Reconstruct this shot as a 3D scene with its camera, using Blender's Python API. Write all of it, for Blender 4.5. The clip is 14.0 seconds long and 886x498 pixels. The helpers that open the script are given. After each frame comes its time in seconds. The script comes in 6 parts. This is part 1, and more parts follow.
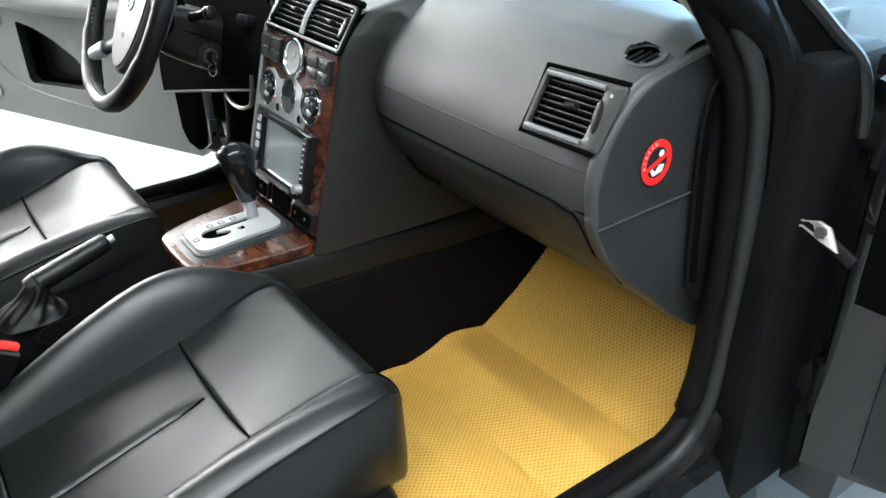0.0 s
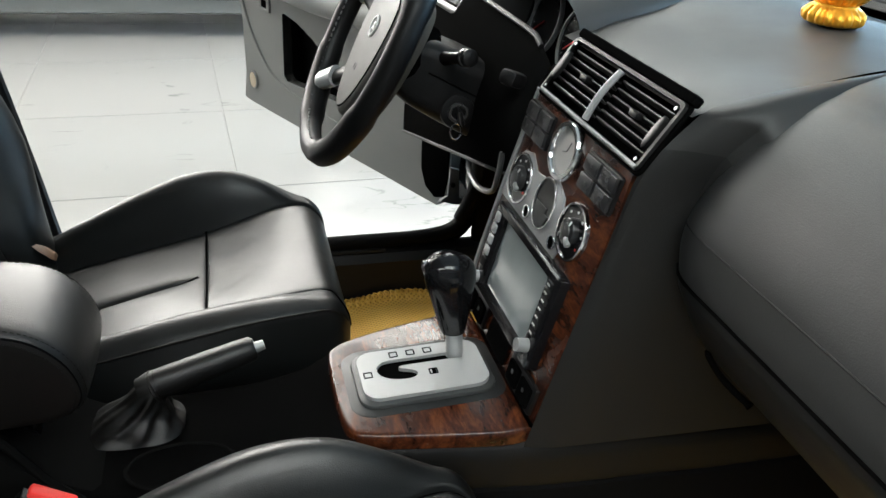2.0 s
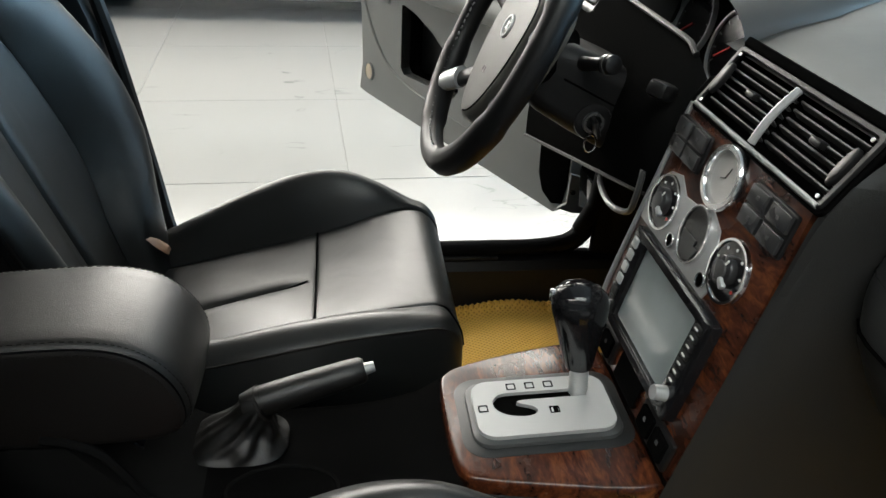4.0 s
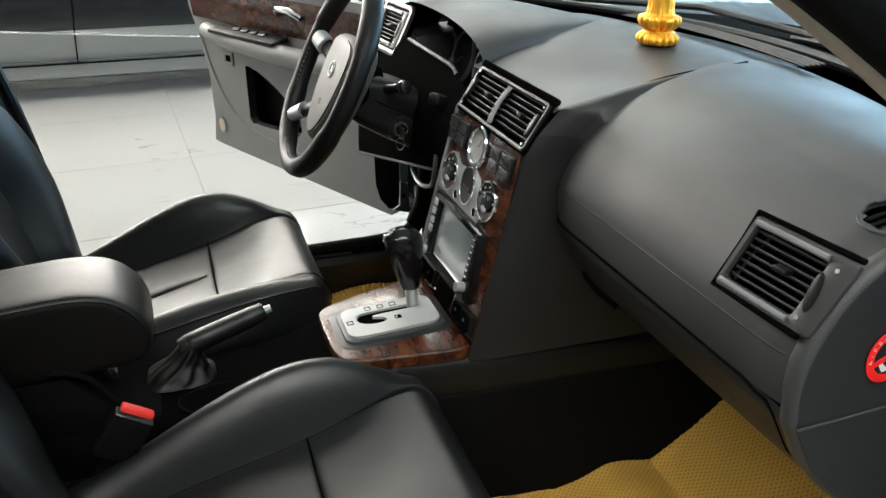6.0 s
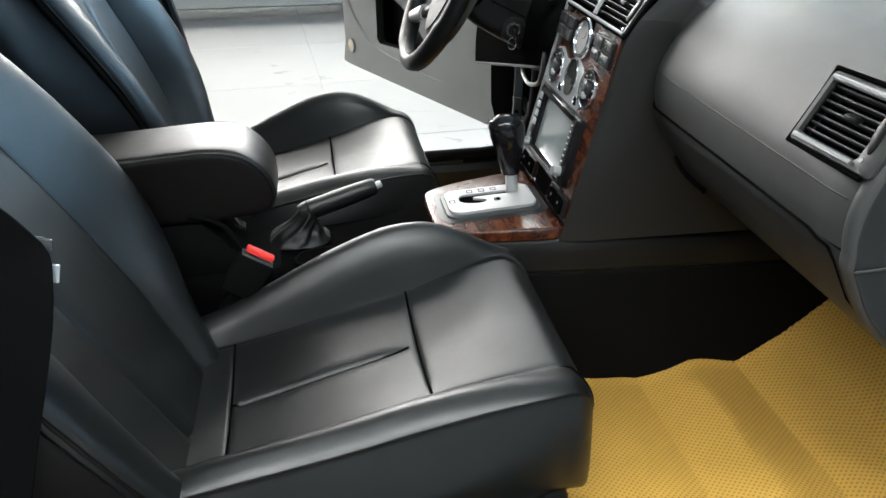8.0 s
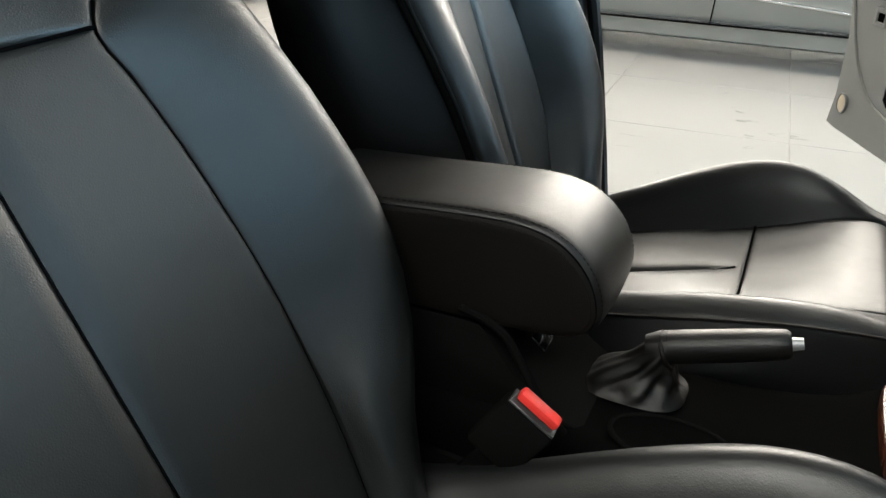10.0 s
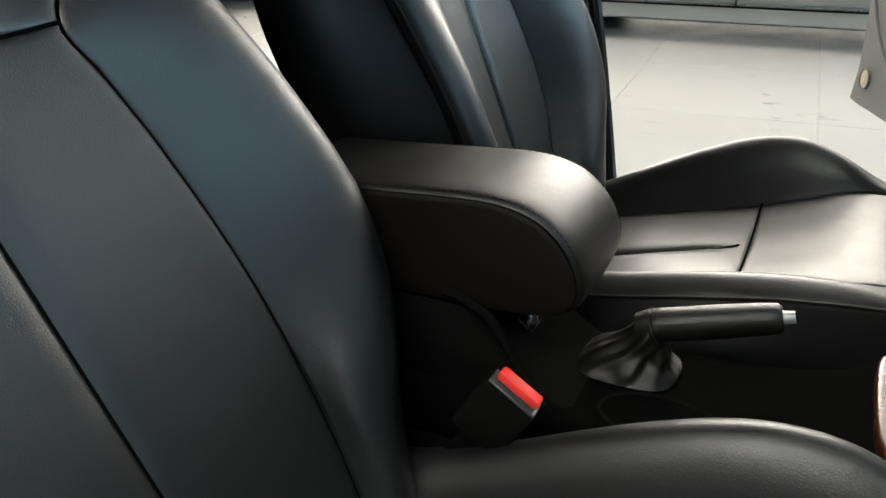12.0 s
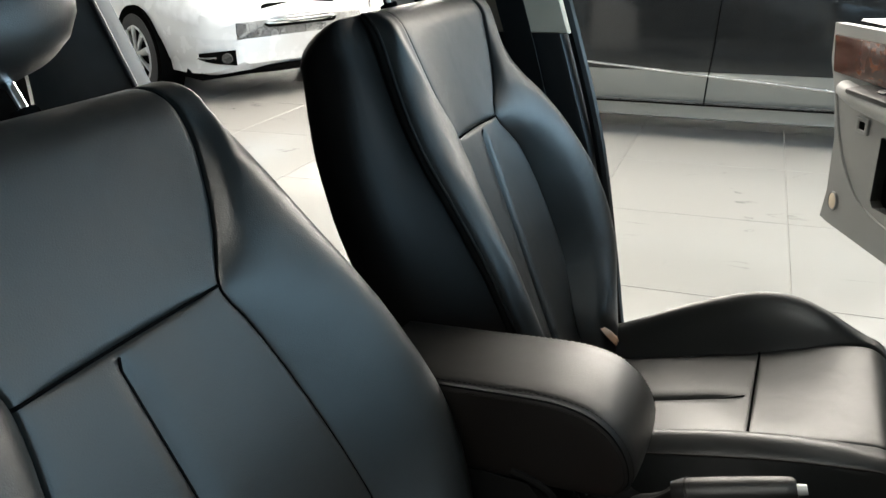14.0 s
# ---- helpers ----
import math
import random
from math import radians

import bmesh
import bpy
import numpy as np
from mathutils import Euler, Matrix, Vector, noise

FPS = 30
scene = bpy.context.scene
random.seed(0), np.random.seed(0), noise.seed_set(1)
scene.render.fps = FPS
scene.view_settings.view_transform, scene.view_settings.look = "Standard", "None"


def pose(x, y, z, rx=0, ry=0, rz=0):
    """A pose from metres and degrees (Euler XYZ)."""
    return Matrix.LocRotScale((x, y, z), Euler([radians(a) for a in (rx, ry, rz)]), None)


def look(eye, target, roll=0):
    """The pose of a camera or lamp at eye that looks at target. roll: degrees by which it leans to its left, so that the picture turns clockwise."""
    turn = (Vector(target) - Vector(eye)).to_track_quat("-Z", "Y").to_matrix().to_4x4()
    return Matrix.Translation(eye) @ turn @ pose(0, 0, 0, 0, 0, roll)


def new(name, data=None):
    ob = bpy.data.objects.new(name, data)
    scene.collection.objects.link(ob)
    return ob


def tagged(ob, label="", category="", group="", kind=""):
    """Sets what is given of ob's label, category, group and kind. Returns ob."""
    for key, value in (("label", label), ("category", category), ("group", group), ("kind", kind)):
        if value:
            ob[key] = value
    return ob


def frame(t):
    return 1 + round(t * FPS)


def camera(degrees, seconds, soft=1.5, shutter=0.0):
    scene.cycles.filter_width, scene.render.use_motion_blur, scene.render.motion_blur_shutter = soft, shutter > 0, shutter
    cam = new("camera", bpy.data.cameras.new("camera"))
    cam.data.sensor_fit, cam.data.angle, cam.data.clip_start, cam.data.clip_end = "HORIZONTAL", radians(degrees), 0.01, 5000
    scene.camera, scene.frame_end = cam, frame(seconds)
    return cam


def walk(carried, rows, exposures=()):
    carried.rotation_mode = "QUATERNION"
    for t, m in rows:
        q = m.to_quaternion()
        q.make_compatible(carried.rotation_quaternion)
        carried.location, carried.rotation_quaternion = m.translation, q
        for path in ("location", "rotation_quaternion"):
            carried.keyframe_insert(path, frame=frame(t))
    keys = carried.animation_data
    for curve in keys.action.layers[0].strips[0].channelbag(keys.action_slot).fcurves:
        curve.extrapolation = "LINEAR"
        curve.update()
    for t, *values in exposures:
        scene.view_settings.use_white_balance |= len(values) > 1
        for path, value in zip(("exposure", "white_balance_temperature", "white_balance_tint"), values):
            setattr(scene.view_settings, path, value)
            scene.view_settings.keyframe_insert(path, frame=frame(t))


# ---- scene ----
cam = camera(58.4, 14.0)
PATH = [
    (0, (1.249, -0.167, 1.214), (-0.173, 0.855, 0.249), -0.8),
    (0.5, (1.063, -0.073, 1.204), (-0.476, 0.73, 0.21), -1.3),
    (1, (0.982, -0.016, 1.204), (-0.626, 0.626, 0.204), -2.0),
    (1.5, (0.899, 0.024, 1.191), (-0.747, 0.627, 0.23), -0.6),
    (2, (0.78, 0.052, 1.17), (-0.908, 0.551, 0.219), 3.9),
    (2.5, (0.683, 0.048, 1.165), (-1.035, 0.329, 0.181), 2.7),
    (2.7, (0.651, 0.047, 1.16), (-1.067, 0.292, 0.166), 3.1),
    (4.8, (0.794, 0.026, 1.174), (-0.928, 0.323, 0.202), 4.1),
    (5, (0.849, 0.021, 1.186), (-0.858, 0.422, 0.224), 5.0),
    (5.5, (1.0, -0.009, 1.23), (-0.693, 0.553, 0.326), 3.6),
    (6, (1.128, -0.042, 1.248), (-0.57, 0.565, 0.383), 0.4),
    (6.5, (1.265, -0.115, 1.246), (-0.4, 0.55, 0.36), 0.1),
    (7, (1.353, -0.121, 1.252), (-0.284, 0.551, 0.32), 0.4),
    (7.5, (1.391, -0.071, 1.244), (-0.263, 0.507, 0.281), -0.6),
    (8, (1.275, -0.046, 1.171), (-0.455, 0.26, 0.216), -0.2),
    (8.5, (1.008, -0.060, 1.176), (-0.747, -0.114, 0.217), 1.7),
    (8.8, (0.876, -0.050, 1.140), (-0.866, -0.406, 0.235), 4.0),
    (9, (0.812, -0.040, 1.077), (-0.893, -0.603, 0.196), 4.1),
    (9.2, (0.765, -0.015, 1.025), (-0.893, -0.688, 0.135), 3.4),
    (11.3, (0.696, 0.041, 1.019), (-0.916, -0.743, 0.131), -0.9),
    (11.5, (0.689, 0.054, 1.015), (-0.912, -0.77, 0.145), -3.1),
    (12, (0.702, 0.072, 1.007), (-0.889, -0.748, 0.115), -1.9),
    (12.5, (0.718, 0.065, 1.031), (-0.903, -0.696, 0.141), -0.4),
    (13, (0.73, 0.051, 1.087), (-0.891, -0.773, 0.253), -2.7),
    (13.5, (0.739, 0.042, 1.117), (-0.908, -0.812, 0.371), -2.2),
    (14, (0.813, 0.005, 1.214), (-0.87, -0.766, 0.458), -1.6),
]
walk(cam, [(t, look(eye, target, roll)) for t, eye, target, roll in PATH], [(0.0, 1.3, 5900, 9), (0.6, 0.95, 6050, 9), (1.2, 0.65, 6150, 9), (2.0, 0.5, 6200, 9), (5.0, 0.4, 6400, 9), (6.2, 0.5, 6350, 9), (7.2, 0.85, 6100, 9), (8.2, 0.95, 6050, 10), (9.0, 0.6, 6450, 10), (11.5, 0.6, 6650, 10), (12.5, 0.6, 6600, 10), (14.0, 0.42, 6650, 10)])

# ---- world, lights ----
GROUND = 0.04
world = bpy.data.worlds.new("world")
world.use_nodes = True
world.node_tree.nodes["Background"].inputs[0].default_value = (0.75, 0.85, 1.0, 1)
world.node_tree.nodes["Background"].inputs[1].default_value = 0.25
scene.world = world


def area_lamp(name, eye, target, size_x, size_y, watts, color):
    data = bpy.data.lights.new(name, "AREA")
    data.shape, data.size, data.size_y, data.energy, data.color = "RECTANGLE", size_x, size_y, watts, color
    ob = new(name, data)
    ob.matrix_world = look(eye, target)
    return ob


# ---- materials ----
def material(name, base, rough=0.5, metal=0.0, spec=0.5, noise_amount=0.15, noise_scale=8.0, bump=0.0, bump_scale=300.0, bump_kind="noise",
             coat=0.0, wave=0.0, wave_scale=16.0, emit=None, emit_strength=0.0, rough_var=0.08, transmission=0.0, ior=1.45, island=0.0):
    m = bpy.data.materials.new(name)
    m.use_nodes = True
    nt = m.node_tree
    b = nt.nodes["Principled BSDF"]
    b.inputs["Metallic"].default_value = metal
    b.inputs["Specular IOR Level"].default_value = spec
    b.inputs["Coat Weight"].default_value = coat
    b.inputs["Coat Roughness"].default_value = 0.06
    b.inputs["Transmission Weight"].default_value = transmission
    b.inputs["IOR"].default_value = ior
    co = nt.nodes.new("ShaderNodeTexCoord")
    n = nt.nodes.new("ShaderNodeTexNoise")
    n.inputs["Scale"].default_value, n.inputs["Detail"].default_value = noise_scale, 6
    nt.links.new(co.outputs["Object"], n.inputs["Vector"])
    ramp = nt.nodes.new("ShaderNodeMapRange")
    ramp.inputs["From Min"].default_value, ramp.inputs["From Max"].default_value = 0.3, 0.7
    ramp.inputs["To Min"].default_value, ramp.inputs["To Max"].default_value = 1 - noise_amount, 1 + noise_amount
    nt.links.new(n.outputs["Fac"], ramp.inputs["Value"])
    mix = nt.nodes.new("ShaderNodeVectorMath")
    mix.operation = "SCALE"
    mix.inputs[0].default_value = base[:3]
    nt.links.new(ramp.outputs["Result"], mix.inputs["Scale"])
    nt.links.new(mix.outputs["Vector"], b.inputs["Base Color"])
    rr = nt.nodes.new("ShaderNodeMapRange")
    rr.inputs["From Min"].default_value, rr.inputs["From Max"].default_value = 0.3, 0.7
    rr.inputs["To Min"].default_value, rr.inputs["To Max"].default_value = max(rough - rough_var, 0.01), min(rough + rough_var, 1)
    nt.links.new(n.outputs["Fac"], rr.inputs["Value"])
    nt.links.new(rr.outputs["Result"], b.inputs["Roughness"])
    if bump > 0:
        if bump_kind == "voronoi":
            t = nt.nodes.new("ShaderNodeTexVoronoi")
            t.feature = "DISTANCE_TO_EDGE"
            out = t.outputs["Distance"]
        else:
            t = nt.nodes.new("ShaderNodeTexNoise")
            t.inputs["Detail"].default_value = 3
            out = t.outputs["Fac"]
        t.inputs["Scale"].default_value = bump_scale
        nt.links.new(co.outputs["Object"], t.inputs["Vector"])
        bp = nt.nodes.new("ShaderNodeBump")
        bp.inputs["Strength"].default_value, bp.inputs["Distance"].default_value = bump, 0.001
        nt.links.new(out, bp.inputs["Height"])
        nt.links.new(bp.outputs["Normal"], b.inputs["Normal"])
        if wave > 0:
            slow = nt.nodes.new("ShaderNodeTexNoise")
            slow.inputs["Scale"].default_value, slow.inputs["Detail"].default_value, slow.inputs["Distortion"].default_value = wave_scale, 2, 0.6
            nt.links.new(co.outputs["Object"], slow.inputs["Vector"])
            b2 = nt.nodes.new("ShaderNodeBump")
            b2.inputs["Strength"].default_value, b2.inputs["Distance"].default_value = wave, 0.01
            nt.links.new(slow.outputs["Fac"], b2.inputs["Height"])
            nt.links.new(b2.outputs["Normal"], bp.inputs["Normal"])
    if emit:
        b.inputs["Emission Color"].default_value = (*emit, 1)
        b.inputs["Emission Strength"].default_value = emit_strength
    return m


def wood_material():
    m = material("burl_wood", (0.1, 0.03, 0.012), 0.25, spec=0.32, coat=0.14)
    nt = m.node_tree
    b = nt.nodes["Principled BSDF"]
    co = nt.nodes.new("ShaderNodeTexCoord")
    warp = nt.nodes.new("ShaderNodeTexNoise")
    warp.inputs["Scale"].default_value, warp.inputs["Detail"].default_value, warp.inputs["Distortion"].default_value = 55, 9, 1.2
    fine = nt.nodes.new("ShaderNodeTexNoise")
    fine.inputs["Scale"].default_value, fine.inputs["Detail"].default_value, fine.inputs["Distortion"].default_value = 170, 6, 1.5
    add = nt.nodes.new("ShaderNodeMath")
    add.operation = "MULTIPLY_ADD"
    add.inputs[1].default_value = 0.5
    ramp = nt.nodes.new("ShaderNodeValToRGB")
    stops = ramp.color_ramp.elements
    stops[0].position, stops[0].color = 0.52, (0.012, 0.004, 0.0025, 1)
    stops[1].position, stops[1].color = 1.0, (0.12, 0.036, 0.013, 1)
    mid = stops.new(0.76)
    mid.color = (0.045, 0.013, 0.006, 1)
    lie = nt.nodes.new("ShaderNodeMapping")
    lie.inputs["Scale"].default_value = (0.32, 1.0, 0.8)
    nt.links.new(co.outputs["Object"], lie.inputs["Vector"])
    nt.links.new(lie.outputs["Vector"], warp.inputs["Vector"])
    nt.links.new(lie.outputs["Vector"], fine.inputs["Vector"])
    nt.links.new(fine.outputs["Fac"], add.inputs[0])
    nt.links.new(warp.outputs["Fac"], add.inputs[2])
    nt.links.new(add.outputs["Value"], ramp.inputs["Fac"])
    nt.links.new(ramp.outputs["Color"], b.inputs["Base Color"])
    return m


def tile_material():
    m = material("marble_tile", (0.80, 0.79, 0.76), 0.14, rough_var=0.04)
    nt = m.node_tree
    b = nt.nodes["Principled BSDF"]
    co = nt.nodes.new("ShaderNodeTexCoord")
    info = nt.nodes.new("ShaderNodeObjectInfo")
    shift = nt.nodes.new("ShaderNodeVectorMath")
    shift.operation = "MULTIPLY_ADD"
    shift.inputs[1].default_value = (37, 53, 11)
    nt.links.new(info.outputs["Random"], shift.inputs[0])
    nt.links.new(co.outputs["Object"], shift.inputs[2])
    stretch = nt.nodes.new("ShaderNodeMapping")
    stretch.inputs["Scale"].default_value = (2.6, 0.9, 1)
    stretch.inputs["Rotation"].default_value = (0, 0, 0.25)
    nt.links.new(shift.outputs["Vector"], stretch.inputs["Vector"])
    veins = nt.nodes.new("ShaderNodeTexNoise")
    veins.inputs["Scale"].default_value, veins.inputs["Detail"].default_value, veins.inputs["Distortion"].default_value = 1.7, 7, 1.6
    nt.links.new(stretch.outputs["Vector"], veins.inputs["Vector"])
    off = nt.nodes.new("ShaderNodeMath")
    off.operation = "SUBTRACT"
    off.inputs[1].default_value = 0.5
    nt.links.new(veins.outputs["Fac"], off.inputs[0])
    ab = nt.nodes.new("ShaderNodeMath")
    ab.operation = "ABSOLUTE"
    nt.links.new(off.outputs["Value"], ab.inputs[0])
    mask = nt.nodes.new("ShaderNodeTexNoise")
    mask.inputs["Scale"].default_value = 2.6
    nt.links.new(shift.outputs["Vector"], mask.inputs["Vector"])
    lim = nt.nodes.new("ShaderNodeMapRange")
    lim.inputs["From Min"].default_value, lim.inputs["From Max"].default_value = 0.50, 0.63
    lim.inputs["To Min"].default_value, lim.inputs["To Max"].default_value = 1.0, 0.0
    nt.links.new(mask.outputs["Fac"], lim.inputs["Value"])
    wide = nt.nodes.new("ShaderNodeMath")
    wide.operation = "MULTIPLY"
    wide.inputs[1].default_value = 50.0
    nt.links.new(ab.outputs["Value"], wide.inputs[0])
    less = nt.nodes.new("ShaderNodeMath")
    less.operation = "ADD"
    nt.links.new(wide.outputs["Value"], less.inputs[0])
    nt.links.new(lim.outputs["Result"], less.inputs[1])
    ramp = nt.nodes.new("ShaderNodeValToRGB")
    stops = ramp.color_ramp.elements
    stops[0].position, stops[0].color = 0.0, (0.14, 0.138, 0.135, 1)
    stops[1].position, stops[1].color = 0.8, (0.28, 0.274, 0.262, 1)
    nt.links.new(less.outputs["Value"], ramp.inputs["Fac"])
    nt.links.new(ramp.outputs["Color"], b.inputs["Base Color"])
    return m


def mat_material():
    m = material("woven_mat", (0.50, 0.27, 0.03), 0.75, noise_amount=0.12, noise_scale=14)
    nt = m.node_tree
    b = nt.nodes["Principled BSDF"]
    co = nt.nodes.new("ShaderNodeTexCoord")
    heights = []
    for turn in (0.7, -0.7):
        mp = nt.nodes.new("ShaderNodeMapping")
        mp.inputs["Rotation"].default_value = (0, 0, turn)
        w = nt.nodes.new("ShaderNodeTexWave")
        w.inputs["Scale"].default_value, w.inputs["Distortion"].default_value = 46, 0.5
        nt.links.new(co.outputs["Object"], mp.inputs["Vector"])
        nt.links.new(mp.outputs["Vector"], w.inputs["Vector"])
        heights.append(w)
    mul = nt.nodes.new("ShaderNodeMath")
    mul.operation = "MULTIPLY"
    nt.links.new(heights[0].outputs["Fac"], mul.inputs[0])
    nt.links.new(heights[1].outputs["Fac"], mul.inputs[1])
    bp = nt.nodes.new("ShaderNodeBump")
    bp.inputs["Strength"].default_value, bp.inputs["Distance"].default_value = 0.4, 0.003
    nt.links.new(mul.outputs["Value"], bp.inputs["Height"])
    nt.links.new(bp.outputs["Normal"], b.inputs["Normal"])
    ramp = nt.nodes.new("ShaderNodeValToRGB")
    stops = ramp.color_ramp.elements
    stops[0].position, stops[0].color = 0.3, (0.58, 0.340, 0.060, 1)
    stops[1].position, stops[1].color = 0.85, (0.31, 0.178, 0.031, 1)
    nt.links.new(mul.outputs["Value"], ramp.inputs["Fac"])
    nt.links.new(ramp.outputs["Color"], b.inputs["Base Color"])
    return m


LEATHER = material("black_leather", (0.0055, 0.0063, 0.0063), 0.40, spec=0.66, rough_var=0.05, bump=0.26, bump_scale=420, bump_kind="voronoi", noise_amount=0.12, noise_scale=5, wave=0.14, wave_scale=13)
LEATHER_GRAIN = material("grained_leather", (0.0060, 0.0057, 0.0054), 0.39, spec=0.62, rough_var=0.05, bump=0.35, bump_scale=480, bump_kind="voronoi", noise_amount=0.12, noise_scale=5)
LEATHER_SIDE = material("black_vinyl", (0.0062, 0.0052, 0.0047), 0.5, spec=0.22, bump=0.2, bump_scale=420, bump_kind="voronoi", noise_amount=0.12)
SEAM = material("seam_thread", (0.0025, 0.0025, 0.0027), 0.8, spec=0.0)
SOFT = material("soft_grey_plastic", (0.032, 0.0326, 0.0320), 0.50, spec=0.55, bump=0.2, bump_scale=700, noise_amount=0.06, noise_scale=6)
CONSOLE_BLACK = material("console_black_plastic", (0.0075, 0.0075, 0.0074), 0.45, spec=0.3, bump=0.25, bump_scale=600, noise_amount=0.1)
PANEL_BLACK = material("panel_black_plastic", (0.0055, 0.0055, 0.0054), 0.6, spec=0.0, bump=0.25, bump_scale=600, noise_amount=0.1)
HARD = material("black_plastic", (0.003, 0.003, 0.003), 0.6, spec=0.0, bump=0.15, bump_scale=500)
SATIN = material("satin_black_plastic", (0.007, 0.007, 0.0073), 0.45, spec=0.28, bump=0.1, bump_scale=500)
SWITCH = material("switch_plastic", (0.020, 0.020, 0.021), 0.28, spec=0.5, noise_amount=0.08)
GLOSS = material("gloss_black", (0.008, 0.008, 0.009), 0.12, noise_amount=0.05)
CARPET = material("black_carpet", (0.004, 0.004, 0.004), 0.95, spec=0.1, bump=0.8, bump_scale=900)
WOOD = wood_material()
VENT_GREY = material("vent_frame_grey", (0.065, 0.066, 0.066), 0.3, metal=0.3, noise_amount=0.04)
VENT_LIP = material("vent_lip_grey", (0.16, 0.165, 0.165), 0.35, metal=0.2, noise_amount=0.05)
SILVER = material("silver_paint", (0.42, 0.43, 0.43), 0.38, metal=0.4, noise_amount=0.05)
CHROME = material("chrome", (0.75, 0.75, 0.75), 0.12, metal=1.0, noise_amount=0.03)
MAT = mat_material()
RED = material("red_plastic", (0.85, 0.05, 0.04), 0.4)
STICKER_RED = material("red_print", (0.86, 0.02, 0.018), 0.35)
STICKER_BLACK = material("black_print", (0.015, 0.015, 0.015), 0.4)
WHITE = material("white_print", (0.75, 0.74, 0.72), 0.45)
DOOR_GREY = material("door_grey_plastic", (0.21, 0.212, 0.205), 0.5, bump=0.3, bump_scale=600, noise_amount=0.06)
PILLAR_GREY = material("pillar_trim", (0.46, 0.39, 0.30), 0.6, bump=0.2, bump_scale=600)
# Darkened copies of SOFT, shade put into the colour; also serves plain dark trim
SOFT_DARK_SHADE = material("soft_dark_shade_plastic", (0.0155, 0.0158, 0.0156), 0.5, spec=0.3, bump=0.35, bump_scale=700, noise_amount=0.06, noise_scale=6)
SOFT_MID_SHADE = material("soft_mid_shade_plastic", (0.0205, 0.0209, 0.0205), 0.5, spec=0.42, bump=0.25, bump_scale=700, noise_amount=0.06, noise_scale=6)
END_BLACK = material("end_cover_black", (0.012, 0.0126, 0.0131), 0.5, spec=0.5, bump=0.35, bump_scale=700, noise_amount=0.06)
TRIM_BLACK = material("trim_black", (0.004, 0.0041, 0.0044), 0.55, spec=0.08, noise_amount=0.15, bump=0.2, bump_scale=500)
BONNET = material("bonnet_paint", (0.05, 0.06, 0.066), 0.6, spec=0.12, noise_amount=0.1)
RUBBER = material("black_rubber", (0.012, 0.0122, 0.0126), 0.5, spec=0.4, noise_amount=0.15)
PAINT_DARK = material("dark_car_paint", (0.006, 0.0065, 0.007), 0.10, spec=1.0, rough_var=0.03, noise_amount=0.05)
# Grey stands in for floor light mirrored low on the car sides
PAINT_FLOOR_REFLECT = material("floor_reflect_paint", (0.27, 0.275, 0.262), 0.40, metal=0.5, noise_amount=0.03)
PAINT_WHITE = material("white_car_paint", (0.60, 0.61, 0.62), 0.25, coat=0.6, noise_amount=0.03)
TYRE = material("tyre_rubber", (0.025, 0.025, 0.025), 0.75, bump=0.3, bump_scale=120)
GLASS_DARK = material("tinted_glass", (0.006, 0.006, 0.007), 0.05, spec=0.8)
LAMP_LENS = material("lamp_lens", (0.65, 0.66, 0.68), 0.12, coat=1.0)
GOLD = material("gold_figure_paint", (0.85, 0.42, 0.04), 0.34, metal=0.75, bump=1.0, bump_scale=150)
# Pale bluish base is a painted reflection on the dark glass
SCREEN = material("glass_screen", (0.25, 0.285, 0.29), 0.06, coat=1.0, spec=0.7)
DIAL = material("dial_face", (0.42, 0.41, 0.39), 0.35)
AMBER = material("amber_lens", (0.60, 0.50, 0.37), 0.25)
TILE = tile_material()
GROUT = material("grout", (0.22, 0.215, 0.20), 0.8)
WALL = material("wall_paint", (0.72, 0.72, 0.70), 0.8, noise_amount=0.05, noise_scale=1.5)
WALL_BOUNCE_CUT = material("bounce_cut_wall", (0.14, 0.145, 0.145), 0.7, noise_amount=0.08, noise_scale=1.5)
CEIL = material("ceiling_paint", (0.6, 0.6, 0.6), 0.85, noise_amount=0.05)
LED = material("led_panel", (0.9, 0.9, 0.9), 0.4, emit=(1.0, 0.95, 0.86), emit_strength=9.0)
HEADLINER = material("headliner_cloth", (0.30, 0.29, 0.27), 0.9, bump=0.3, bump_scale=800)


def pane_material():
    """Thin clear glass: mostly see-through, with a mirror share."""
    m = bpy.data.materials.new("window_glass")
    m.use_nodes = True
    nt = m.node_tree
    nt.nodes.remove(nt.nodes["Principled BSDF"])
    clear, gloss, mix = nt.nodes.new("ShaderNodeBsdfTransparent"), nt.nodes.new("ShaderNodeBsdfGlossy"), nt.nodes.new("ShaderNodeMixShader")
    clear.inputs["Color"].default_value = (0.86, 0.91, 0.92, 1)
    gloss.inputs["Roughness"].default_value = 0.02
    mix.inputs[0].default_value = 0.14
    nt.links.new(clear.outputs[0], mix.inputs[1])
    nt.links.new(gloss.outputs[0], mix.inputs[2])
    nt.links.new(mix.outputs[0], nt.nodes["Material Output"].inputs["Surface"])
    return m


PANE = pane_material()


# ---- building helpers ----
def to_mesh(name, bm, mat, smooth=True, angle=40):
    bmesh.ops.recalc_face_normals(bm, faces=bm.faces)
    me = bpy.data.meshes.new(name)
    bm.to_mesh(me)
    bm.free()
    me.materials.append(mat)
    if smooth:
        me.polygons.foreach_set("use_smooth", [True] * len(me.polygons))
        me.set_sharp_from_angle(angle=radians(angle))
    return me


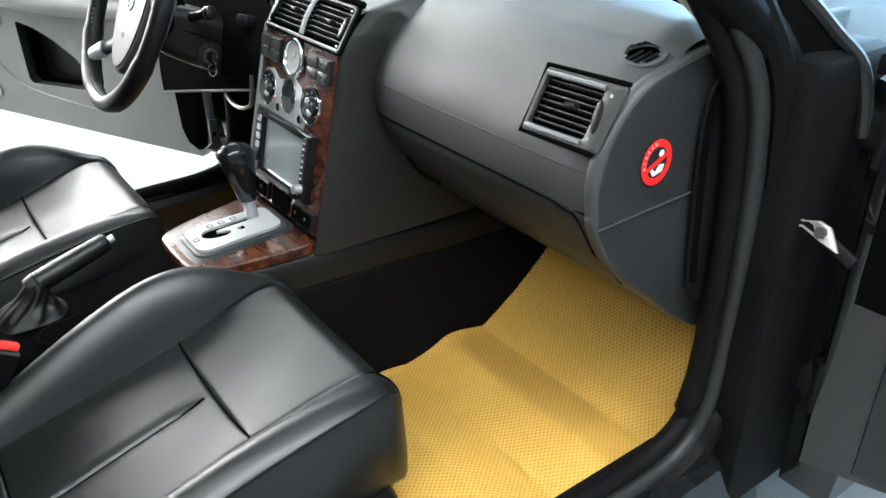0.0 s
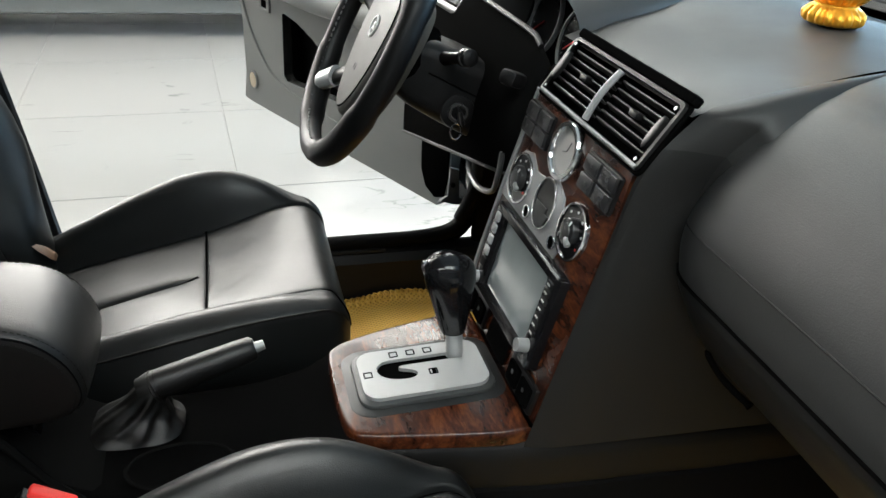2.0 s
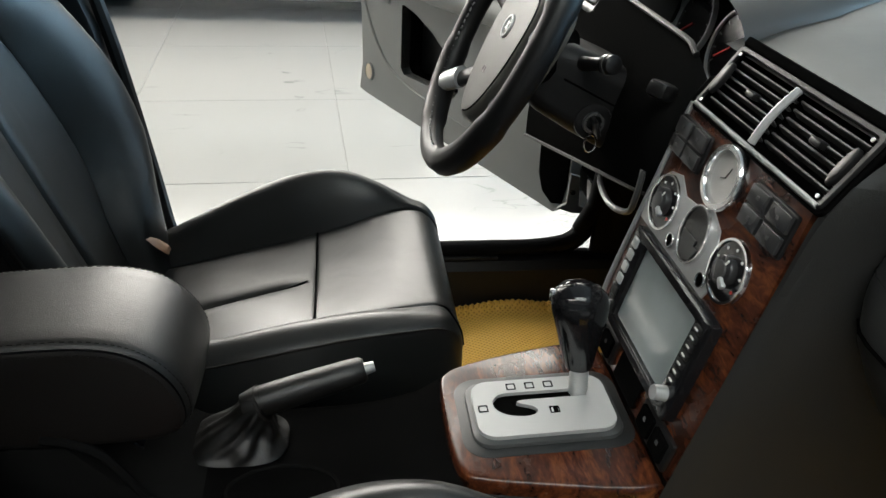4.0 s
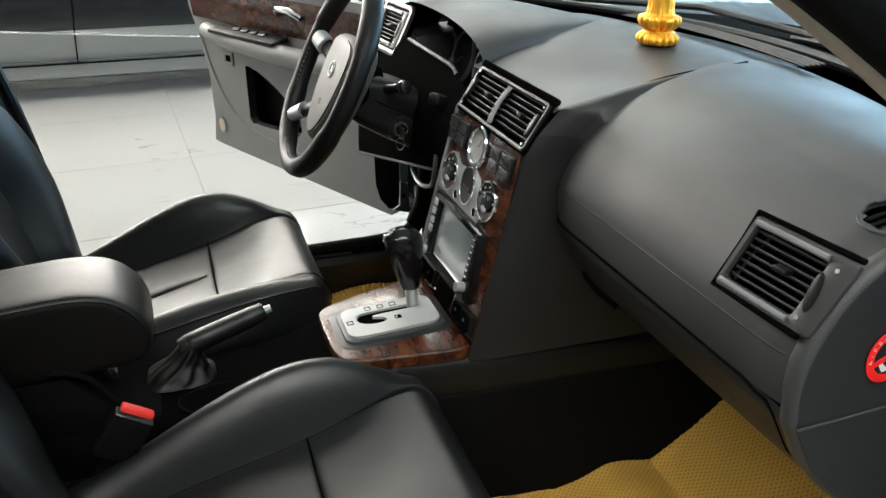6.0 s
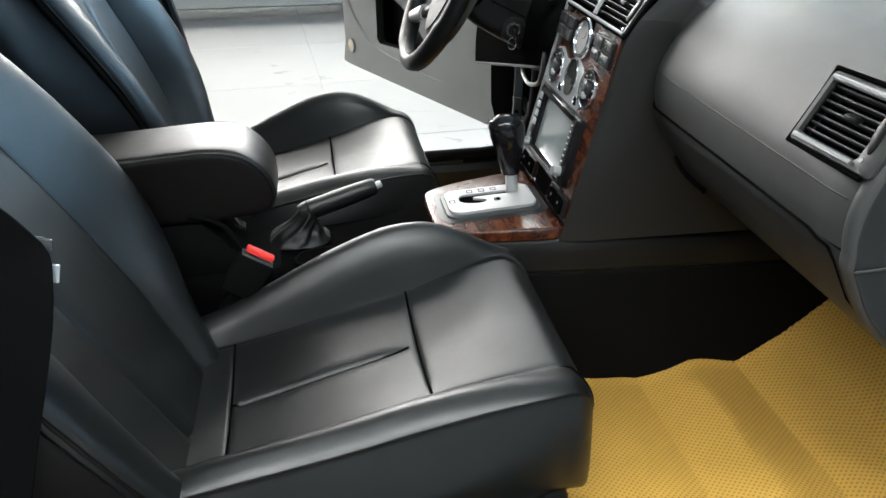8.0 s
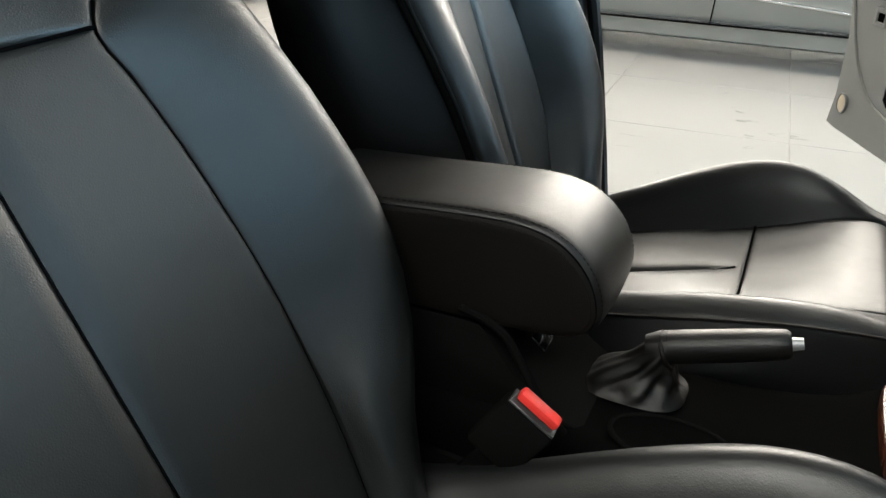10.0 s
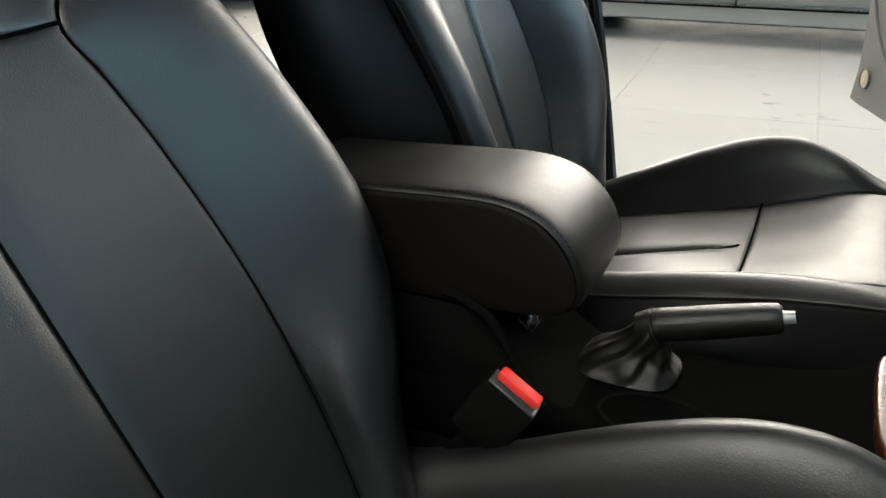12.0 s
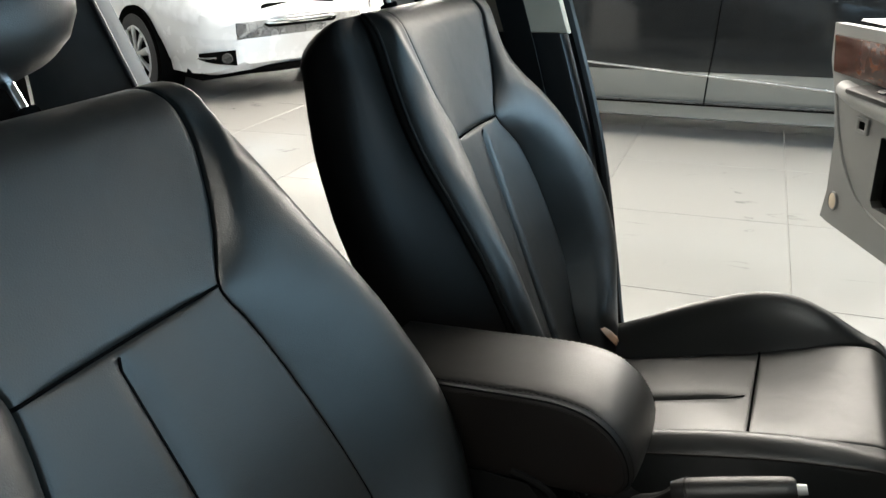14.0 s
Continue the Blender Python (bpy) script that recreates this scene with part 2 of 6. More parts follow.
def thing(name, label, category, at=(0, 0, 0), group="", kind=""):
    ob = new(name)
    ob.empty_display_size = 0.05
    ob.location = at
    return tagged(ob, label, category, group, kind)


def part(name, bm, mat, parent=None, label="", smooth=True, angle=40):
    ob = new(name, to_mesh(name, bm, mat, smooth, angle))
    if parent is not None:
        ob.parent = parent
        at, up = Vector((0, 0, 0)), parent
        while up is not None and up.type == "EMPTY":
            at += up.location
            up = up.parent
        ob.matrix_parent_inverse = Matrix.Translation(-at)
    return tagged(ob, label)


def solo(name, bm, mat, label, category, kind="", group="", smooth=True, angle=40):
    return tagged(part(name, bm, mat, None, "", smooth, angle), label, category, group, kind)


def box(bm, c, s, bevel=0.0, m=None, seg=2):
    r = bmesh.ops.create_cube(bm, size=1)
    vs = r["verts"]
    bmesh.ops.scale(bm, vec=s, verts=vs)
    if bevel > 0:
        es = list({e for v in vs for e in v.link_edges})
        out = bmesh.ops.bevel(bm, geom=es, offset=bevel, segments=seg, affect="EDGES", profile=0.5)
        vs = list({v for f in out["faces"] for v in f.verts} | {v for v in vs if v.is_valid})
    bmesh.ops.transform(bm, matrix=(m if m is not None else Matrix.Translation(c)), verts=vs)
    return vs


def new_box(c, s, bevel=0.0, m=None, seg=2):
    bm = bmesh.new()
    box(bm, c, s, bevel, m, seg)
    return bm


def cyl(bm, p, q, r1, r2=None, seg=24, caps=True):
    p, q = Vector(p), Vector(q)
    r2 = r1 if r2 is None else r2
    m = Matrix.Translation((p + q) / 2) @ (q - p).to_track_quat("Z", "Y").to_matrix().to_4x4()
    return bmesh.ops.create_cone(bm, cap_ends=caps, segments=seg, radius1=r1, radius2=r2, depth=(q - p).length, matrix=m)["verts"]


def new_cyl(p, q, r1, r2=None, seg=24):
    bm = bmesh.new()
    cyl(bm, p, q, r1, r2, seg)
    return bm


def spline(pts, n):
    """Points along a smooth curve through pts, n to each span."""
    P = [Vector(p) for p in pts]
    P = [2 * P[0] - P[1]] + P + [2 * P[-1] - P[-2]]
    out = []
    for i in range(1, len(P) - 2):
        a, b, c, d = P[i - 1:i + 3]
        for k in range(n):
            t = k / n
            out.append(0.5 * (2 * b + (c - a) * t + (2 * a - 5 * b + 4 * c - d) * t * t + (3 * b - a - 3 * c + d) * t ** 3))
    out.append(P[-2])
    return out


def loft(rings, closed=True, caps=False, bm=None):
    bm = bm or bmesh.new()
    rows = [[bm.verts.new(p) for p in r] for r in rings]
    n = len(rows[0])
    for a, b in zip(rows, rows[1:]):
        for i in range(n if closed else n - 1):
            j = (i + 1) % n
            bm.faces.new((a[i], a[j], b[j], b[i]))
    if caps:
        bm.faces.new(rows[0][::-1])
        bm.faces.new(rows[-1])
    return bm


def tube(pts, r, seg=10, caps=True, bm=None, squash=1.0):
    """A tube along points; r a number or one for each point."""
    P = [Vector(p) for p in pts]
    rings, side = [], None
    for i, p in enumerate(P):
        d = (P[min(i + 1, len(P) - 1)] - P[max(i - 1, 0)]).normalized()
        if side is None:
            side = d.orthogonal().normalized()
        side = (side - d * side.dot(d)).normalized()
        up = d.cross(side)
        rad = r[i] if isinstance(r, (list, tuple)) else r
        rings.append([p + rad * (math.cos(a) * side + squash * math.sin(a) * up) for a in [2 * math.pi * k / seg for k in range(seg)]])
    return loft(rings, True, caps, bm)


def slab(outline, thickness, m, bevel=0.0, bm=None, seg=2):
    """A plate with the given outline (x, y) and thickness along z, set by the matrix m."""
    bm = bm or bmesh.new()
    top = [bm.verts.new((x, y, 0)) for x, y in outline]
    f = bm.faces.new(top)
    r = bmesh.ops.extrude_face_region(bm, geom=[f])
    up = [v for v in r["geom"] if isinstance(v, bmesh.types.BMVert)]
    bmesh.ops.translate(bm, vec=(0, 0, thickness), verts=up)
    vs = set(top) | set(up)
    if bevel > 0:
        es = [e for e in bm.edges if e.verts[0] in up and e.verts[1] in up]
        o = bmesh.ops.bevel(bm, geom=es, offset=bevel, segments=seg, affect="EDGES", profile=0.5)
        vs = {v for v in vs if v.is_valid} | {v for g in o["faces"] for v in g.verts}
    bmesh.ops.transform(bm, matrix=m, verts=list(vs))
    return bm


def round_rect(w, h, r, n=5):
    out = []
    for cx, cy, a0 in ((w / 2 - r, h / 2 - r, 0), (-w / 2 + r, h / 2 - r, 90), (-w / 2 + r, -h / 2 + r, 180), (w / 2 - r, -h / 2 + r, 270)):
        for k in range(n + 1):
            a = radians(a0 + 90 * k / n)
            out.append((cx + r * math.cos(a), cy + r * math.sin(a)))
    return out


def ellipse(rx, ry, n=32, cx=0, cy=0):
    return [(cx + rx * math.cos(2 * math.pi * k / n), cy + ry * math.sin(2 * math.pi * k / n)) for k in range(n)]


def ring(outer, inner, thickness, m, bevel=0.0, bm=None):
    """A frame between two outlines of as many points each."""
    bm = bm or bmesh.new()
    n = len(outer)
    prof = [(outer, 0), (outer, thickness - bevel), ([(o[0] + (i[0] - o[0]) * 0.18, o[1] + (i[1] - o[1]) * 0.18) for o, i in zip(outer, inner)], thickness),
            ([(o[0] + (i[0] - o[0]) * 0.82, o[1] + (i[1] - o[1]) * 0.82) for o, i in zip(outer, inner)], thickness), (inner, thickness - bevel), (inner, 0)]
    rows = [[bm.verts.new(m @ Vector((x, y, z))) for x, y in ol] for ol, z in prof]
    rows.append(rows[0])
    for a, b in zip(rows, rows[1:]):
        for i in range(n):
            j = (i + 1) % n
            bm.faces.new((a[i], a[j], b[j], b[i]))
    return bm


def lerp_table(table, x):
    """Smooth interpolation in rows of (x, values...)."""
    if x <= table[0][0]:
        return table[0][1:]
    n = len(table)
    for i in range(n - 1):
        a, b = table[i], table[i + 1]
        if x <= b[0]:
            w = b[0] - a[0]
            t = (x - a[0]) / w
            before, after = table[max(i - 1, 0)], table[min(i + 2, n - 1)]
            out = []
            for k in range(1, len(a)):
                d0 = (b[k] - before[k]) / (b[0] - before[0]) * w
                d1 = (after[k] - a[k]) / (after[0] - a[0]) * w
                out.append((2 * t ** 3 - 3 * t * t + 1) * a[k] + (t ** 3 - 2 * t * t + t) * d0 + (3 * t * t - 2 * t ** 3) * b[k] + (t ** 3 - t * t) * d1)
            return tuple(out)
    return table[-1][1:]


def face_frame(origin, right, up):
    """A matrix whose x and y lie along right and up, z out of the face."""
    r = Vector(right).normalized()
    u = Vector(up)
    u = (u - r * u.dot(r)).normalized()
    n = r.cross(u)
    m = Matrix((r, u, n)).transposed().to_4x4()
    m.translation = origin
    return m

# ---- showroom ----
ROOM_X, ROOM_Y, ROOM_H = (-9.0, 7.0), (-9.0, 8.0), 3.6
solo("floor", new_box(((ROOM_X[0] + ROOM_X[1]) / 2, (ROOM_Y[0] + ROOM_Y[1]) / 2, GROUND - 0.06), (16, 17, 0.114)), GROUT, "pale grouted showroom floor under marble tiles", "floor", "structure", smooth=False)
solo("ceiling", new_box((-1, -0.5, ROOM_H + 0.05), (16.4, 17.4, 0.1)), CEIL, "plain white showroom ceiling", "ceiling", "structure", smooth=False)
solo("wall_south", new_box((-1, -9.1, ROOM_H / 2), (16, 0.2, ROOM_H)), WALL, "plain white painted showroom wall", "wall", "structure", smooth=False)
# Unseen wall, its dark colour added to weaken bounce into the open door
solo("wall_east", new_box((7.1, -0.5, ROOM_H / 2), (0.2, 17, ROOM_H)), WALL_BOUNCE_CUT, "unseen east wall, darkened to cut light bounced into the car", "wall", "structure", smooth=False)
# West wall left open in a strip for the added fill light
bm = bmesh.new()
box(bm, (-9.1, -0.5, 0.95), (0.2, 17, 1.9))
box(bm, (-9.1, -0.5, 3.45), (0.2, 17, 0.3))
for y, w in ((-7.5, 3.0), (-3.7, 0.12), (-1.2, 0.12), (4.75, 6.5)):
    box(bm, (-9.1, y, 2.6), (0.2, w, 1.4))
solo("wall_west", bm, WALL, "white showroom wall with a strip opening added for fill light", "wall", "structure", smooth=False)
# Glowing pane and lamp added as fill from the west; no window known there
solo("west_fill_pane", new_box((-9.16, -2.2, 2.6), (0.02, 7.6, 1.4)), material("west_fill_glow", (0.6, 0.6, 0.6), 0.3, emit=(1.0, 0.95, 0.88), emit_strength=3.0), "glowing strip added unseen in the west wall as fill light", "window", "structure", smooth=False)
area_lamp("west_fill_lamp", (-8.95, -2.2, 2.6), (0, -2.2, 2.0), 7.4, 1.3, 620, (1.0, 0.94, 0.86))
for x, y, w, wide, deep in ((-3.5, -0.2, 175, 2.2, 7.0), (-6.6, -1.0, 470, 2.8, 8.0)):
    area_lamp("ceiling_row_west", (x, y, ROOM_H - 0.05), (x, y + 0.001, 0), wide, deep, w, (1.0, 0.94, 0.83))
area_lamp("ceiling_row_east", (2.4, -1.0, ROOM_H - 0.05), (2.4, -0.999, 0), 1.3, 5.0, 105, (0.97, 1.0, 0.95))
bm = bmesh.new()
box(bm, (-1, 8.1, 0.2), (16, 0.2, 0.4))
box(bm, (-1, 8.1, 3.4), (16, 0.2, 0.4))
for x in (-8.9, -5, -1, 3, 6.9):
    box(bm, (x, 8.1, 1.8), (0.2, 0.2, 2.8))
solo("wall_north", bm, WALL, "white showroom wall with tall daylight windows", "wall", "structure", smooth=False)
solo("window_1", new_box((-1, 8.14, 1.8), (16, 0.02, 2.8)), material("bright_daylight", (0.5, 0.6, 0.7), 0.3, emit=(0.55, 0.78, 1.0), emit_strength=2.4), "tall shop window with bright blue daylight", "window", "structure", smooth=False)
area_lamp("window_daylight", (-1, 7.9, 2.4), (-1, 0, 1.2), 15.0, 1.7, 580, (0.46, 0.77, 1.0))
for x, ys in ((-7.4, (-4.6, -3.4, -2.2, -1.0, 0.2, 1.4, 2.6)), (-5.8, (-4.6, -3.4, -2.2, -1.0, 0.2, 1.4, 2.6)), (-3.2, (-2.6, -1.4, -0.2, 1.0, 2.2)), (2.0, (-2.8, -1.9, -1.0, -0.1, 0.8)), (2.8, (-2.8, -1.9, -1.0, -0.1, 0.8))):
    for y in ys:
        lamp = thing("ceiling_light", "flat white square led ceiling panel", "ceiling light", (x, y, ROOM_H), "ceiling panels")
        part("frame", ring(round_rect(0.64, 0.64, 0.01), round_rect(0.58, 0.58, 0.01), 0.03, Matrix.Translation((x, y, ROOM_H - 0.03)) @ pose(0, 0, 0)), SILVER, lamp)
        part("diffuser", new_box((x, y, ROOM_H - 0.012), (0.58, 0.58, 0.02)), LED, lamp, "glowing white diffuser")

# ---- seats ----
def quad_parts(P, region, mats, parent):
    """Meshes from a grid of points P[i][j], split by region(i, j)."""
    bms = {}
    for i in range(len(P) - 1):
        for j in range(len(P[0]) - 1):
            key = region(i, j)
            bm, cache = bms.setdefault(key, (bmesh.new(), {}))
            vs = []
            for a, b in ((i, j), (i, j + 1), (i + 1, j + 1), (i + 1, j)):
                if (a, b) not in cache:
                    cache[a, b] = bm.verts.new(P[a][b])
                vs.append(cache[a, b])
            try:
                bm.faces.new(vs)
            except ValueError:
                pass
    for key, (bm, _) in bms.items():
        bmesh.ops.remove_doubles(bm, verts=bm.verts, dist=1e-5)
        part(key.split("|")[0], bm, mats.get(key, LEATHER), parent, "", True, 60)


def half_row(centre, seam, outer, n_centre=12, n_outer=5, groove=0.007, mid_groove=0.0, w=0.0035):
    """One half of a cross-section: (a, b) pairs from the middle outwards, a the way out, b the height."""
    xs, zs = seam
    pts = [(0.0, centre - mid_groove), (0.004, centre - mid_groove * 0.45), (0.009, centre)]
    for k in range(1, n_centre):
        u = math.sin(math.pi / 2 * k / n_centre)
        x = 0.009 + (xs - w - 0.009) * u
        pillow = 0.0022 * max(0, 1 - (xs - x) / 0.014) ** 2
        pts.append((x, centre + (zs - centre) * (x / xs) ** 2 - pillow))
    pts += [(xs - w, zs - 0.0024), (xs - w * 0.4, zs - groove * 0.55 - 0.0015), (xs, zs - groove)]
    first = len(pts) - 1
    o = spline([(xs + w * 0.4, zs - groove * 0.45, 0), (xs + w, zs + 0.002, 0), *[(a, b, 0) for a, b in outer]], n_outer)
    pts += [(p.x, p.y) for p in o]
    return pts, first


# cushion, by the way forwards: the middle's height; then for each side the seam, the crest, the piping and the foot's width
#              y      mid   | seam x, z      crest x, z      piping x, z     foot
CUSHION_L = [(-0.40, 0.420, 0.138, 0.430, 0.178, 0.446, 0.212, 0.425, 0.205), (-0.27, 0.436, 0.140, 0.447, 0.184, 0.490, 0.226, 0.462, 0.220), (-0.13, 0.474, 0.137, 0.484, 0.187, 0.560, 0.238, 0.520, 0.232),
             (-0.05, 0.496, 0.135, 0.505, 0.187, 0.594, 0.238, 0.556, 0.232), (0.0, 0.508, 0.134, 0.519, 0.187, 0.606, 0.234, 0.568, 0.228), (0.05, 0.521, 0.136, 0.535, 0.184, 0.607, 0.226, 0.570, 0.220),
             (0.10, 0.534, 0.144, 0.548, 0.180, 0.590, 0.212, 0.562, 0.207), (0.14, 0.543, 0.152, 0.552, 0.180, 0.568, 0.203, 0.548, 0.203), (0.17, 0.547, 0.157, 0.550, 0.177, 0.556, 0.196, 0.540, 0.198), (0.25, 0.547, 0.157, 0.550, 0.177, 0.556, 0.196, 0.540, 0.198)]
CUSHION_R = [(-0.40, 0.420, 0.136, 0.430, 0.175, 0.462, 0.208, 0.455, 0.205), (-0.27, 0.436, 0.138, 0.447, 0.176, 0.498, 0.210, 0.482, 0.218), (-0.13, 0.474, 0.134, 0.480, 0.174, 0.523, 0.208, 0.506, 0.228),
             (-0.05, 0.496, 0.132, 0.505, 0.172, 0.540, 0.206, 0.522, 0.230), (0.0, 0.508, 0.132, 0.520, 0.171, 0.548, 0.204, 0.531, 0.228), (0.05, 0.521, 0.132, 0.530, 0.170, 0.555, 0.203, 0.540, 0.222),
             (0.10, 0.534, 0.132, 0.537, 0.169, 0.558, 0.200, 0.545, 0.212), (0.14, 0.543, 0.133, 0.543, 0.168, 0.556, 0.195, 0.546, 0.204), (0.17, 0.547, 0.134, 0.546, 0.166, 0.552, 0.188, 0.544, 0.196), (0.25, 0.547, 0.134, 0.546, 0.166, 0.550, 0.186, 0.540, 0.192)]


def seat(base_x, dy, recline, name, label, foot, mid_x, left, right):
    """A front seat. left, right: the backrest's rows of height, seam, crest width, crest depth, side width."""
    root = thing(name, label, "car seat", (base_x, dy, 0.25), "front seats")
    X0, Y0 = base_x, dy
    ys = [-0.40, -0.36, -0.32, -0.29, -0.281, -0.276, -0.273, -0.27, -0.267, -0.264, -0.259, -0.24, -0.2, -0.165, -0.13, -0.10, -0.07, -0.05, -0.03, -0.013, -0.006, -0.003, 0.0, 0.003, 0.006, 0.013, 0.03, 0.05, 0.07, 0.09, 0.11, 0.125, 0.14, 0.15, 0.16]
    ang = [0] * len(ys)
    for a in (8, 16, 26, 36, 46, 56, 66, 76, 84, 90):
        ys.append(0.16 + 0.047 * math.sin(radians(a)))
        ang.append(a)
    ys += [0.205, 0.195, 0.18]
    ang += [-1, -2, -3]
    zlow = 0.375
    P = []
    for y, a in zip(ys, ang):
        groove = 0.0
        for ysm in (0.0, -0.27):
            groove = max(groove, 0.007 * max(0, 1 - abs(y - ysm) / 0.0045), 0.002 * max(0, 1 - abs(y - ysm) / 0.016) ** 2)
        mid = 0.007 * min(1, max(0, (-0.012 - y) / 0.03)) if y > -0.262 else 0.0
        halves = []
        for table in (CUSHION_L, CUSHION_R):
            zm, xs, zs, xc, zc, xp, zp, xf = lerp_table(table, min(y, 0.165) if a == 0 else 0.165)
            pts, first = half_row(zm - groove, (xs, zs), [(xs + (xc - xs) * 0.45, zs + (zc - zs) * 0.66), (xc, zc), (xc + (xp - xc) * 0.62, zc + (zp - zc) * 0.40), (xp, zp),
                                  (xp - 0.004, zp - 0.004), (xp - 0.001, zp - 0.010), (xf, zlow + (zp - zlow) * 0.5), (xf - 0.004, zlow + 0.025), (xf - 0.016, zlow)], mid_groove=mid)
            if a > 0:
                k = math.cos(radians(a))
                drop, shrink = 0.055 * (1 - k), 1 - 0.15 * (1 - k)
                pts = [(x * shrink, max(zlow, z - drop)) for x, z in pts]
            elif a < 0:
                pts = [(x * (0.85 - 0.015 * (-a)), max(zlow, z - 0.055 - 0.045 * (-a))) for x, z in pts]
            halves.append(pts)
        P.append([Vector((X0 - x, Y0 + y, z)) for x, z in halves[0][:0:-1]] + [Vector((X0 + x, Y0 + y, z)) for x, z in halves[1]])
    c = len(P[0]) // 2
    front, back = ys.index(0.0), ys.index(-0.27)

    def region(i, j):
        off = j - c if j >= c else c - 1 - j
        if off >= first:
            return "side_bolster" + ("|l" if j < c else "|r")
        return "front_panel" if i >= front else ("rear_panel" if i < back else "centre_panel")
    cushion = thing("cushion", "", "")
    cushion.parent = root
    quad_parts(P, region, {}, cushion)
    lift = Vector((0, 0, 0.0012))
    for j in (c + first, c - first):
        part("seam", tube([P[i][j] + lift for i in range(1, 42)], 0.0017, 6), SEAM, cushion)
    edge = first + 1 + 5 * 5
    for j in (c + edge, c - edge):
        part("piping", tube([P[i][j] for i in range(2, 37)], 0.0020, 6), LEATHER_SIDE, cushion)
    for i0 in (front, back):
        part("seam", tube([P[i0][j] + lift for j in range(c - first, c + first + 1)], 0.0018, 6), SEAM, cushion)
    part("seam", tube([P[i][c] + lift for i in range(back, front - 2)], 0.0016, 6), SEAM, cushion)
    # the tucked front end of the inner bolster
    tuck = [(33, 0), (35, 2), (37, 6), (38, 11), (39, 16), (41, 20), (43, 25)]
    part("tuck_seam", tube(spline([P[i][c + first + j] + lift for i, j in tuck], 3), 0.0017, 6), SEAM, cushion)
    out = [(-0.235, -0.36), (0.235, -0.36)] + [(0.235 - 0.07 * (1 - math.cos(radians(t))), 0.135 + 0.045 * math.sin(radians(t))) for t in range(0, 91, 15)]
    out += [(-x, y) for x, y in out[:1:-1]]
    part("valance", slab(out, 0.115, Matrix.Translation((X0, Y0, 0.268)), 0.03, seg=4), SATIN, root, "black plastic seat base cover")
    for sx in (-0.19, 0.19):
        part("seat_rail", new_box((X0 + sx, Y0 - 0.06, 0.255), (0.035, 0.52, 0.05), 0.006), HARD, root)
    # backrest: rows along its height
    up = Vector((0, -math.sin(radians(recline)), math.cos(radians(recline))))
    fw = Vector((0, math.cos(radians(recline)), math.sin(radians(recline))))
    foot = Vector(foot)
    HC = 0.485
    hs = [-0.06, -0.02, 0.02, 0.06, 0.1, 0.14, 0.18, 0.22, 0.26, 0.30, 0.34, 0.38, 0.42, 0.445, 0.465, 0.476, 0.480, 0.4825, HC, 0.4875, 0.490, 0.494, 0.505, 0.53, 0.56, 0.59, 0.615, 0.635, 0.65]
    tops = [0] * len(hs)
    for a in (12, 24, 36, 48, 60, 72, 82, 90):
        hs.append(0.65 + 0.05 * math.sin(radians(a)))
        tops.append(a)
    P = []
    for h, a in zip(hs, tops):
        groove = max(0.007 * max(0, 1 - abs(h - HC) / 0.0045), 0.0025 * max(0, 1 - abs(h - HC) / 0.018) ** 2)
        mid = 0.007 if h < HC - 0.012 else 0.0
        halves = []
        for table in (left, right):
            xs, xc, cr, xw = lerp_table(table, min(h, 0.65))
            pts, first = half_row(-0.006 - groove, (xs, 0.0), [(max(xs + 0.014, xc - 0.085), cr * 0.70), (max(xs + 0.030, xc - 0.036), cr), (xc - 0.006, cr - 0.010), (xc, cr - 0.030), (xc - 0.003, cr - 0.036), (xc + 0.001, cr - 0.044),
                                  (xw, -0.06), (xw - 0.004, -0.125), (xw - 0.05, -0.15), (0.0, -0.155)], groove=0.008, mid_groove=mid)
            if a:
                k = math.cos(radians(a))
                pts = [(x * (1 - 0.10 * (1 - k)), -0.055 + (d + 0.055) * (0.10 + 0.90 * k)) for x, d in pts]
            halves.append(pts)
        lean = mid_x * min(1, max(0, (0.62 - h) / 0.1))
        row = []
        for sgn, pts in ((-1, halves[0][:0:-1]), (1, halves[1])):
            for x, d in pts:
                row.append(foot + Vector((sgn * x + lean * max(0, 1 - x / 0.12), 0, 0)) + up * h + fw * d)
        P.append(row)
    c = len(P[0]) // 2
    cut = hs.index(HC)
    side = first + 2 + 5 * 5

    def region2(i, j):
        off = j - c if j >= c else c - 1 - j
        if off >= side:
            return "back_shell"
        if off >= first:
            return "side_bolster" + ("|l" if j < c else "|r")
        return "shoulder_panel" if i >= cut else "centre_panel"
    backrest = thing("backrest", "", "")
    backrest.parent = root
    quad_parts(P, region2, {"back_shell": LEATHER_SIDE}, backrest)
    for j in (c + first, c - first):
        part("seam", tube([P[i][j] + fw * 0.0012 for i in range(0, 34)], 0.0018, 6), SEAM, backrest)
    part("seam", tube([P[cut][j] + fw * 0.0012 for j in range(c - first, c + first + 1)], 0.0018, 6), SEAM, backrest)
    part("seam", tube([P[i][c] + fw * 0.0012 for i in range(0, cut - 2)], 0.0016, 6), SEAM, backrest)
    for j in (c + side - 3, c - side + 3):
        part("piping", tube([P[i][j] for i in range(0, 35)], 0.003, 8), LEATHER_SIDE, backrest)
    # headrest
    rest = thing("headrest", "", "")
    rest.parent = root
    hb = foot + up * 0.72
    rings = []
    for k in range(13):
        a = radians(-90 + 15 * k)
        z, s = 0.085 * math.sin(a), max(math.cos(a), 0.05) ** 0.6
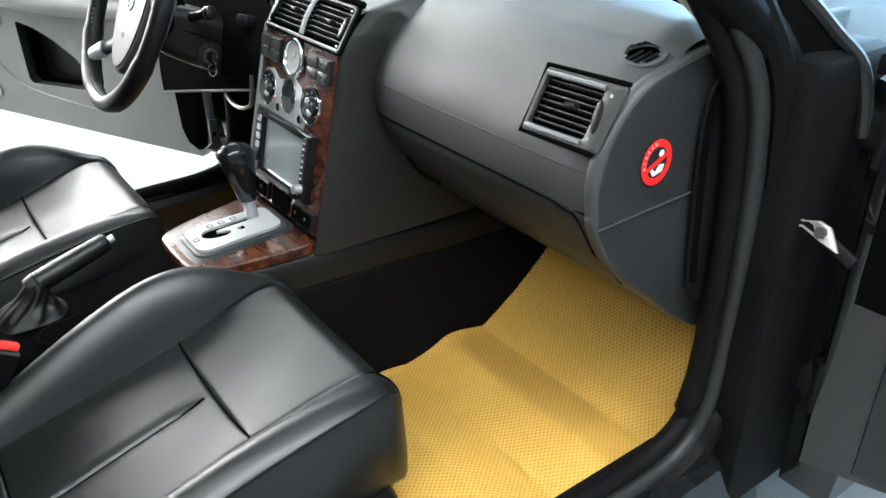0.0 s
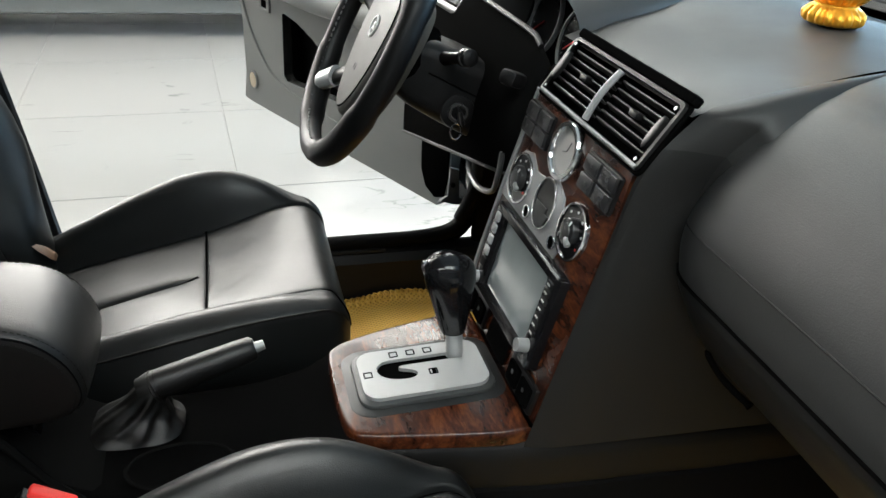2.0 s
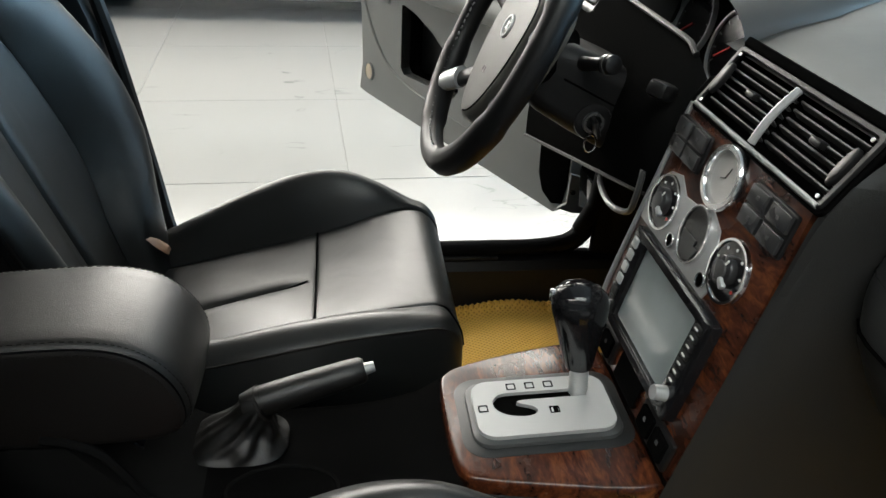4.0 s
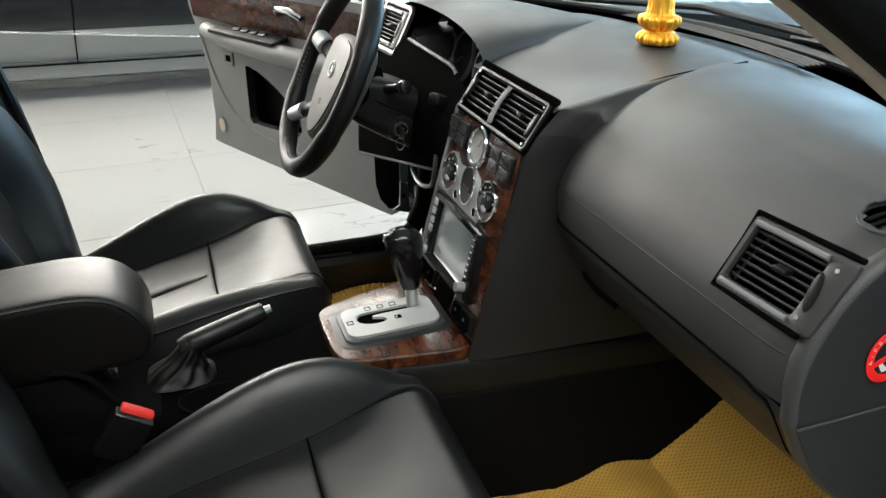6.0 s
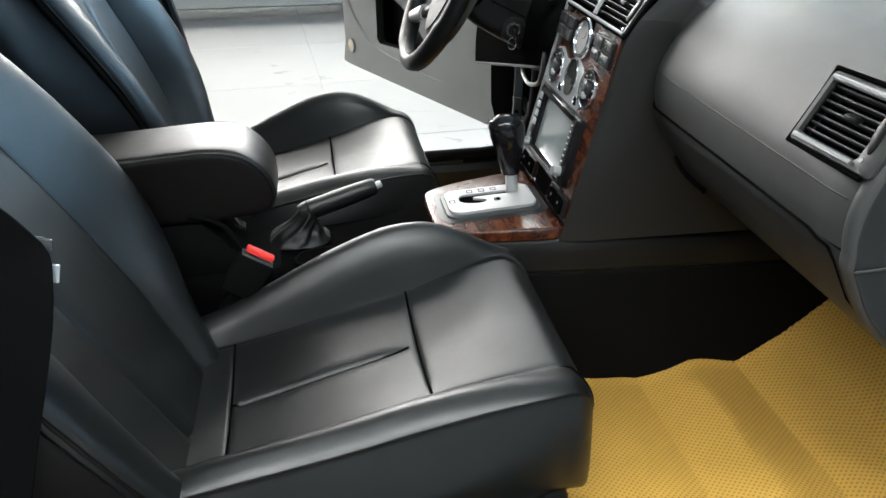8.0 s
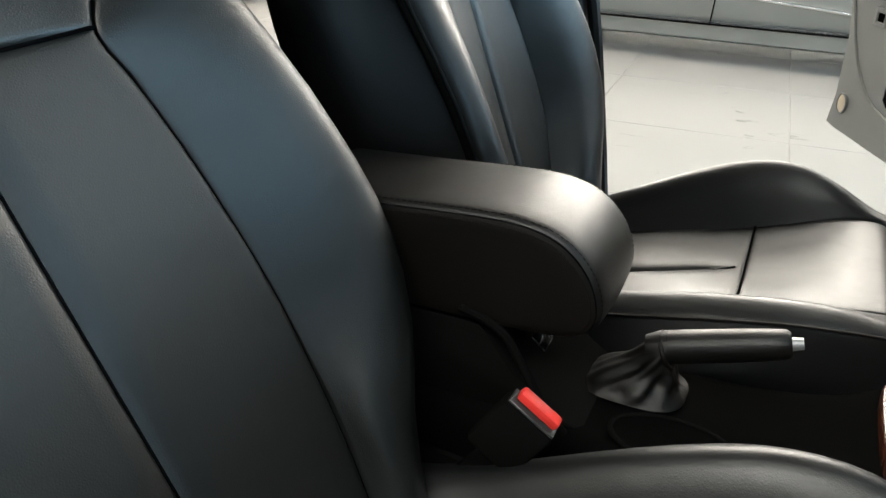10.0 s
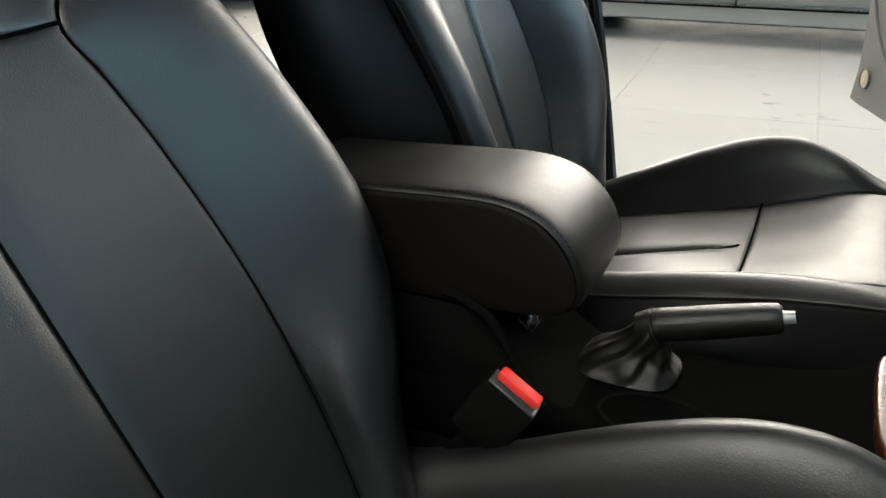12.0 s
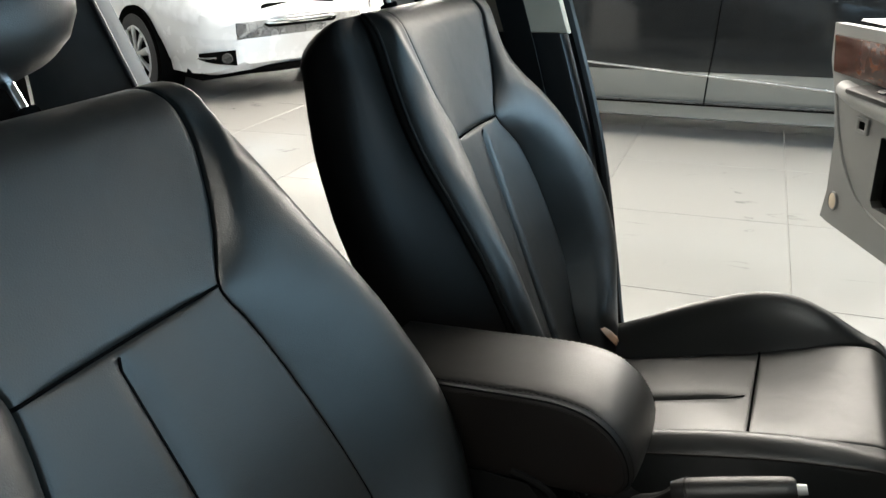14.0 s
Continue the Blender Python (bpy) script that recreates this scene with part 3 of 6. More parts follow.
        rings.append([hb + up * (0.104 + z * 1.06) + fw * (-0.055 + 0.062 * s * (abs(math.sin(t)) ** 0.75) * (1 if math.sin(t) > 0 else -1)) + Vector((0.166 * s * (abs(math.cos(t)) ** 0.6) * (1 if math.cos(t) > 0 else -1), 0, 0))
                      for t in [2 * math.pi * q / 28 for q in range(28)]])
    part("headrest_pad", loft(rings, True, True), LEATHER, rest)
    for sx in (-0.06, 0.06):
        q = hb + Vector((sx, 0, 0)) - fw * 0.06
        part("post", new_cyl(q - up * 0.06, q + up * 0.04, 0.006, seg=12), CHROME, rest, "chrome headrest post")
        part("collar", new_cyl(q - up * 0.04, q - up * 0.012, 0.016, 0.013, seg=14), HARD, rest)
    return root


#               h      seam   crest  depth  side
DRIVER_OUT = [(-0.06, 0.10, 0.19, 0.030, 0.20), (0.08, 0.105, 0.215, 0.060, 0.225), (0.18, 0.150, 0.280, 0.070, 0.275), (0.30, 0.150, 0.290, 0.070, 0.280), (0.42, 0.118, 0.255, 0.055, 0.262), (0.485, 0.062, 0.225, 0.040, 0.245), (0.55, 0.105, 0.190, 0.020, 0.225), (0.65, 0.145, 0.165, 0.004, 0.200)]
DRIVER_IN = [(-0.06, 0.10, 0.20, 0.040, 0.21), (0.08, 0.130, 0.215, 0.065, 0.225), (0.18, 0.150, 0.225, 0.066, 0.255), (0.30, 0.145, 0.225, 0.058, 0.285), (0.42, 0.128, 0.222, 0.035, 0.296), (0.485, 0.112, 0.218, 0.020, 0.290), (0.55, 0.130, 0.210, 0.010, 0.278), (0.65, 0.150, 0.192, 0.002, 0.240)]
PASSENGER_IN = [(-0.06, 0.12, 0.18, 0.020, 0.19), (0.05, 0.140, 0.215, 0.035, 0.215), (0.14, 0.148, 0.270, 0.045, 0.265), (0.24, 0.150, 0.298, 0.048, 0.290), (0.36, 0.137, 0.284, 0.046, 0.282), (0.44, 0.121, 0.263, 0.042, 0.266), (0.485, 0.112, 0.252, 0.036, 0.256), (0.55, 0.148, 0.240, 0.026, 0.245), (0.62, 0.174, 0.224, 0.014, 0.232), (0.65, 0.176, 0.212, 0.006, 0.222)]
PASSENGER_OUT = [(-0.06, 0.12, 0.18, 0.020, 0.19), (0.05, 0.150, 0.215, 0.035, 0.220), (0.24, 0.160, 0.255, 0.055, 0.255), (0.36, 0.150, 0.252, 0.050, 0.255), (0.485, 0.125, 0.235, 0.036, 0.245), (0.55, 0.140, 0.220, 0.024, 0.230), (0.65, 0.160, 0.190, 0.006, 0.200)]
seat(-0.366, 0.0, 20, "front_seat", "black leather driver seat with stitched bolsters and headrest", (-0.366, -0.290, 0.46), 0.0, DRIVER_OUT, DRIVER_IN)
seat(0.350, 0.080, 28, "front_seat", "black leather passenger seat with stitched bolsters and headrest", (0.375, -0.255, 0.47), 0.025, PASSENGER_IN, PASSENGER_OUT)

# ---- dashboard ----
PAD = [(1.12, 0.955), (1.02, 0.978), (0.90, 0.987), (0.78, 0.988), (0.69, 0.982), (0.62, 0.972), (0.57, 0.960), (0.525, 0.935), (0.492, 0.895), (0.472, 0.85), (0.468, 0.815), (0.472, 0.785)]
LOW = [(0.4719, 0.7848), (0.4735, 0.772), (0.482, 0.755), (0.505, 0.715), (0.545, 0.67), (0.60, 0.622), (0.673, 0.56), (0.74, 0.525), (0.85, 0.52)]


def reach(x, y):
    """Pulls the dashboard's front edge back to the curved foot of the windscreen."""
    return y if y < 0.6 else 0.6 + (y - 0.6) * (0.35 - 0.55 * x * x) / 0.52


def crown(y):
    """Height of the middle of the dashboard top."""
    return lerp_table([(0.46, 0.934), (0.49, 0.946), (0.53, 0.957), (0.585, 0.966), (0.68, 0.978), (0.79, 0.985), (0.90, 0.987), (1.02, 0.976), (1.2, 0.95)], y)[0]


def stack_edge(z):
    """Front edge of the centre stack's side at a height."""
    return 0.352 + 0.234 * (z - 0.53) + 0.46 * max(0, z - 0.88)


def crease_x(y, z):
    """Where the passenger pad's inner end tucks in: up the stack's side, round the vents, along the top."""
    if z < 0.935:
        return lerp_table([(0.50, 0.160), (0.76, 0.158), (0.80, 0.157), (0.83, 0.157), (0.86, 0.160), (0.90, 0.172), (0.92, 0.181), (0.94, 0.189)], z)[0]
    return lerp_table([(0.50, 0.189), (0.53, 0.189), (0.56, 0.186), (0.60, 0.179), (0.70, 0.163), (0.80, 0.140), (0.95, 0.118), (1.2, 0.10)], y)[0]


def tuck(x, xl, depth, width=0.060):
    """How far the pad's rounded end falls back behind its face."""
    q = 1 - min(1, max(0, (x - xl) / width))
    return depth * (0.55 * (1 - math.sqrt(max(0, 1 - q * q))) + 0.45 * q ** 3)


def inward(line, k):
    """The way into the dashboard from a point of its outline."""
    a, b = line[max(k - 1, 0)], line[min(k + 1, len(line) - 1)]
    d = Vector((b[0] - a[0], b[1] - a[1])).normalized()
    return -d.y, d.x


dashboard = thing("dashboard", "dark grey soft plastic dashboard with wood trimmed centre stack", "dashboard", (0, 0.6, 0.6))
prof = [(p.x, p.y) for p in spline([(y, z, 0) for y, z in PAD], 7)]
rows = []
for k, (y, z) in enumerate(prof):
    xl = crease_x(y, z)
    ny, nz = inward(prof, k)
    deep = max(0.0025, z - crown(y) + 0.0015) if y > 0.56 else 0.0035
    deep += 0.003 * min(1, max(0, (0.64 - y) / 0.08)) + 0.018 * min(1, max(0, (0.53 - y) / 0.06))
    row = []
    for q in range(123):
        x = xl + 0.07 * (q / 22) ** 1.6 if q < 22 else xl + 0.07 + (0.592 - xl) * (q - 22) / 100
        t = tuck(x, xl, deep)
        r = max(0, 1 - (0.662 - x) / 0.045) ** 2
        row.append(Vector((x, reach(x, y + t * ny) + r * 0.008 * (y < 0.6), z + t * nz - r * 0.016 * min(1, max(0, (y - 0.49) / 0.09)))))
    rows.append(row)
cut_row = next(k for k, (y, z) in enumerate(prof) if z < 0.843 and y < 0.5)
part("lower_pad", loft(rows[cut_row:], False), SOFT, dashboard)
part("pad_seam", tube([p + Vector((0, -0.0004, 0)) for p in rows[cut_row][4::6]], 0.0011, 6), SOFT_DARK_SHADE, dashboard)
pad_bm = loft(rows[:cut_row + 1], False)
VR = face_frame((0.592, 0.486, 0.899), (1, 0.05, 0.015), (0, 0.36, 1))
RV = face_frame((0.626, 0.579, 0.9565), (1, 0, -0.10), (0, 1, 0.24))
gone = []
for f in pad_bm.faces:
    a, b = VR.inverted() @ f.calc_center_median(), RV.inverted() @ f.calc_center_median()
    if (abs(a.x - 0.010 - 0.2 * a.y) < 0.044 and abs(a.y - 0.004) < 0.034 and abs(a.z) < 0.05) or ((b.x / 0.0200) ** 2 + (b.y / 0.0215) ** 2 < 1 and abs(b.z) < 0.03):
        gone.append(f)
bmesh.ops.delete(pad_bm, geom=gone, context="FACES")
part("passenger_pad", pad_bm, SOFT, dashboard)
low = [(p.x, p.y) for p in spline([(y, z, 0) for y, z in LOW], 3)]
rows = []
for k, (y, z) in enumerate(low):
    ny, nz = inward(low, k)
    xs = [0.158 + 0.062 * (q / 14) ** 1.6 for q in range(15)] + [0.220 + (0.657 - 0.220) * q / 12 for q in range(1, 13)]
    rows.append([Vector((x, y + ny * tuck(x, 0.158, 0.024), z + nz * tuck(x, 0.158, 0.024))) for x in xs])
# Glovebox in the darker copy: shade below the pad is in its colour
glove = part("glovebox_door", loft(rows, False), SOFT_DARK_SHADE, dashboard)
part("lid_gap", tube([(x, 0.4700 + tuck(x, 0.158, 0.024), 0.7855 - 0.004 * (x > 0.6)) for x in [0.164 + 0.471 * q / 26 for q in range(27)]] + [(0.645, 0.474, 0.770), (0.647, 0.500, 0.722), (0.648, 0.560, 0.655)], 0.0017, 6), HARD, glove)
part("latch", tube(spline([(0.222, 0.500, 0.716), (0.228, 0.514, 0.694), (0.240, 0.528, 0.678), (0.262, 0.537, 0.672)], 5), [0.0015] + [0.0035] * 14 + [0.0050], 8), HARD, glove, "curved black latch")
end = [(y, z) for y, z in prof if y < 0.95] + low[:-2]
end = [(0.95, 0.985)] + end + [(0.95, 0.53)]
end = [(y, z - 0.014 * min(1, max(0, (y - 0.49) / 0.09)) if z > 0.9 else z) for y, z in end]
m = Matrix(((0, 0, 1, 0.660), (1, 0, 0, 0), (0, 1, 0, 0), (0, 0, 0, 1)))
part("end_panel", slab([(y + 0.004, z - 0.002) for y, z in end], 0.014, m, 0.006), END_BLACK, dashboard, "smooth dashboard end cover")
rim_line = prof[26:] + low[:-4]
rim_path = []
for k, (y, z) in enumerate(rim_line):
    ny, nz = inward(rim_line, k)
    rim_path.append((0.6605, y + 0.0105 * ny, z + 0.0105 * nz - 0.014 * min(1, max(0, (y - 0.49) / 0.09)) * (z > 0.9)))
part("end_rim", tube(rim_path, 0.0125, 14), SOFT, dashboard, "rounded grey edge of the end cover")
# shoulder band that climbs the stack's side and runs over the top beside the pad
outer = spline([(0.1462, stack_edge(0.80), 0.80), (0.1465, stack_edge(0.86), 0.86), (0.1475, stack_edge(0.90), 0.90), (0.150, 0.472, 0.930), (0.151, 0.490, 0.9455), (0.151, 0.530, 0.9565), (0.150, 0.585, 0.9655), (0.150, 0.680, 0.9775), (0.147, 0.790, 0.9845)], 6)
inner = spline([(0.157, 0.486, 0.80), (0.160, 0.494, 0.86), (0.172, 0.502, 0.90), (0.183, 0.516, 0.927), (0.1915, 0.528, 0.943), (0.190, 0.562, 0.955), (0.183, 0.602, 0.9635), (0.168, 0.70, 0.9745), (0.145, 0.80, 0.982)], 6)
rows = []
for k, (p, q) in enumerate(zip(outer, inner)):
    t = k / (len(outer) - 1)
    away = Vector((0.4, -0.6 * (1 - t), 0.7 * t + 0.2)).normalized()
    rows.append([p.lerp(q, u / 12) + away * 0.007 * min(1, t * 2.5) * math.sin(math.pi * u / 12) for u in range(13)] + [q + Vector((0.010, 0.004 - 0.004 * t, -0.006)), q + Vector((0.028, 0.010, -0.024)), q + Vector((0.045, 0.016, -0.05))])
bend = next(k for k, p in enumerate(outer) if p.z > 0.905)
# Band darkens in two steps, shade down the stack's side put into colour
part("shoulder_band", loft(rows[bend:], False), SOFT_MID_SHADE, dashboard)
part("lower_band", loft(rows[:bend + 1], False), SOFT_DARK_SHADE, dashboard)
band_edge = [(p.y, p.x) for p in outer if p.z > 0.93] + [(0.95, 0.135), (1.12, 0.12)]
rows = []
for k in range(25):
    y = 0.472 + (1.12 - 0.472) * k / 24
    xr = float(np.interp(y, [p[0] for p in band_edge], [p[1] for p in band_edge])) + 0.002
    xl = -0.16 - 0.18 * min(1, max(0, (y - 0.50) / 0.15))
    rows.append([Vector((x, reach(x, y), crown(y) - 0.0005)) for x in [xl + (xr - xl) * q / 20 for q in range(21)]])
part("centre_top", loft(rows, False), SOFT, dashboard)

# stack flank
def behind(z):
    """How far forward the flank runs before the pad or the glovebox hides it."""
    return lerp_table([(0.52, 0.74), (0.56, 0.70), (0.62, 0.63), (0.67, 0.57), (0.715, 0.53), (0.76, 0.50), (0.80, 0.492), (0.86, 0.500), (0.95, 0.52)], z)[0]


for s in (1, -1):
    rows = []
    for k in range(19):
        z = 0.540 + (0.905 - 0.540) * k / 18
        yf, yb = stack_edge(z), behind(z)
        row = []
        for q in range(15):
            t = q / 14
            x = 0.140 + 0.007 * min(1, t * 9) ** 0.5 + 0.013 * t
            row.append(Vector((s * x, yf + (yb - yf) * t, z)))
        rows.append(row)
    # Flank in the darkest copy, its shade painted as base colour
    part("stack_flank", loft(rows, False), SOFT_DARK_SHADE, dashboard)

# ---- car shell ----
car = thing("car_shell", "dark car body with door openings, sills and pillars", "car", (0, 0, GROUND), kind="structure")
part("floor_pan", new_box((0, -0.5, 0.20), (1.38, 2.8, 0.03)), CARPET, car, "black carpeted floor")
part("footwell_ramp", slab([(-0.69, 0), (0.69, 0), (0.69, 0.42), (-0.69, 0.42)], 0.02, pose(0, 0.80, 0.215, 42)), CARPET, car)
part("firewall", new_box((0, 1.10, 0.70), (1.38, 0.03, 0.46)), HARD, car)
for s in (-1, 1):
    rows = []
    for k in range(3):
        y = (-1.35, -0.1, 0.78)[k]
        rows.append([Vector((s * x, y, z)) for x, z in ((0.66, 0.20), (0.662, 0.335), (0.672, 0.352), (0.70, 0.357), (0.705, 0.350), (0.71, 0.340), (0.75, 0.336), (0.765, 0.325), (0.79, 0.24), (0.76, 0.19))])
    part("sill", loft(rows, True, True), PAINT_DARK if s > 0 else SATIN, car, "dark door sill with stepped trim", angle=25)
    part("scuff_plate", new_box((s * 0.688, -0.12, 0.3575), (0.030, 0.95, 0.006), 0.0025), SOFT_DARK_SHADE, car, "dark grey sill scuff plate")
    if s > 0:
        line = [(0.715, -0.36, 0.352), (0.717, -0.1, 0.350), (0.718, 0.30, 0.342), (0.72, 0.50, 0.338), (0.72, 0.615, 0.345), (0.72, 0.675, 0.372), (0.722, 0.700, 0.43), (0.724, 0.708, 0.51), (0.726, 0.708, 0.60), (0.728, 0.704, 0.70), (0.730, 0.692, 0.82)]
    else:
        line = [(0.715, -0.36, 0.355), (0.717, -0.1, 0.357), (0.718, 0.30, 0.359), (0.72, 0.43, 0.360), (0.72, 0.505, 0.374), (0.72, 0.543, 0.415), (0.72, 0.563, 0.475), (0.722, 0.570, 0.55), (0.724, 0.572, 0.65), (0.728, 0.580, 0.75), (0.730, 0.61, 0.85)]
    seal_path = spline([(s * x, y, z) for x, y, z in line + [(0.726, 0.672, 0.925), (0.712, 0.622, 1.012), (0.690, 0.555, 1.09), (0.655, 0.37, 1.22), (0.63, 0.18, 1.31)]], 5)
    back = 0.0 if s > 0 else -0.125
    part("door_seal", tube(seal_path, 0.013, 10), RUBBER, car, "black rubber door seal")
    inner = [p + Vector((-s * 0.022, -0.012 if p.z > 0.4 else 0.0, 0.010 if p.z < 0.45 else 0.0)) for p in seal_path]
    part("inner_trim", tube(inner, 0.017, 10), TRIM_BLACK, car, "black door aperture trim")
    outer = [p + Vector((s * 0.012, 0.026 if p.z > 0.42 else 0.010, -0.018 if p.z < 0.45 else 0.01)) for p in seal_path]
    part("aperture_flange", tube(outer, 0.018, 8), TRIM_BLACK, car)
    part("hinge_pillar", new_box((s * 0.735, 0.79 + back, 0.60), (0.10, 0.17, 0.72), 0.02), TRIM_BLACK, car, "dark painted hinge pillar")
    part("kick_panel", new_box((s * 0.705, 0.82 + back, 0.42), (0.03, 0.28, 0.42), 0.01), TRIM_BLACK, car)
    trim = spline([(s * 0.672, 0.690, 0.945), (s * 0.668, 0.645, 0.985), (s * 0.655, 0.55, 1.06), (s * 0.625, 0.36, 1.19), (s * 0.585, 0.12, 1.32), (s * 0.56, 0.0, 1.37)], 5)
    part("pillar_trim", tube([p + Vector((s * 0.010, 0.006, 0)) for p in trim], 0.013, 10), PILLAR_GREY, car, "pale grey windscreen pillar trim")
    part("windscreen_pillar", tube([p + Vector((s * 0.050, 0.03, 0.0)) for p in trim], 0.028, 10), TRIM_BLACK, car)
# recess in the kick trim beside the dashboard end
part("edge_trim", tube(spline([(0.682, 0.668, 0.935), (0.682, 0.645, 0.905), (0.682, 0.639, 0.83), (0.683, 0.650, 0.69), (0.684, 0.658, 0.63), (0.688, 0.680, 0.604)], 5), 0.0030, 8), TRIM_BLACK, car)
part("recess", loft([[Vector((0.681, y, z)), Vector((0.677, y + 0.008, z)), Vector((0.683, y + 0.018, z))] for y, z in ((0.655, 0.925), (0.643, 0.895), (0.641, 0.83), (0.647, 0.75), (0.652, 0.69), (0.660, 0.63))], False), HARD, car, "dark slot beside the dashboard end")
# outer half of the pillar on the passenger side with its painted edge
edge_out = spline([(0.800, 0.815, 0.42), (0.800, 0.815, 0.60), (0.798, 0.815, 0.80), (0.786, 0.802, 0.925), (0.757, 0.757, 0.985), (0.722, 0.690, 1.052), (0.685, 0.60, 1.125), (0.655, 0.42, 1.245), (0.63, 0.22, 1.33)], 6)
edge_in = spline([(0.742, 0.735, 0.42), (0.744, 0.735, 0.60), (0.744, 0.722, 0.80), (0.740, 0.700, 0.925), (0.726, 0.650, 1.012), (0.704, 0.583, 1.09), (0.682, 0.50, 1.150), (0.655, 0.35, 1.245), (0.63, 0.17, 1.335)], 6)
part("pillar_outer", loft([[p, p.lerp(q, 0.3) + Vector((0, 0.012, 0)), p.lerp(q, 0.7) + Vector((0, 0.012, 0)), q] for p, q in zip(edge_in, edge_out)], False), HARD, car, "black painted outer pillar")
part("pillar_edge", tube(edge_out[14:], 0.009, 8), RUBBER, car, "dark grey pillar flange")
part("hinge_bracket", slab([(0.0, 0.0), (0.028, -0.020), (0.050, -0.012), (0.075, 0.012), (0.078, 0.020), (0.030, 0.020)], 0.012, face_frame((0.700, 0.742, 0.925), (1, 0.1, 0), (0, 0, 1)), 0.003), VENT_GREY, car, "bare grey metal bracket on the pillar")


def arch(x):
    return 0.962 - 0.55 * x * x


rows = []
for k in range(9):
    t = k / 8
    rows.append([Vector((x * (1 - 0.13 * t), arch(x) + 0.015 - (arch(x) - 0.02) * t - 0.04 * math.sin(math.pi * t), 0.972 + 0.40 * t + 0.02 * math.sin(math.pi * t))) for x in [-0.66 + 1.32 * q / 20 for q in range(21)]])
bm = loft(rows, False)
screen_glass = part("windscreen", bm, PANE, car, "clear windscreen")
screen_glass.visible_shadow = False
part("glass_edge", tube([(x, arch(x) + 0.012, 0.978) for x in [-0.64 + 1.28 * q / 24 for q in range(25)]], 0.008, 8), RUBBER, car, "black windscreen edge")
part("cowl", loft([[Vector((x, arch(x) + dy, z)) for x in [-0.72 + 1.44 * q / 20 for q in range(21)]] for dy, z in ((-0.012, 0.974), (0.03, 0.965), (0.10, 0.945), (0.16, 0.955))], False), HARD, car, "black plastic cowl below the windscreen")
for x0, x1 in ((-0.55, 0.05), (0.0, 0.52)):
    part("wiper", tube([(x0, arch(x0) + 0.05, 0.985), ((x0 + x1) / 2, arch((x0 + x1) / 2) + 0.075, 1.0), (x1, arch(x1) + 0.05, 0.995)], 0.007, 8), RUBBER, car, "black wiper blade")
part("bonnet", loft([[Vector((x, arch(x) + 0.15 + dy, z - 0.06 * (x / 0.75) ** 2)) for x in [-0.75 + 1.5 * q / 16 for q in range(17)]] for dy, z in ((0.0, 0.985), (0.3, 0.99), (0.7, 0.945), (1.0, 0.85), (1.08, 0.72), (1.1, 0.4))], False), BONNET, car, "dark painted bonnet")
part("roof", new_box((0, -0.92, 1.405), (1.20, 1.95, 0.03), 0.012), HEADLINER, car, "pale cloth roof lining")
skin = []
for y in (0.04, 0.0, -0.4, -0.9, -1.4, -1.85, -1.92):
    drop = 0.016 * ((y + 0.92) / 0.96) ** 4
    top_row = [Vector((x, y, 1.424 + 0.032 * (1 - (x / 0.615) ** 4) - drop)) for x in [-0.615 + 1.23 * q / 12 for q in range(13)]]
    skin.append(top_row + [p + Vector((0, 0, -0.002)) for p in top_row[::-1]])
part("roof_skin", loft(skin, True, True), PAINT_DARK, car, "dark painted roof")
# driver side centre pillar with belt
pil = [(-0.31, 0.34), (-0.318, 0.50), (-0.358, 0.80), (-0.422, 1.02), (-0.51, 1.30), (-0.56, 1.39), (-0.66, 1.39), (-0.58, 1.02), (-0.52, 0.80), (-0.52, 0.34)]
mp = Matrix(((0, 0, 1, -0.755), (1, 0, 0, 0), (0, 1, 0, 0), (0, 0, 0, 1)))
part("centre_pillar", slab(pil, 0.075, mp, 0.012), SATIN, car, "black trimmed centre pillar")
part("upper_pillar_trim", slab([(y + 0.018, z) for y, z in pil[3:6]] + [(y - 0.03, z) for y, z in pil[6:8]], 0.02, mp @ Matrix.Translation((0, 0, 0.067)), 0.008), PILLAR_GREY, car, "pale upper pillar trim")
part("pillar_seal", tube(spline([(-0.712, y + 0.012, z) for y, z in ((-0.282, 0.352), (-0.298, 0.42), (-0.318, 0.56), (-0.358, 0.80), (-0.412, 1.0), (-0.50, 1.28))], 5), 0.012, 8), RUBBER, car)
for s in (-1, 1):
    rows = []
    for y, zt in ((0.835, 0.928), (0.90, 0.930), (1.10, 0.930), (1.30, 0.915), (1.50, 0.885), (1.70, 0.835), (1.82, 0.770), (1.88, 0.66)):
        rows.append([Vector((s * x, y, z)) for x, z in ((0.752, zt - 0.004), (0.80, zt - 0.012), (0.845, zt - 0.040), (0.875, zt - 0.10), (0.888, zt - 0.22), (0.885, 0.42), (0.872, 0.25), (0.79, 0.25), (0.79, zt - 0.15))])
    part("front_wing", loft(rows, True, True), PAINT_DARK, car, "dark painted front wing")
# the closed back of the cabin; bulkhead and side wall added to block light
part("rear_bulkhead", slab([(-0.70, 0.2), (0.70, 0.2), (0.70, 0.95), (0.58, 1.40), (-0.58, 1.40), (-0.70, 0.95)], 0.05, face_frame((0, -1.92, 0), (1, 0, 0), (0, 0, 1)), 0.01), CARPET, car, "unseen rear wall added to keep light out of the cabin")
part("rear_side_wall", slab([(-1.90, 0.2), (-0.50, 0.2), (-0.52, 0.95), (-0.58, 1.40), (-1.90, 1.40)], 0.05, Matrix(((0, 0, 1, 0.70), (1, 0, 0, 0), (0, 1, 0, 0), (0, 0, 0, 1))), 0.01), HARD, car, "plain dark side wall added to block light from the right rear")
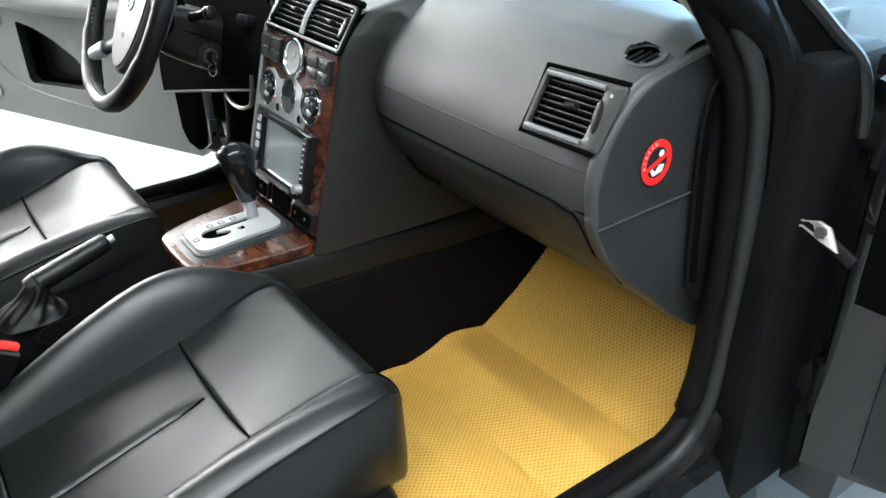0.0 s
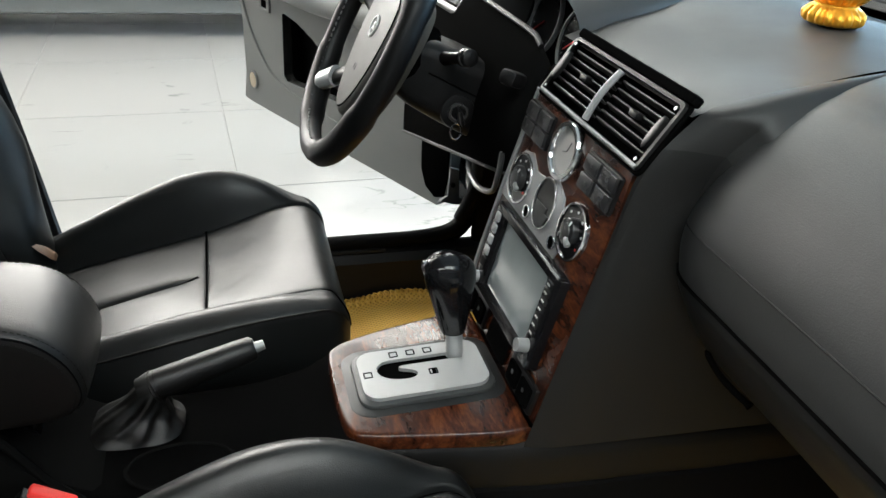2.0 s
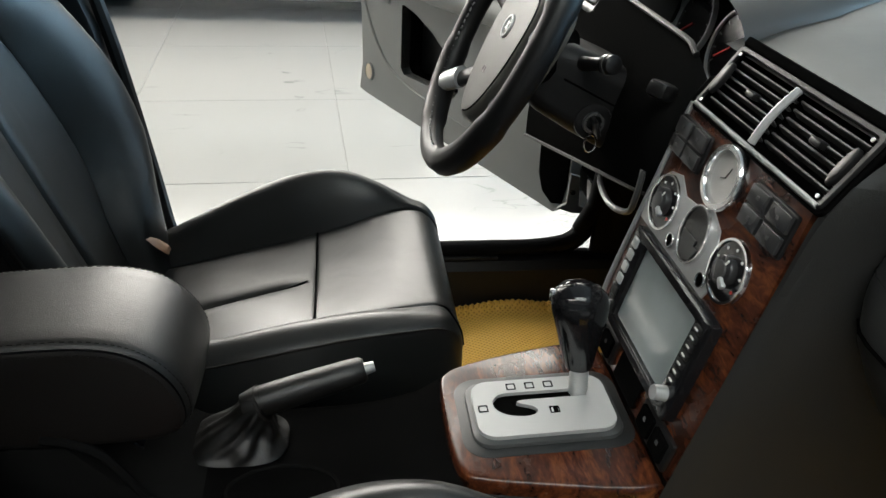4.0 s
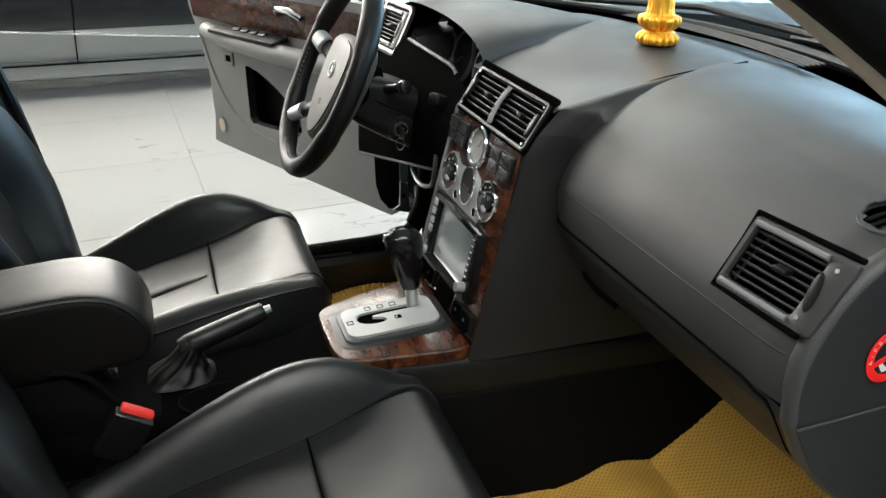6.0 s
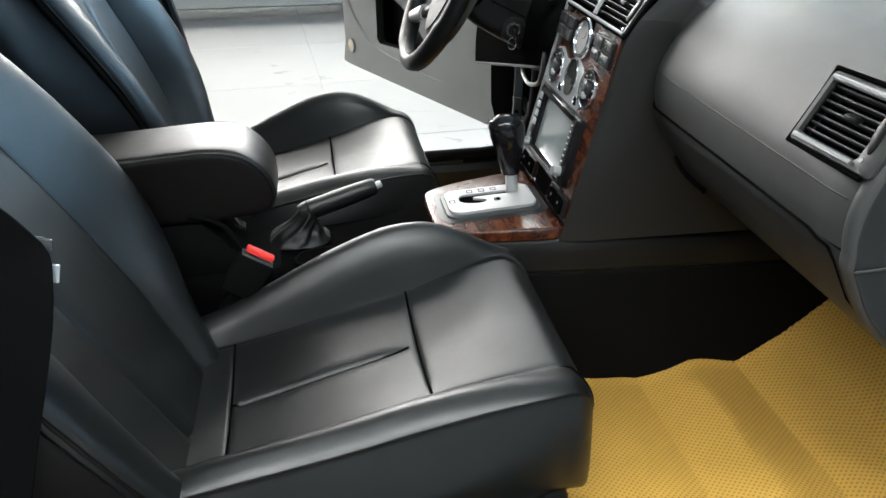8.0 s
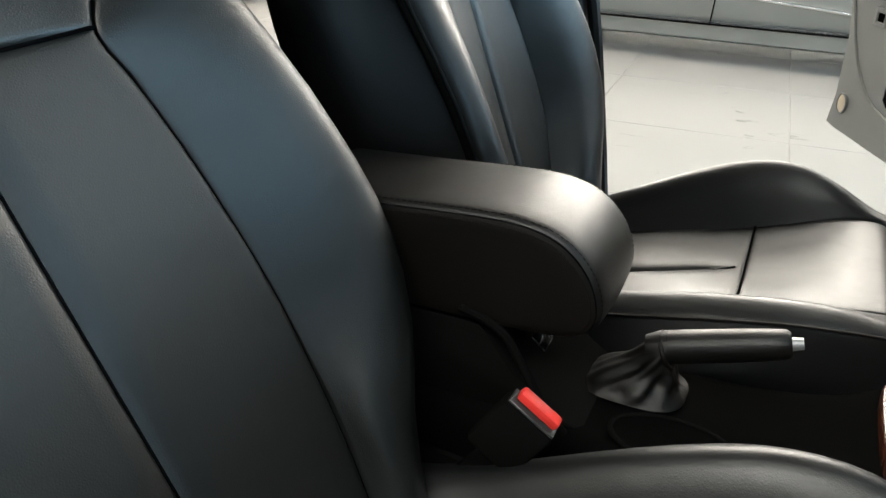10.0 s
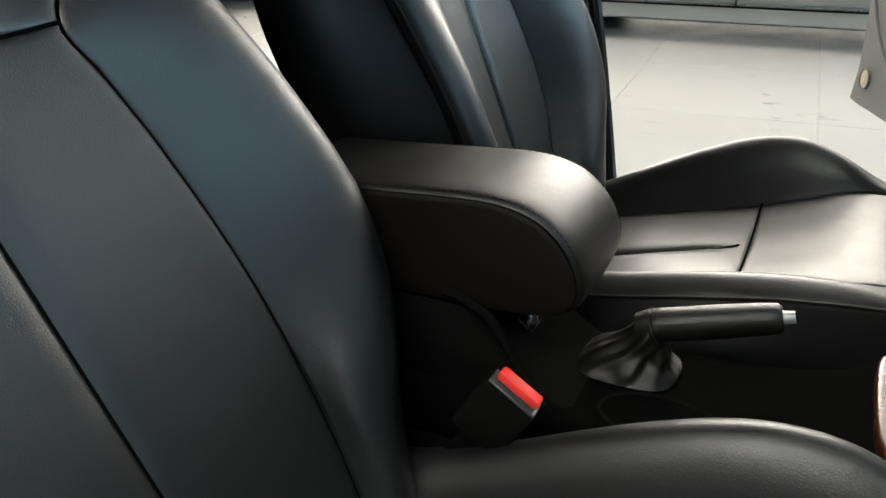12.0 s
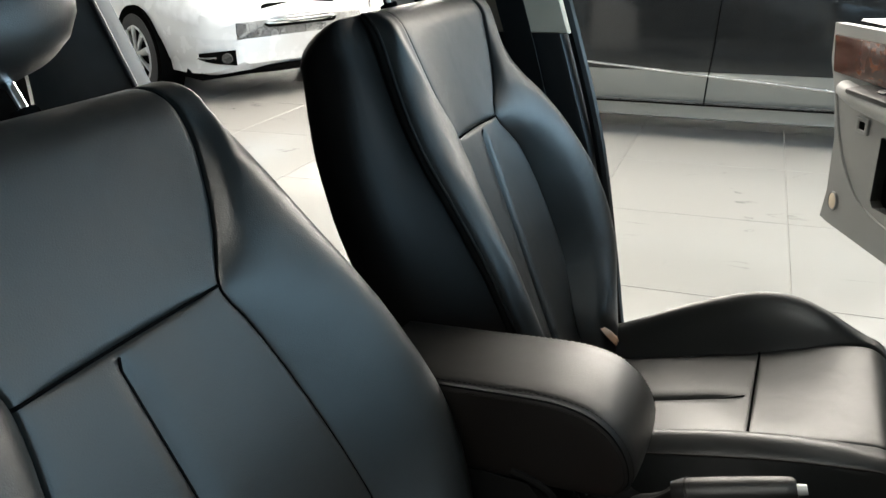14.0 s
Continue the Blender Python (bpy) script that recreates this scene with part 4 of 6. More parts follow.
part("rear_quarter", slab([(-1.90, 0.2), (-1.42, 0.2), (-1.46, 0.75), (-1.535, 0.905), (-1.61, 1.07), (-1.76, 1.40), (-1.90, 1.40)], 0.05, Matrix(((0, 0, 1, -0.74), (1, 0, 0, 0), (0, 1, 0, 0), (0, 0, 0, 1))), 0.01), material("quarter_grey", (0.16, 0.155, 0.15), 0.6), car, "grey rear quarter trim")
part("quarter_seal", tube([(-0.685, -1.46, 0.75), (-0.685, -1.535, 0.905), (-0.685, -1.61, 1.07), (-0.685, -1.76, 1.40)], 0.008, 8), RUBBER, car)
belt = thing("seat_belt", "black seat belt hanging on the driver side pillar", "seat belt", (-0.66, -0.40, 0.62))
belt_path = spline([(-0.672, -0.375, 0.50), (-0.664, -0.405, 0.68), (-0.655, -0.455, 0.86), (-0.648, -0.505, 1.05), (-0.640, -0.60, 1.37)], 6)
part("strap", loft([[p + Vector((dx, dy, dy * 0.3)) for dx, dy in ((0.0015, -0.025), (0.0025, 0.0), (0.0015, 0.025), (-0.0015, 0.025), (-0.0015, -0.025))] for p in belt_path], True, True), material("belt_webbing", (0.006, 0.006, 0.006), 0.7, spec=0.2, bump=0.4, bump_scale=900), belt)
part("belt_guide", new_box((-0.650, -0.585, 1.34), (0.03, 0.07, 0.05), 0.012), HARD, belt)
belt2 = thing("seat_belt", "black seat belt with steel tongue beside the passenger seat", "seat belt", (0.66, -0.42, 0.40))
belt_path = spline([(0.665, -0.62, 1.30), (0.650, -0.44, 1.02), (0.635, -0.315, 0.872), (0.645, -0.30, 0.80), (0.660, -0.36, 0.60), (0.668, -0.42, 0.38)], 6)
part("strap", loft([[p + Vector((dx, dy, dy * 0.3)) for dx, dy in ((0.0015, -0.024), (0.0025, 0.0), (0.0015, 0.024), (-0.0015, 0.024), (-0.0015, -0.024))] for p in belt_path], True, True), material("belt_webbing_dark", (0.004, 0.004, 0.004), 0.8, spec=0.0, bump=0.4, bump_scale=900), belt2)
part("tongue", new_box((0, 0, 0), (0.006, 0.056, 0.012), 0.003, Matrix.Translation((0.628, -0.297, 0.860)) @ Euler((radians(-20), 0, 0)).to_matrix().to_4x4()), VENT_GREY, belt2, "steel belt tongue")
part("tag", new_box((0, 0, 0), (0.003, 0.010, 0.018), 0.001, Matrix.Translation((0.634, -0.274, 0.827)) @ Euler((radians(-15), 0, 0)).to_matrix().to_4x4()), SILVER, belt2, "small pale belt tag")
bracket = thing("seat_bracket", "tan plastic bracket wedged beside the driver seat", "bracket", (-0.53, -0.28, 0.49))
part("tongue", loft([[Vector((-0.50 + dx + 0.004 * math.sin(9 * k), -0.31 + 0.016 * k, 0.515 + dz - 0.004 * k * (k - 2) + 0.3 * dx)) for dx, dz in ((-0.02, 0.0), (-0.008, 0.009), (0.008, 0.008), (0.018, 0.0), (0.0, -0.006))] for k in range(5)], True, True), material("tan_plastic", (0.15, 0.09, 0.055), 0.5, noise_amount=0.3, noise_scale=40), bracket)
part("stay", new_box((-0.53, -0.28, 0.44), (0.02, 0.04, 0.14), 0.006), HARD, bracket)

# ---- centre stack ----
PANEL = face_frame((0, 0.427, 0.845), (1, 0, 0), (0, 0.234, 1))


def at_panel(u, v, w=0.0):
    return PANEL @ Matrix.Translation((u, v, w))


part("core", new_box((0, 0.67, 0.74), (0.27, 0.30, 0.40)), HARD, dashboard)
stack = part("stack_panel", slab([(-0.128, 0.033), (0.134, 0.033), (0.139, -0.1), (0.141, -0.2), (0.136, -0.283), (-0.136, -0.283), (-0.140, -0.2), (-0.136, -0.1)][::-1], 0.012, at_panel(0, 0, -0.010), 0.005), WOOD, dashboard, "glossy dark burl wood centre panel")
part("climate_plate", slab([(-0.131, -0.112), (0.052, -0.112), (0.058, -0.095), (0.045, -0.075), (0.03, -0.045), (0.0, -0.033), (-0.03, -0.045), (-0.055, -0.048), (-0.08, -0.034), (-0.105, -0.04), (-0.131, -0.062)], 0.004, at_panel(0, 0, 0.0), 0.001), SILVER, stack, "silver climate control plate")
part("edge_trim", tube([at_panel(u, v, 0.002).translation for u, v in ((-0.129, 0.036), (-0.138, -0.1), (-0.1425, -0.2), (-0.139, -0.283))], 0.0032, 8), SILVER, stack, "thin silver edge strip")
clock = part("clock", ring(ellipse(0.0355, 0.0345, 40), ellipse(0.0275, 0.0265, 40), 0.011, at_panel(0, 0, 0.001), 0.003), CHROME, dashboard, "chrome ringed analogue clock")
part("clock_face", slab(ellipse(0.0275, 0.0265, 40), 0.004, at_panel(0, 0, 0.001)), DIAL, clock, "pale clock face")
for a, ln in ((70, 0.013), (200, 0.009)):
    part("clock_hand", new_box((0, 0, 0), (ln, 0.0011, 0.0008), 0, at_panel(0, 0, 0.0056) @ pose(0, 0, 0, 0, 0, a) @ Matrix.Translation((ln / 2, 0, 0))), VENT_GREY, clock)
for u0 in (-0.092, 0.088):
    pad = part("switch_block", slab(round_rect(0.078, 0.044, 0.004), 0.006, at_panel(u0, 0.0, 0.0), 0.002), SATIN, dashboard)
    for du in (-0.019, 0.019):
        for dv in (-0.0105, 0.0105):
            part("switch", slab(round_rect(0.034, 0.018, 0.002), 0.004, at_panel(u0 + du, dv, 0.006), 0.001), SWITCH, pad)
            part("switch_mark", slab(round_rect(0.005, 0.004, 0.001), 0.0006, at_panel(u0 + du, dv, 0.0101)), VENT_GREY, pad)
for u0, v0, nm in ((-0.090, -0.073, "temperature_knob"), (0.072, -0.067, "fan_knob")):
    k = part(nm, ring(ellipse(0.0335, 0.0335, 36), ellipse(0.0295, 0.0295, 36), 0.006, at_panel(u0, v0, 0.001), 0.002), CHROME, dashboard, "chrome ringed rotary knob")
    part("knob_face", slab(ellipse(0.0295, 0.0295, 36), 0.004, at_panel(u0, v0, 0.001)), GLOSS, k)
    part("knob_grip", slab(ellipse(0.0165, 0.0165, 28), 0.010, at_panel(u0, v0, 0.003), 0.003), SWITCH, k)
    part("knob_cap", slab(ellipse(0.0100, 0.0100, 24), 0.003, at_panel(u0, v0, 0.012), 0.001), VENT_GREY, k)
    part("grip_bar", new_box((0, 0, 0), (0.007, 0.012, 0.006), 0.002, at_panel(u0 + 0.011, v0 - 0.008, 0.013) @ pose(0, 0, 0, 0, 0, 55)), SILVER, k)
    part("pointer", new_box((0, 0, 0), (0.002, 0.009, 0.001), 0, at_panel(u0 + 0.005, v0 + 0.010, 0.0132) @ pose(0, 0, 0, 0, 0, -25)), WHITE, k)
    for q in range(7):
        a = radians(210 - 40 * q)
        col = RED if q == 6 else WHITE
        part("scale_mark", slab(ellipse(0.0016, 0.0016, 8), 0.0006, at_panel(u0 + 0.0235 * math.cos(a), v0 + 0.0235 * math.sin(a), 0.0051)), col, k)
disp = part("climate_display", ring(ellipse(0.028, 0.033, 36), ellipse(0.025, 0.030, 36), 0.006, at_panel(-0.006, -0.069, 0.002), 0.002), CHROME, dashboard, "oval chrome framed climate display")
part("display_glass", slab(ellipse(0.025, 0.030, 36), 0.004, at_panel(-0.006, -0.069, 0.002)), GLOSS, disp)
part("display_button", slab([(-0.020, -0.003), (0.010, -0.003), (0.010, -0.010), (0.019, -0.010), (0.012, -0.026), (0.0, -0.030), (-0.012, -0.026), (-0.019, -0.012)], 0.002, at_panel(-0.006, -0.069, 0.0055)), VENT_GREY, disp, "grey display button")
for u0 in (-0.042, 0.041):
    bt = part("round_button", ring(ellipse(0.0085, 0.0085, 20), ellipse(0.0065, 0.0065, 20), 0.006, at_panel(u0, -0.097, 0.002), 0.001), CHROME, dashboard)
    part("button_cap", slab(ellipse(0.0065, 0.0065, 20), 0.005, at_panel(u0, -0.097, 0.002), 0.001), HARD, bt)

unit = thing("head_unit", "black double height radio, its touch screen coloured pale as if reflecting", "car radio", (0, 0.39, 0.68))
part("bezel", ring(round_rect(0.212, 0.122, 0.006), round_rect(0.150, 0.096, 0.004), 0.016, at_panel(-0.001, -0.173, 0.0), 0.003), GLOSS, unit, "gloss black bezel")
part("screen", slab(round_rect(0.152, 0.098, 0.003), 0.008, at_panel(0.001, -0.172, 0.0)), SCREEN, unit, "screen with a pale reflection put into its base colour")
for q in range(5):
    part("button", slab(round_rect(0.013, 0.012, 0.002), 0.003, at_panel(-0.090, -0.130 - q * 0.0165, 0.0155), 0.001), SILVER if q < 4 else SATIN, unit)
for q in range(7):
    part("button", slab(round_rect(0.014, 0.0075, 0.002), 0.003, at_panel(0.090, -0.126 - q * 0.0105, 0.0155), 0.001), SATIN, unit)
    part("button_mark", slab(round_rect(0.007, 0.002, 0.0008), 0.0005, at_panel(0.090, -0.126 - q * 0.0105, 0.0186)), WHITE, unit)
for u0, v0 in ((0.089, -0.208), (-0.093, -0.222)):
    part("volume_knob", new_cyl(at_panel(u0, v0, 0.014).translation, at_panel(u0, v0, 0.030).translation, 0.0085, 0.0078, 24), SILVER, unit, "small silver volume knob")

part("lower_tray", slab(round_rect(0.066, 0.036, 0.004), 0.003, at_panel(0.0, -0.260, 0.002)), HARD, dashboard, "open black slot under the radio")
for u0 in (-0.086, 0.090):
    b2 = part("lower_switch_block", slab(round_rect(0.078, 0.036, 0.003), 0.006, at_panel(u0, -0.260, 0.001), 0.002), SATIN, dashboard)
    for du in (-0.018, 0.018):
        part("switch", slab(round_rect(0.03, 0.026, 0.002), 0.004, at_panel(u0 + du, -0.260, 0.007), 0.001), HARD, b2)
        part("switch_mark", slab(round_rect(0.005, 0.005, 0.001), 0.0006, at_panel(u0 + du, -0.257, 0.0111)), VENT_GREY, b2)


# ---- air vents ----
SLAT = material("slat_plastic", (0.03, 0.03, 0.03), 0.35, noise_amount=0.05)
def vent(name, m, w, h, slats, split, label, taper=0.0):
    """A louvred air vent in the plane of m."""
    v = thing(name, label, "air vent", m.translation)
    out = [(x + taper * y, y) for x, y in round_rect(w, h, 0.008 if split else 0.005)]
    if split:
        inn = [(x + taper * y, y) for x, y in round_rect(w - 0.014, h - 0.012, 0.005)]
        part("surround", ring(out, inn, 0.007, m, 0.002), SATIN, v, "satin black surround")
        part("lip", tube([m @ Vector((x, 0.0035 - h / 2, 0.006)) for x in [-w / 2 + 0.004 + (w - 0.008) * q / 8 for q in range(9)]], 0.0026, 8), VENT_LIP, v, "pale shiny lip")
        part("gasket", ring([(x * 1.03, y * 1.08) for x, y in out], out, 0.004, m, 0.001), HARD, v)
        part("top_gasket", new_box((0, 0, 0), (w * 1.02, 0.011, 0.012), 0.003, m @ Matrix.Translation((0.002, h / 2 + 0.0055, 0.002))), HARD, v, "thick black top gasket")
    else:
        inn = [(x - 0.010 + taper * y, y) for x, y in round_rect(w - 0.036, h - 0.022, 0.004)]
        part("surround", ring(out, inn, 0.008, m, 0.003), SOFT, v, "grey soft plastic surround")
        for sy in (-1, 1):
            part("lip", tube([m @ Vector((x + taper * sy * (h / 2 - 0.007), sy * (h / 2 - 0.007), 0.008)) for x in [-w / 2 + 0.006 + (w - 0.034) * q / 8 for q in range(9)]], 0.0034, 8), VENT_LIP, v, "pale shiny lip")
        rim = [(-w / 2 - 0.002, -h / 2 - 0.002), (-w / 2 - 0.002, h / 2 + 0.002), (w / 2, h / 2 + 0.003)]
        part("gasket", tube([m @ Vector((x + taper * y, y, 0.004)) for x, y in [(w / 2 - 0.01, -h / 2 - 0.003)] + rim], 0.0030, 6), HARD, v, "black gap round the vent")
    part("throat", slab(inn, 0.004, m @ Matrix.Translation((0, 0, -0.03))), HARD, v)
    part("throat_wall", ring([(x * 1.01, y * 1.01) for x, y in inn], inn, 0.034, m @ Matrix.Translation((0, 0, -0.03)), 0.001), HARD, v)
    cells = [(-w / 4 + 0.003, w / 2 - 0.020), (w / 4 - 0.003, w / 2 - 0.020)] if split else [(-0.010, w - 0.038)]
    for cx, cw in cells:
        for k in range(slats):
            y = -(h - 0.022) / 2 + (h - 0.022) * (k + 0.6) / (slats + 0.2)
            part("slat", new_box((0, 0, 0), (cw, 0.0026, 0.011), 0.0008, m @ Matrix.Translation((cx + taper * y, y, -0.003)) @ pose(0, 0, 0, -18), 1), SLAT, v)
        part("slider", new_box((0, 0, 0), (0.017, 0.007, 0.012), 0.002, m @ Matrix.Translation((cx + 0.008, 0.004, 0.004)) @ pose(0, 0, 0, 15)), SATIN, v)
    if split:
        part("divider", tube([m @ Vector((taper * y, y, 0.004 + 0.006 * math.cos(y / h * 3.0))) for y in [(-h / 2 + 0.008) + (h - 0.016) * q / 8 for q in range(9)]], 0.0042, 8), SILVER, v, "silver divider")
    for sgn in ((-1, 1) if split else (1,)):
        x0 = sgn * (w / 2 - (0.011 if split else 0.017))
        wheel = part("thumb_wheel", slab(ellipse(0.006, h * 0.24, 24), 0.006, m @ Matrix.Translation((x0 - sgn * (0.003 if split else 0.004), 0, 0.004)), 0.002), SATIN, v)
        for sy in (-1, 1):
            part("end_dot", slab(ellipse(0.0021, 0.0021, 12), 0.001, m @ Matrix.Translation((x0 + taper * sy * h / 2, sy * (h / 2 - (0.010 if split else 0.014)), 0.0072 if split else 0.0081))), SILVER, v)
    return v


VC = face_frame((0.012, 0.455, 0.912), (1, 0, 0), (0, 0.66, 1))
vent("centre_air_vent", VC, 0.264, 0.080, 6, True, "double louvred black centre air vent with pale lower lip")
vent("side_air_vent", VR @ Matrix.Translation((0.017, 0.004, 0)), 0.124, 0.082, 7, False, "black louvred side air vent set in the dashboard", 0.2)
# round demister vent on the end of the dash top
rv = thing("demister_vent", "small oval black demister vent with three slats", "air vent", RV.translation)
part("rim", ring(ellipse(0.0275, 0.0295, 40), ellipse(0.0215, 0.0235, 40), 0.0030, RV @ Matrix.Translation((0.002, 0, -0.0008)), 0.0013), SOFT, rv)
part("well", slab(ellipse(0.024, 0.026, 32), 0.003, RV @ Matrix.Translation((0.002, 0, -0.018))), HARD, rv)
for k in range(4):
    part("slat", new_box((0, 0, 0), (0.004, 0.043 - 0.010 * abs(k - 1.5), 0.003), 0.001, RV @ Matrix.Translation((-0.0115 + 0.009 * k, 0, -0.004)) @ pose(0, 0, 0, 0, 25)), SATIN, rv)
# defroster strip
df = thing("defroster_grille", "long black slatted defroster grille below the windscreen", "air vent", (0, 0.85, 0.98))
for k in range(5):
    pts = []
    for q in range(17):
        x = -0.27 + 0.48 * q / 16
        pts.append((x, 0.866 - 0.45 * x * x + k * 0.0095, 0.9902))
    part("slat", tube(pts, 0.0017, 6), SOFT, df)
part("grille_bed", loft([[Vector((-0.28 + 0.50 * q / 16, y0 - 0.45 * (-0.28 + 0.50 * q / 16) ** 2, 0.9895)) for q in range(17)] for y0 in (0.860, 0.910)], False), HARD, df)

# ---- no child seat sticker ----
STK = face_frame((0.676, 0.566, 0.838), (0, 1, 0), (0, 0, 1)) @ Matrix.Scale(0.87, 4)
stk = thing("warning_sticker", "round red warning sticker with barred seat sign", "sticker", STK.translation)
part("disc", slab(ellipse(0.028, 0.030, 40), 0.0008, STK), STICKER_BLACK, stk)
part("red_ring", ring(ellipse(0.031, 0.034, 40), ellipse(0.0215, 0.0235, 40), 0.0014, STK, 0.0003), STICKER_RED, stk, "red ring")
part("bar", new_box((0, 0, 0), (0.052, 0.007, 0.0006), 0, STK @ Matrix.Translation((0, 0, 0.0012)) @ pose(0, 0, 0, 0, 0, 24)), STICKER_RED, stk, "red bar across the sign")
part("seat_sign", slab([(-0.014, -0.004), (-0.006, -0.016), (0.012, -0.012), (0.016, -0.002), (0.006, 0.0), (-0.002, -0.01), (-0.010, -0.002)], 0.0005, STK @ Matrix.Translation((0, -0.004, 0.0009))), WHITE, stk, "white seat shape")
part("ball_sign", slab(ellipse(0.005, 0.005, 14, 0.008, 0.012), 0.0005, STK @ Matrix.Translation((0, 0, 0.0009))), WHITE, stk)
part("bag_sign", slab([(0.010, 0.002), (0.016, 0.007), (0.020, 0.012), (0.018, 0.006)], 0.0005, STK @ Matrix.Translation((0, 0, 0.0009))), WHITE, stk)
for q, ch in enumerate("AIRBAG"):
    a = 188 - q * 17
    fc = bpy.data.curves.new("letter", "FONT")
    fc.body, fc.size, fc.align_x, fc.align_y = ch, 0.0075, "CENTER", "CENTER"
    fc.materials.append(WHITE)
    ob = new("letter", fc)
    ob.parent = stk
    ob.matrix_parent_inverse = Matrix.Translation(-STK.translation)
    ob.matrix_basis = STK @ Matrix.Translation((0.0265 * math.cos(radians(a)), 0.0288 * math.sin(radians(a)), 0.0016)) @ pose(0, 0, 0, 0, 0, a - 90)
part("end_panel_seam", tube([(0.6755, 0.475, 0.772), (0.6755, 0.56, 0.774), (0.6755, 0.66, 0.776)], 0.0016, 6), SOFT, dashboard)

# ---- driver side of the dashboard ----
rows = []
for k in range(19):
    t = k / 18
    y = 0.482 + 0.46 * t
    h = 0.062 * (1 - t) ** 1.2
    row = []
    for q in range(25):
        a = math.pi * q / 24
        xr = -0.135 - 0.13 * t
        xl = -0.63 + 0.05 * t
        cx, hw = (xr + xl) / 2, (xr - xl) / 2
        x = cx + hw * (abs(math.cos(a)) ** 0.75) * (1 if math.cos(a) > 0 else -1)
        z = crown(y) - 0.003 + h * math.sin(a) ** 0.9
        row.append(Vector((x, reach(x, y) - 0.010 * math.sin(a), z)))
    rows.append(row)
part("instrument_hood", loft(rows, False), SOFT, dashboard)
inner = [[p + Vector((0, dy, -dz)) for p in rows[0]] for dy, dz in ((0.0, 0.0), (0.004, 0.006), (0.03, 0.012), (0.09, 0.03))]
part("hood_inside", loft(inner, False), HARD, dashboard)
CL = face_frame((-0.385, 0.556, 0.892), (1, 0, 0), (0, 0.30, 1))
cluster = thing("instrument_cluster", "black instrument cluster with chrome ringed dials", "gauges", CL.translation)
part("cluster_backing", slab(round_rect(0.44, 0.15, 0.04), 0.006, CL @ Matrix.Translation((-0.0, 0, -0.02))), HARD, cluster)
for u0, r in ((0.06, 0.052), (-0.07, 0.052), (0.145, 0.032), (-0.155, 0.032)):
    g = part("dial", slab(ellipse(r, r, 36), 0.004, CL @ Matrix.Translation((u0, 0, -0.014))), GLOSS, cluster)
    part("dial_ring", ring(ellipse(r + 0.003, r + 0.003, 36), ellipse(r - 0.001, r - 0.001, 36), 0.008, CL @ Matrix.Translation((u0, 0, -0.014)), 0.002), SILVER, g)
    for q in range(11):
        a = radians(220 - 26 * q)
        part("tick", new_box((0, 0, 0), (r * 0.14, 0.0018, 0.0006), 0, CL @ Matrix.Translation((u0 + r * 0.82 * math.cos(a), r * 0.82 * math.sin(a), -0.0096)) @ pose(0, 0, 0, 0, 0, math.degrees(a))), VENT_GREY, g)
    part("needle", new_box((0, 0, 0), (r * 0.7, 0.002, 0.001), 0, CL @ Matrix.Translation((u0, 0, -0.008)) @ pose(0, 0, 0, 0, 0, 215) @ Matrix.Translation((r * 0.35, 0, 0))), RED, g)
# panel with ignition and light switch
KP = face_frame((-0.335, 0.400, 0.785), (1, 0, 0), (0, 0.2, 1))
rows = []
for k in range(23):
    u = -0.33 + 0.535 * k / 22
    low_v, top_v = -0.157 + 0.134 * k / 22, 0.150 - 0.05 * max(0, (u - 0.12) / 0.085) ** 2
    rows.append([KP @ Vector((u, low_v + (top_v - low_v) * q / 12, -0.026 + 0.030 * math.sin(math.pi * (0.12 + 0.88 * q / 12)) ** 0.8 - 0.02 * max(0, (u - 0.15) / 0.055) ** 2)) for q in range(13)])
panel = part("driver_panel", loft(rows, False), PANEL_BLACK, dashboard, "black curved panel behind the steering wheel")
part("panel_edge", tube([r[0] for r in rows], 0.0030, 8), SOFT_DARK_SHADE, panel)
part("hanging_cable", tube(spline([(-0.300, 0.405, 0.735), (-0.291, 0.400, 0.708), (-0.236, 0.398, 0.700), (-0.177, 0.400, 0.718), (-0.159, 0.400, 0.748), (-0.162, 0.405, 0.782)], 5), 0.0042, 8), VENT_GREY, panel, "grey cable hanging below the panel")
part("panel_lip", tube([r[12] + Vector((0, -0.004, 0.002)) for r in rows[8:21]], 0.0040, 8), SATIN, panel, "satin curved lip below the dials")
part("trim_block", new_box((0, 0, 0), (0.026, 0.020, 0.034), 0.006, KP @ Matrix.Translation((0.176, 0.098, 0.012)) @ pose(0, 0, 0, -10, 35, 0)), SATIN, panel)
LV = face_frame((-0.60, 0.455, 0.93), (1, 0.1, 0), (0, 0.5, 1))
vent("side_air_vent", LV, 0.130, 0.085, 7, False, "black louvred air vent beside the steering wheel")
part("vent_trim", ring(round_rect(0.155, 0.115, 0.02), round_rect(0.132, 0.088, 0.008), 0.008, LV, 0.002), VENT_GREY, dashboard, "grey vent trim")
part("driver_end", new_box((-0.60, 0.60, 0.78), (0.14, 0.24, 0.30), 0.03), SOFT, dashboard)
part("driver_lower", new_box((-0.36, 0.62, 0.765), (0.40, 0.24, 0.10), 0.02), HARD, dashboard)
part("lower_core", new_box((0.40, 0.74, 0.82), (0.50, 0.26, 0.20)), HARD, dashboard)

# ---- steering wheel ----
WM = face_frame((-0.352, 0.252, 0.897), (1, -0.02, 0), (0, 0.44, 0.9))
wheel = thing("steering_wheel", "black leather four-spoke steering wheel with silver inserts", "steering wheel", WM.translation)
R = 0.187
rim = []
